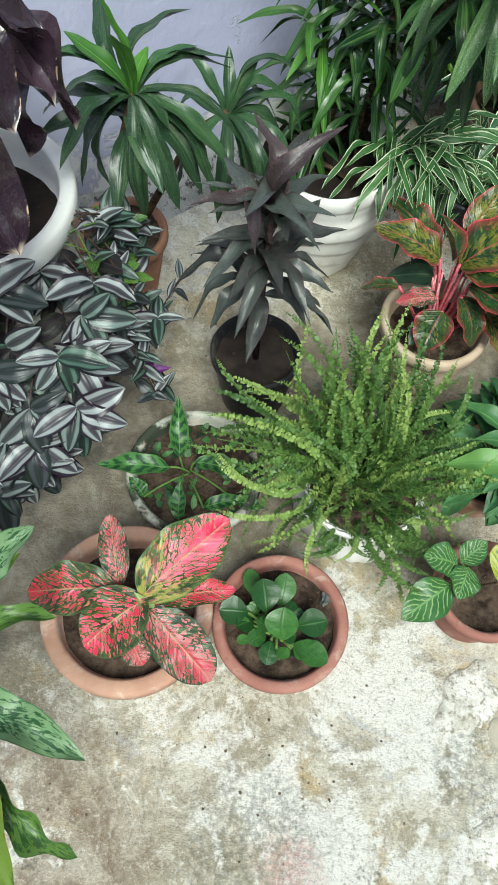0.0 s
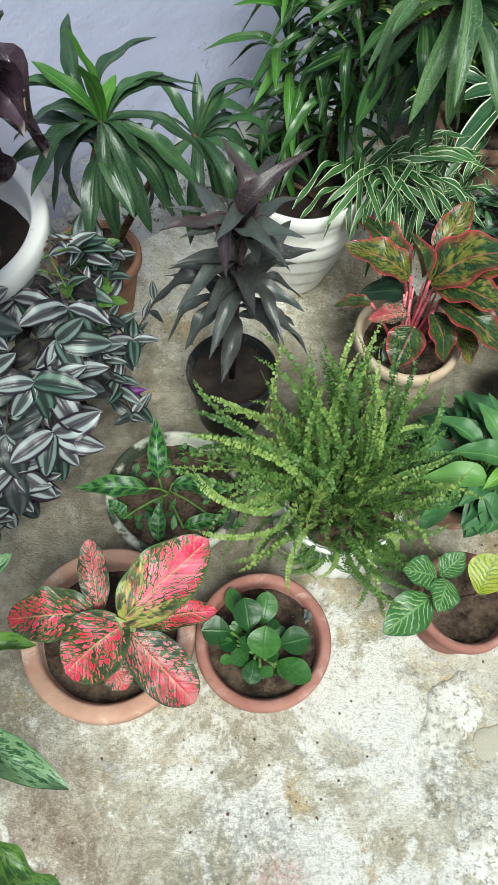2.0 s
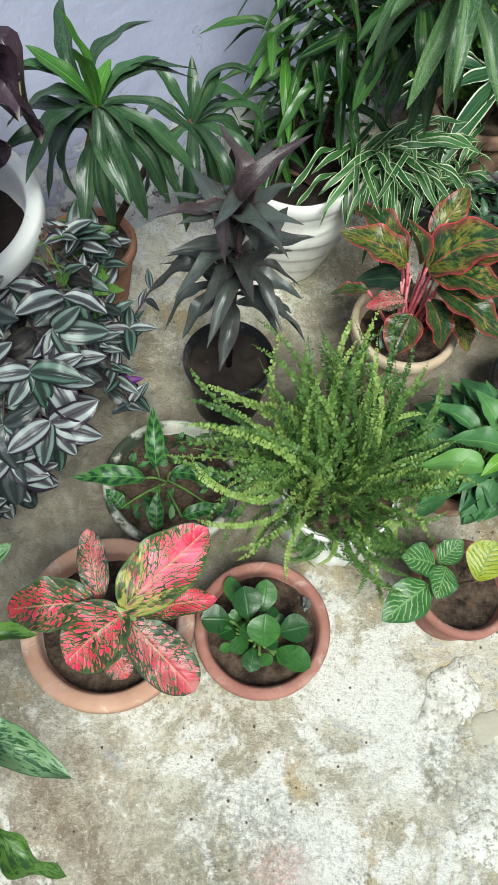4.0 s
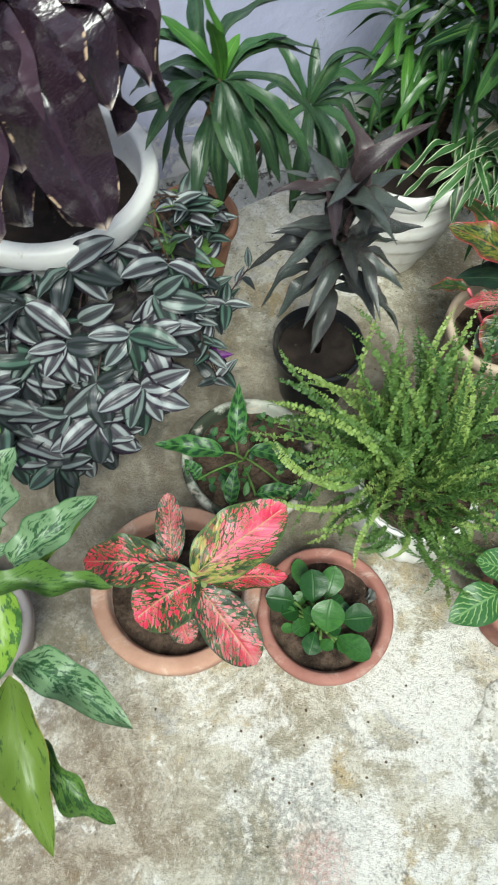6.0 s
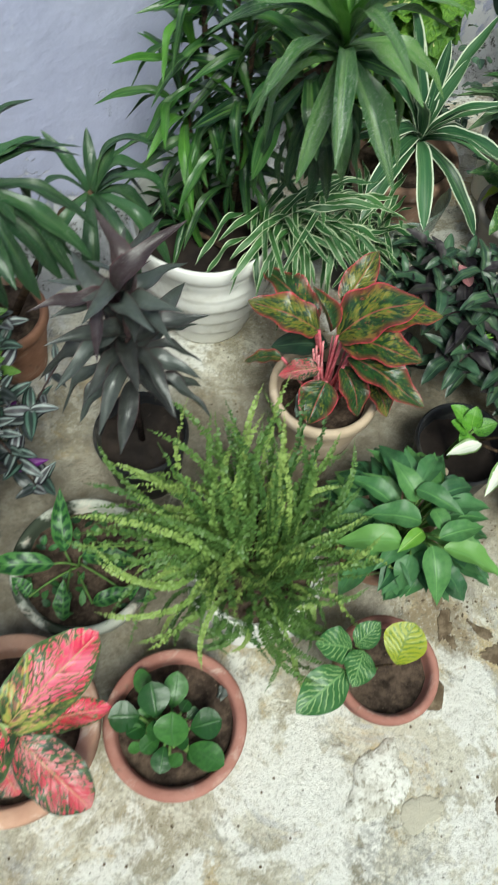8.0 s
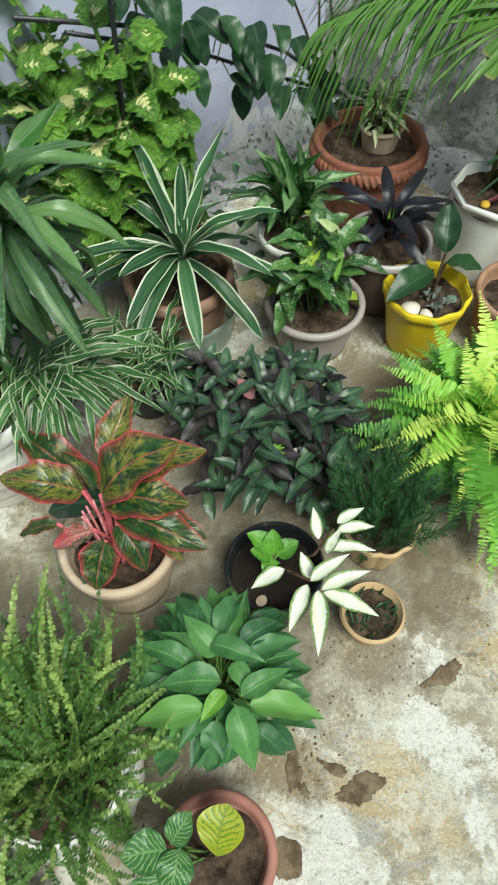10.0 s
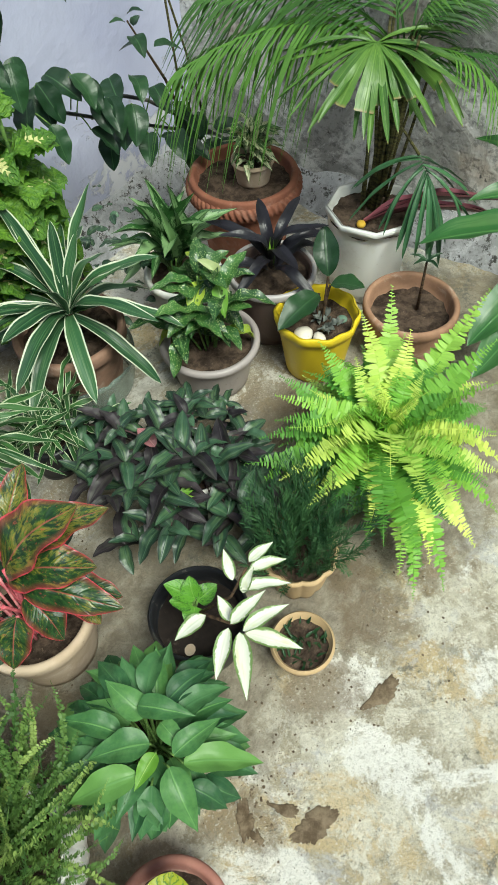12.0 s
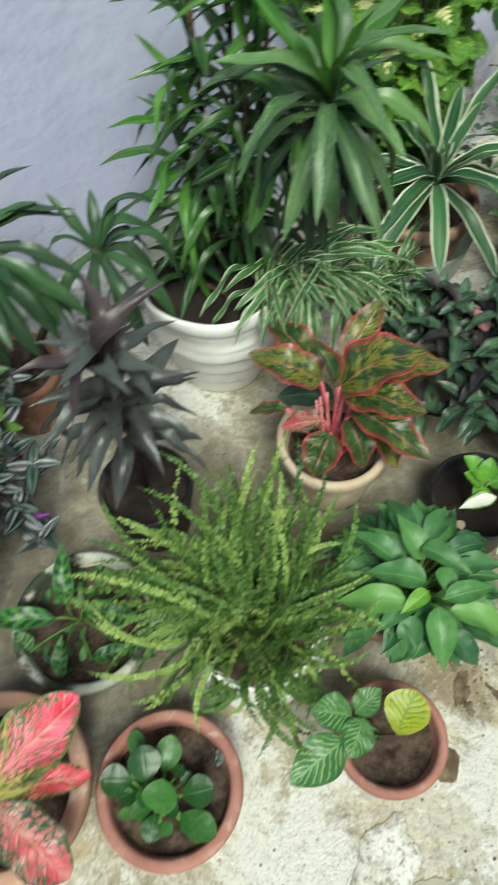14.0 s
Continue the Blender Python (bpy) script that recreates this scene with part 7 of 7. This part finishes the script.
def boston_fern():
    rng = random.Random(33)
    t = potted("potted_boston_fern", 1.400, 1.240, "large bright yellow-green fern with arching fronds in a clay pot", TERRACOTTA, 0.11, 0.17, 0.08, soil=0.02)
    kinds = [fern_frond(BOSTON_FROND, 40, 0.130, 0.34, 2.6, rise, 80 + i, 0.02, 0.30, 0.06, 0.14, foot=0.42) for i, rise in enumerate((0.06, 0.16, 0.28, 0.40))]
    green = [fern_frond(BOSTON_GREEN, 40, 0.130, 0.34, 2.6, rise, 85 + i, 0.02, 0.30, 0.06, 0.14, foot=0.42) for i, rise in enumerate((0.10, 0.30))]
    low = [fern_frond(BOSTON_SHADED, 40, 0.130, 0.34, 2.6, rise, 90 + i, 0.02, 0.30, 0.06, 0.14, foot=0.42) for i, rise in enumerate((0.26, 0.38))]
    c = Vector((-0.02, 0.03, 0.17))

    def frond(mesh, tip, wide=0.215, roll=0.35):
        e = Vector(tip)
        b = c + (e - c).normalized() * 0.02
        set_leaf(t, mesh, b, e, wide * rng.uniform(1.15, 1.4), rng.uniform(-roll, roll), "frond")

    # the skirt below, its shade put into a darker frond colour
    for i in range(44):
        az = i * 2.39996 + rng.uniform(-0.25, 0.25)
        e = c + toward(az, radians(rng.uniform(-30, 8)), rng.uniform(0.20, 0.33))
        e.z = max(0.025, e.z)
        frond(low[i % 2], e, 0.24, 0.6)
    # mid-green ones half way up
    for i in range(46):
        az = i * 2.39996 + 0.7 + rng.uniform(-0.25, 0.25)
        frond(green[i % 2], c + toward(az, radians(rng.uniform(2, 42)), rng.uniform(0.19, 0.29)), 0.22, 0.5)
    # bright ones on top
    for tip in ((0.098, 0.267, 0.42), (0.343, 0.221, 0.36), (0.012, 0.237, 0.40), (0.081, 0.143, 0.40), (-0.093, 0.237, 0.34), (0.198, -0.040, 0.36), (0.26, 0.06, 0.37)):
        frond(kinds[rng.randrange(2)], tip, 0.23)
    for tip in ((-0.228, 0.166, 0.30), (-0.319, 0.055, 0.14), (-0.236, 0.071, 0.30), (-0.239, -0.088, 0.27), (-0.156, -0.178, 0.19), (-0.116, -0.251, 0.09), (-0.046, -0.258, 0.10), (0.042, -0.215, 0.20), (0.104, -0.193, 0.25), (0.193, -0.095, 0.25), (0.081, -0.252, 0.07), (0.157, -0.218, 0.11), (-0.10, -0.30, 0.04), (-0.03, -0.31, 0.05), (0.22, -0.17, 0.16), (-0.29, 0.00, 0.22), (0.0, -0.20, 0.24), (-0.12, -0.12, 0.30), (0.12, -0.10, 0.30)):
        frond(kinds[rng.choice((2, 3))], tip, 0.225)
    for i in range(16):
        az = i * 2.39996 + 1.3
        frond((kinds + green)[i % 6], c + toward(az, radians(rng.uniform(50, 86)), rng.uniform(0.12, 0.19)), 0.20, 0.6)
    for i in range(34):
        az = i * 2.39996 + 0.3
        frond(kinds[rng.choice((1, 2, 3))], c + toward(az, radians(rng.uniform(28, 74)), rng.uniform(0.13, 0.22)), 0.20, 0.5)


def broad_leaf_plant():
    rng = random.Random(34)
    t = potted("potted_broadleaf", 2.15, 1.62, "broad green-leaved plant in a terracotta pot", TERRACOTTA, 0.11, 0.16, 0.08, soil=0.03)
    rows = [(-0.16, -0.03, 0.34, -0.44, 0.10, 0.31, 0.120), (-0.17, -0.10, 0.27, -0.42, -0.16, 0.17, 0.110), (-0.16, -0.14, 0.22, -0.44, -0.23, 0.13, 0.120), (-0.08, 0.08, 0.40, -0.25, 0.21, 0.50, 0.095), (-0.06, 0.06, 0.36, -0.29, 0.13, 0.38, 0.080), (0.02, 0.0, 0.30, 0.2, 0.1, 0.34, 0.1)]
    leaves_from(t, rows, BROAD_LEAF, "oval", rng, 0.12, 0.25, 0.3, 0.15, (0, 0, 0.13), GREEN_STEM, 0.004)


def left_aglaonema():
    rng = random.Random(35)
    t = potted("potted_dieffenbachia", -0.392, 0.315, "silver and green mottled leafy plant in a grey plastic pot", GREY_PLASTIC, 0.105, 0.13, 0.080, soil=0.03)
    k = Vector((0.062, -0.025, 0))

    def moved(rows):
        return [(a + k.x, b + k.y, c, d + k.x, e + k.y, f, w) for a, b, c, d, e, f, w in rows]

    silver = moved([(0.125, -0.045, 0.41, 0.313, -0.103, 0.41, 0.068), (0.044, 0.031, 0.44, 0.225, 0.086, 0.38, 0.052), (0.079, 0.087, 0.42, 0.185, 0.203, 0.46, 0.074), (0.033, 0.139, 0.44, 0.061, 0.234, 0.52, 0.106),
                    (0.170, -0.142, 0.33, 0.304, -0.231, 0.28, 0.050), (0.010, 0.075, 0.42, 0.083, 0.111, 0.44, 0.032), (0.049, -0.102, 0.35, 0.126, -0.124, 0.34, 0.052), (0.045, -0.180, 0.30, 0.120, -0.203, 0.28, 0.054)])
    silver = [(*q[:6], q[6] * 0.86) for q in silver]
    deep = [silver.pop(4), silver.pop(1)]
    leaves_from(t, silver, SILVER_LEAF, "tailed", rng, 0.16, 0.4, 1.8, 0.35)
    leaves_from(t, deep, DEEP_GREEN_LEAF, "tailed", rng, 0.2, 0.4, 1.6, 0.3, label="dark green faintly mottled leaf")
    leaves_from(t, moved([(0.071, 0.049, 0.42, 0.090, -0.078, 0.36, 0.068), (0.086, 0.076, 0.40, 0.158, 0.171, 0.42, 0.046), (-0.046, 0.259, 0.50, 0.030, 0.251, 0.52, 0.070)]), YELLOWING_LEAF, "tailed", rng, 0.1, 0.3, 0.5, 0.2)
    leaves_from(t, moved([(0.105, -0.065, 0.36, 0.231, -0.286, 0.30, 0.080)]), OLIVE_LEAF, "lance", rng, 0.2, 0.3, 0.9, 0.2, label="drooping olive leaf with a yellow tip")
    for x, y, z in ((0.10, 0.0, 0.43), (0.09, 0.06, 0.42), (0.10, 0.11, 0.42), (0.13, -0.06, 0.40), (0.15, -0.09, 0.36), (0.10, -0.12, 0.34)):
        stem(t, (rng.uniform(-0.02, 0.03), rng.uniform(-0.02, 0.02), 0.12), (x, y, z), 0.005, GREEN_STEM, 0.02, "stalk")


def coleus():
    rng = random.Random(36)
    t = potted("potted_coleus", 0.790, 2.090, "tall frilly lime and yellow coleus in a clay pot", WORN_CLAY, 0.11, 0.17, 0.08, soil=0.03)
    for k in range(38):
        head = Vector((rng.uniform(-0.42, 0.04), rng.uniform(-0.16, 0.06), rng.uniform(0.36, 0.86)))
        foot = Vector((head.x * 0.15, head.y * 0.1, 0.14))
        cane = stem(t, foot, head, 0.005, GREEN_STEM, 0.03)
        for j in range(11):
            f = j / 10
            p = foot.lerp(head, 0.3 + 0.7 * f)
            az = (j // 2) * 1.571 + (j % 2) * 3.1416 + k * 0.7 + rng.uniform(-0.3, 0.3)
            ln = rng.uniform(0.115, 0.155) * (1.05 - 0.40 * f)
            set_leaf(cane, blade(COLEUS_LEAF, "toothed", 0.26, 0.10, 1.3, rng.randrange(3)), p, p + toward(az, radians(-48 + 66 * f * f + rng.uniform(-15, 15)), ln), ln * rng.uniform(0.72, 0.86), rng.uniform(-0.5, 0.5))
    for i in range(90):
        p = Vector((rng.uniform(0.0, 0.30), rng.uniform(-0.12, 0.18), rng.uniform(0.05, 0.36)))
        set_leaf(t, blade(DARK_TRAIL_LEAF, "oval", 0.1, 0.2, 0.5, i % 3), p, p + toward(rng.uniform(0, 6.28), radians(rng.uniform(-30, 40)), rng.uniform(0.025, 0.05)), 0.022, 0.3, label="small dark leaf")


def grassy_spider():
    rng = random.Random(38)
    t = potted("potted_spider_plant", 0.655, 1.640, "pale striped grassy spider plant in a small dark pot", BLACK_PLASTIC, 0.075, 0.13, 0.055, soil=0.02)
    for i in range(96):
        az, el = rng.uniform(0, 6.28), radians(rng.uniform(-30, 46))
        ln = rng.uniform(0.09, 0.20)
        b = Vector((rng.uniform(-0.06, 0.07), rng.uniform(-0.04, 0.04), rng.uniform(0.11, 0.17)))
        e = b + toward(az, el, ln)
        e.z = max(0.015, e.z)
        set_leaf(t, blade(SMALL_SPIDER_LEAF, "ribbon", 0.26, 0.03, 0.5, rng.randrange(3)), b, e, rng.uniform(0.012, 0.016), rng.uniform(-0.5, 0.5), label="pale striped grassy leaf")


def vine():
    rng = random.Random(37)
    x, y = plan(0.22, 0.22)
    t = thing("wall_vine", x, y, 0.0, "dark-leaved vine trailing on thin black sticks by the wall", "vine")
    o = Vector((x, y, 0))

    def at(u, v, z):
        return Vector((*plan(u, v), z)) - o

    trunk = part("stem", tube([(0, 0, 0.0), at(0.24, 0.22, 0.16), at(0.39, 0.22, 0.50), at(0.45, 0.22, 0.60), at(0.51, 0.22, 0.70)], 0.006, 0.0025), BROWN_STEM, t)
    part("stick", tube([at(1.30, 0.22, 0.86), at(0.96, 0.22, 0.72), at(0.70, 0.22, 0.61), at(0.48, 0.22, 0.48), at(0.12, 0.22, 0.18)], 0.0055), BLACK_PLASTIC, t, "thin black stick")
    part("stick", tube([at(1.20, 0.23, 0.80), at(0.835, 0.23, 0.62), at(0.63, 0.23, 0.495), at(0.185, 0.23, 0.23)], 0.0050), BLACK_PLASTIC, t, "thin black stick")
    part("stem", tube([at(0.25, 0.2, 0.30), at(0.33, 0.22, 0.49), at(0.345, 0.22, 0.69), at(0.33, 0.20, 1.2)], 0.004, 0.003), CANE, t, "dry straw-coloured tendril")
    part("stem", tube([at(0.20, 0.2, 0.30), at(0.25, 0.22, 0.44), at(0.285, 0.22, 0.55), at(0.335, 0.22, 0.70), at(0.36, 0.20, 1.2)], 0.004, 0.003), CANE, t, "dry straw-coloured tendril")
    for i in range(38):
        f = (i + rng.random()) / 38
        u = 0.20 + 0.85 * f
        z = 0.28 + 0.52 * f + rng.uniform(-0.09, 0.10)
        p = at(u, 0.25 + rng.uniform(-0.04, 0.04), z)
        ln = rng.uniform(0.085, 0.110)
        aim = radians(-75) + rng.uniform(-0.8, 0.8)
        stalk = stem(t, at(u + rng.uniform(-0.04, 0.04), 0.22, 0.24 + 0.52 * f), p, 0.0018, GREEN_STEM, 0.01, "stalk")
        set_leaf(stalk, blade(VINE_LEAF, "tailed", rng.choice((0.06, 0.12, 0.18)), 0.35, 0.5, i % 3), p, p + toward(aim, radians(rng.uniform(-70, -12)), ln), ln * rng.uniform(0.54, 0.62), rng.uniform(-0.5, 0.5))
    pole = part("stick", tube([at(1.15, 0.25, 0.0), at(1.13, 0.30, 0.85), at(1.03, 0.30, 1.10)], 0.006), BLACK_PLASTIC, t, "thin black stick")
    for i, (a, b, w) in enumerate((((1.05, 0.30, 1.06), (1.005, 0.31, 0.849), 0.10), ((1.05, 0.30, 1.07), (0.93, 0.32, 0.98), 0.08), ((1.03, 0.30, 1.10), (0.792, 0.31, 0.861), 0.06), ((1.08, 0.30, 1.0), (1.20, 0.34, 0.90), 0.08))):
        set_leaf(pole, blade(VINE_LEAF, "pointed", 0.12, 0.3, 0.3, i % 3), at(*a), at(*b), w, 0.2)
    for i, (u, z) in enumerate(((0.42, 0.60), (0.46, 0.62), (0.50, 0.66), (0.49, 0.68), (0.52, 0.70), (0.505, 0.715))):
        p = at(u, 0.22, z)
        ln = 0.085 if i < 3 else 0.045
        set_leaf(trunk, blade(VINE_LEAF, "pointed", 0.15, 0.3, 0.3, i % 3), p, p + toward(i * 2.4, 0.2 - 0.5 * (i < 3), ln), ln * 0.55)


def cut_bottle():
    """A cut-off plastic tub with a torn rim, in which the clay pot stands."""
    g = Graph("clear_green_plastic", 0.25, spec=0.5)
    g.bsdf.inputs["Transmission Weight"].default_value = 0.75
    g.bump(g.noise(g.obj(), 30.0, 3), 0.2, 0.004)
    clear = g.done((0.62, 0.74, 0.66))
    t = thing("cut_plastic_tub", 0.786, 1.887, 0.0, "clear greenish cut-off plastic tub round a clay pot", "tub")
    out = [(0.132, 0.0), (0.138, 0.01), (0.144, 0.035), (0.146, 0.06), (0.151, 0.085), (0.153, 0.105), (0.157, 0.125)]
    bm = lathe(out + [(r - 0.002, z) for r, z in reversed(out)], 90, None, True)
    for v in bm.verts:
        if v.co.z > 0.12:
            a = math.atan2(v.co.y, v.co.x)
            v.co.z += 0.014 * noise.noise((math.cos(a) * 4, math.sin(a) * 4, 1.0)) + 0.007 * noise.noise((math.cos(a) * 15, math.sin(a) * 15, 2.0))
    part("wall", bm, clear, t)


cut_bottle()
red_aglaonema()
peperomia()
rattle_calathea()
button_fern()
black_cordyline()
left_dracaena()
urn_planter()
white_pot_dracaena()
red_edge_aglaonema()
veined_calathea()
philodendron()
white_croton()
small_tan_pots()
dark_trailing()
big_spider()
dust_plant()
spath()
black_plant()
yellow_pot()
braided_pot()
palm()
bowl_pot()
boston_fern()
broad_leaf_plant()
left_aglaonema()
coleus()
grassy_spider()
vine()
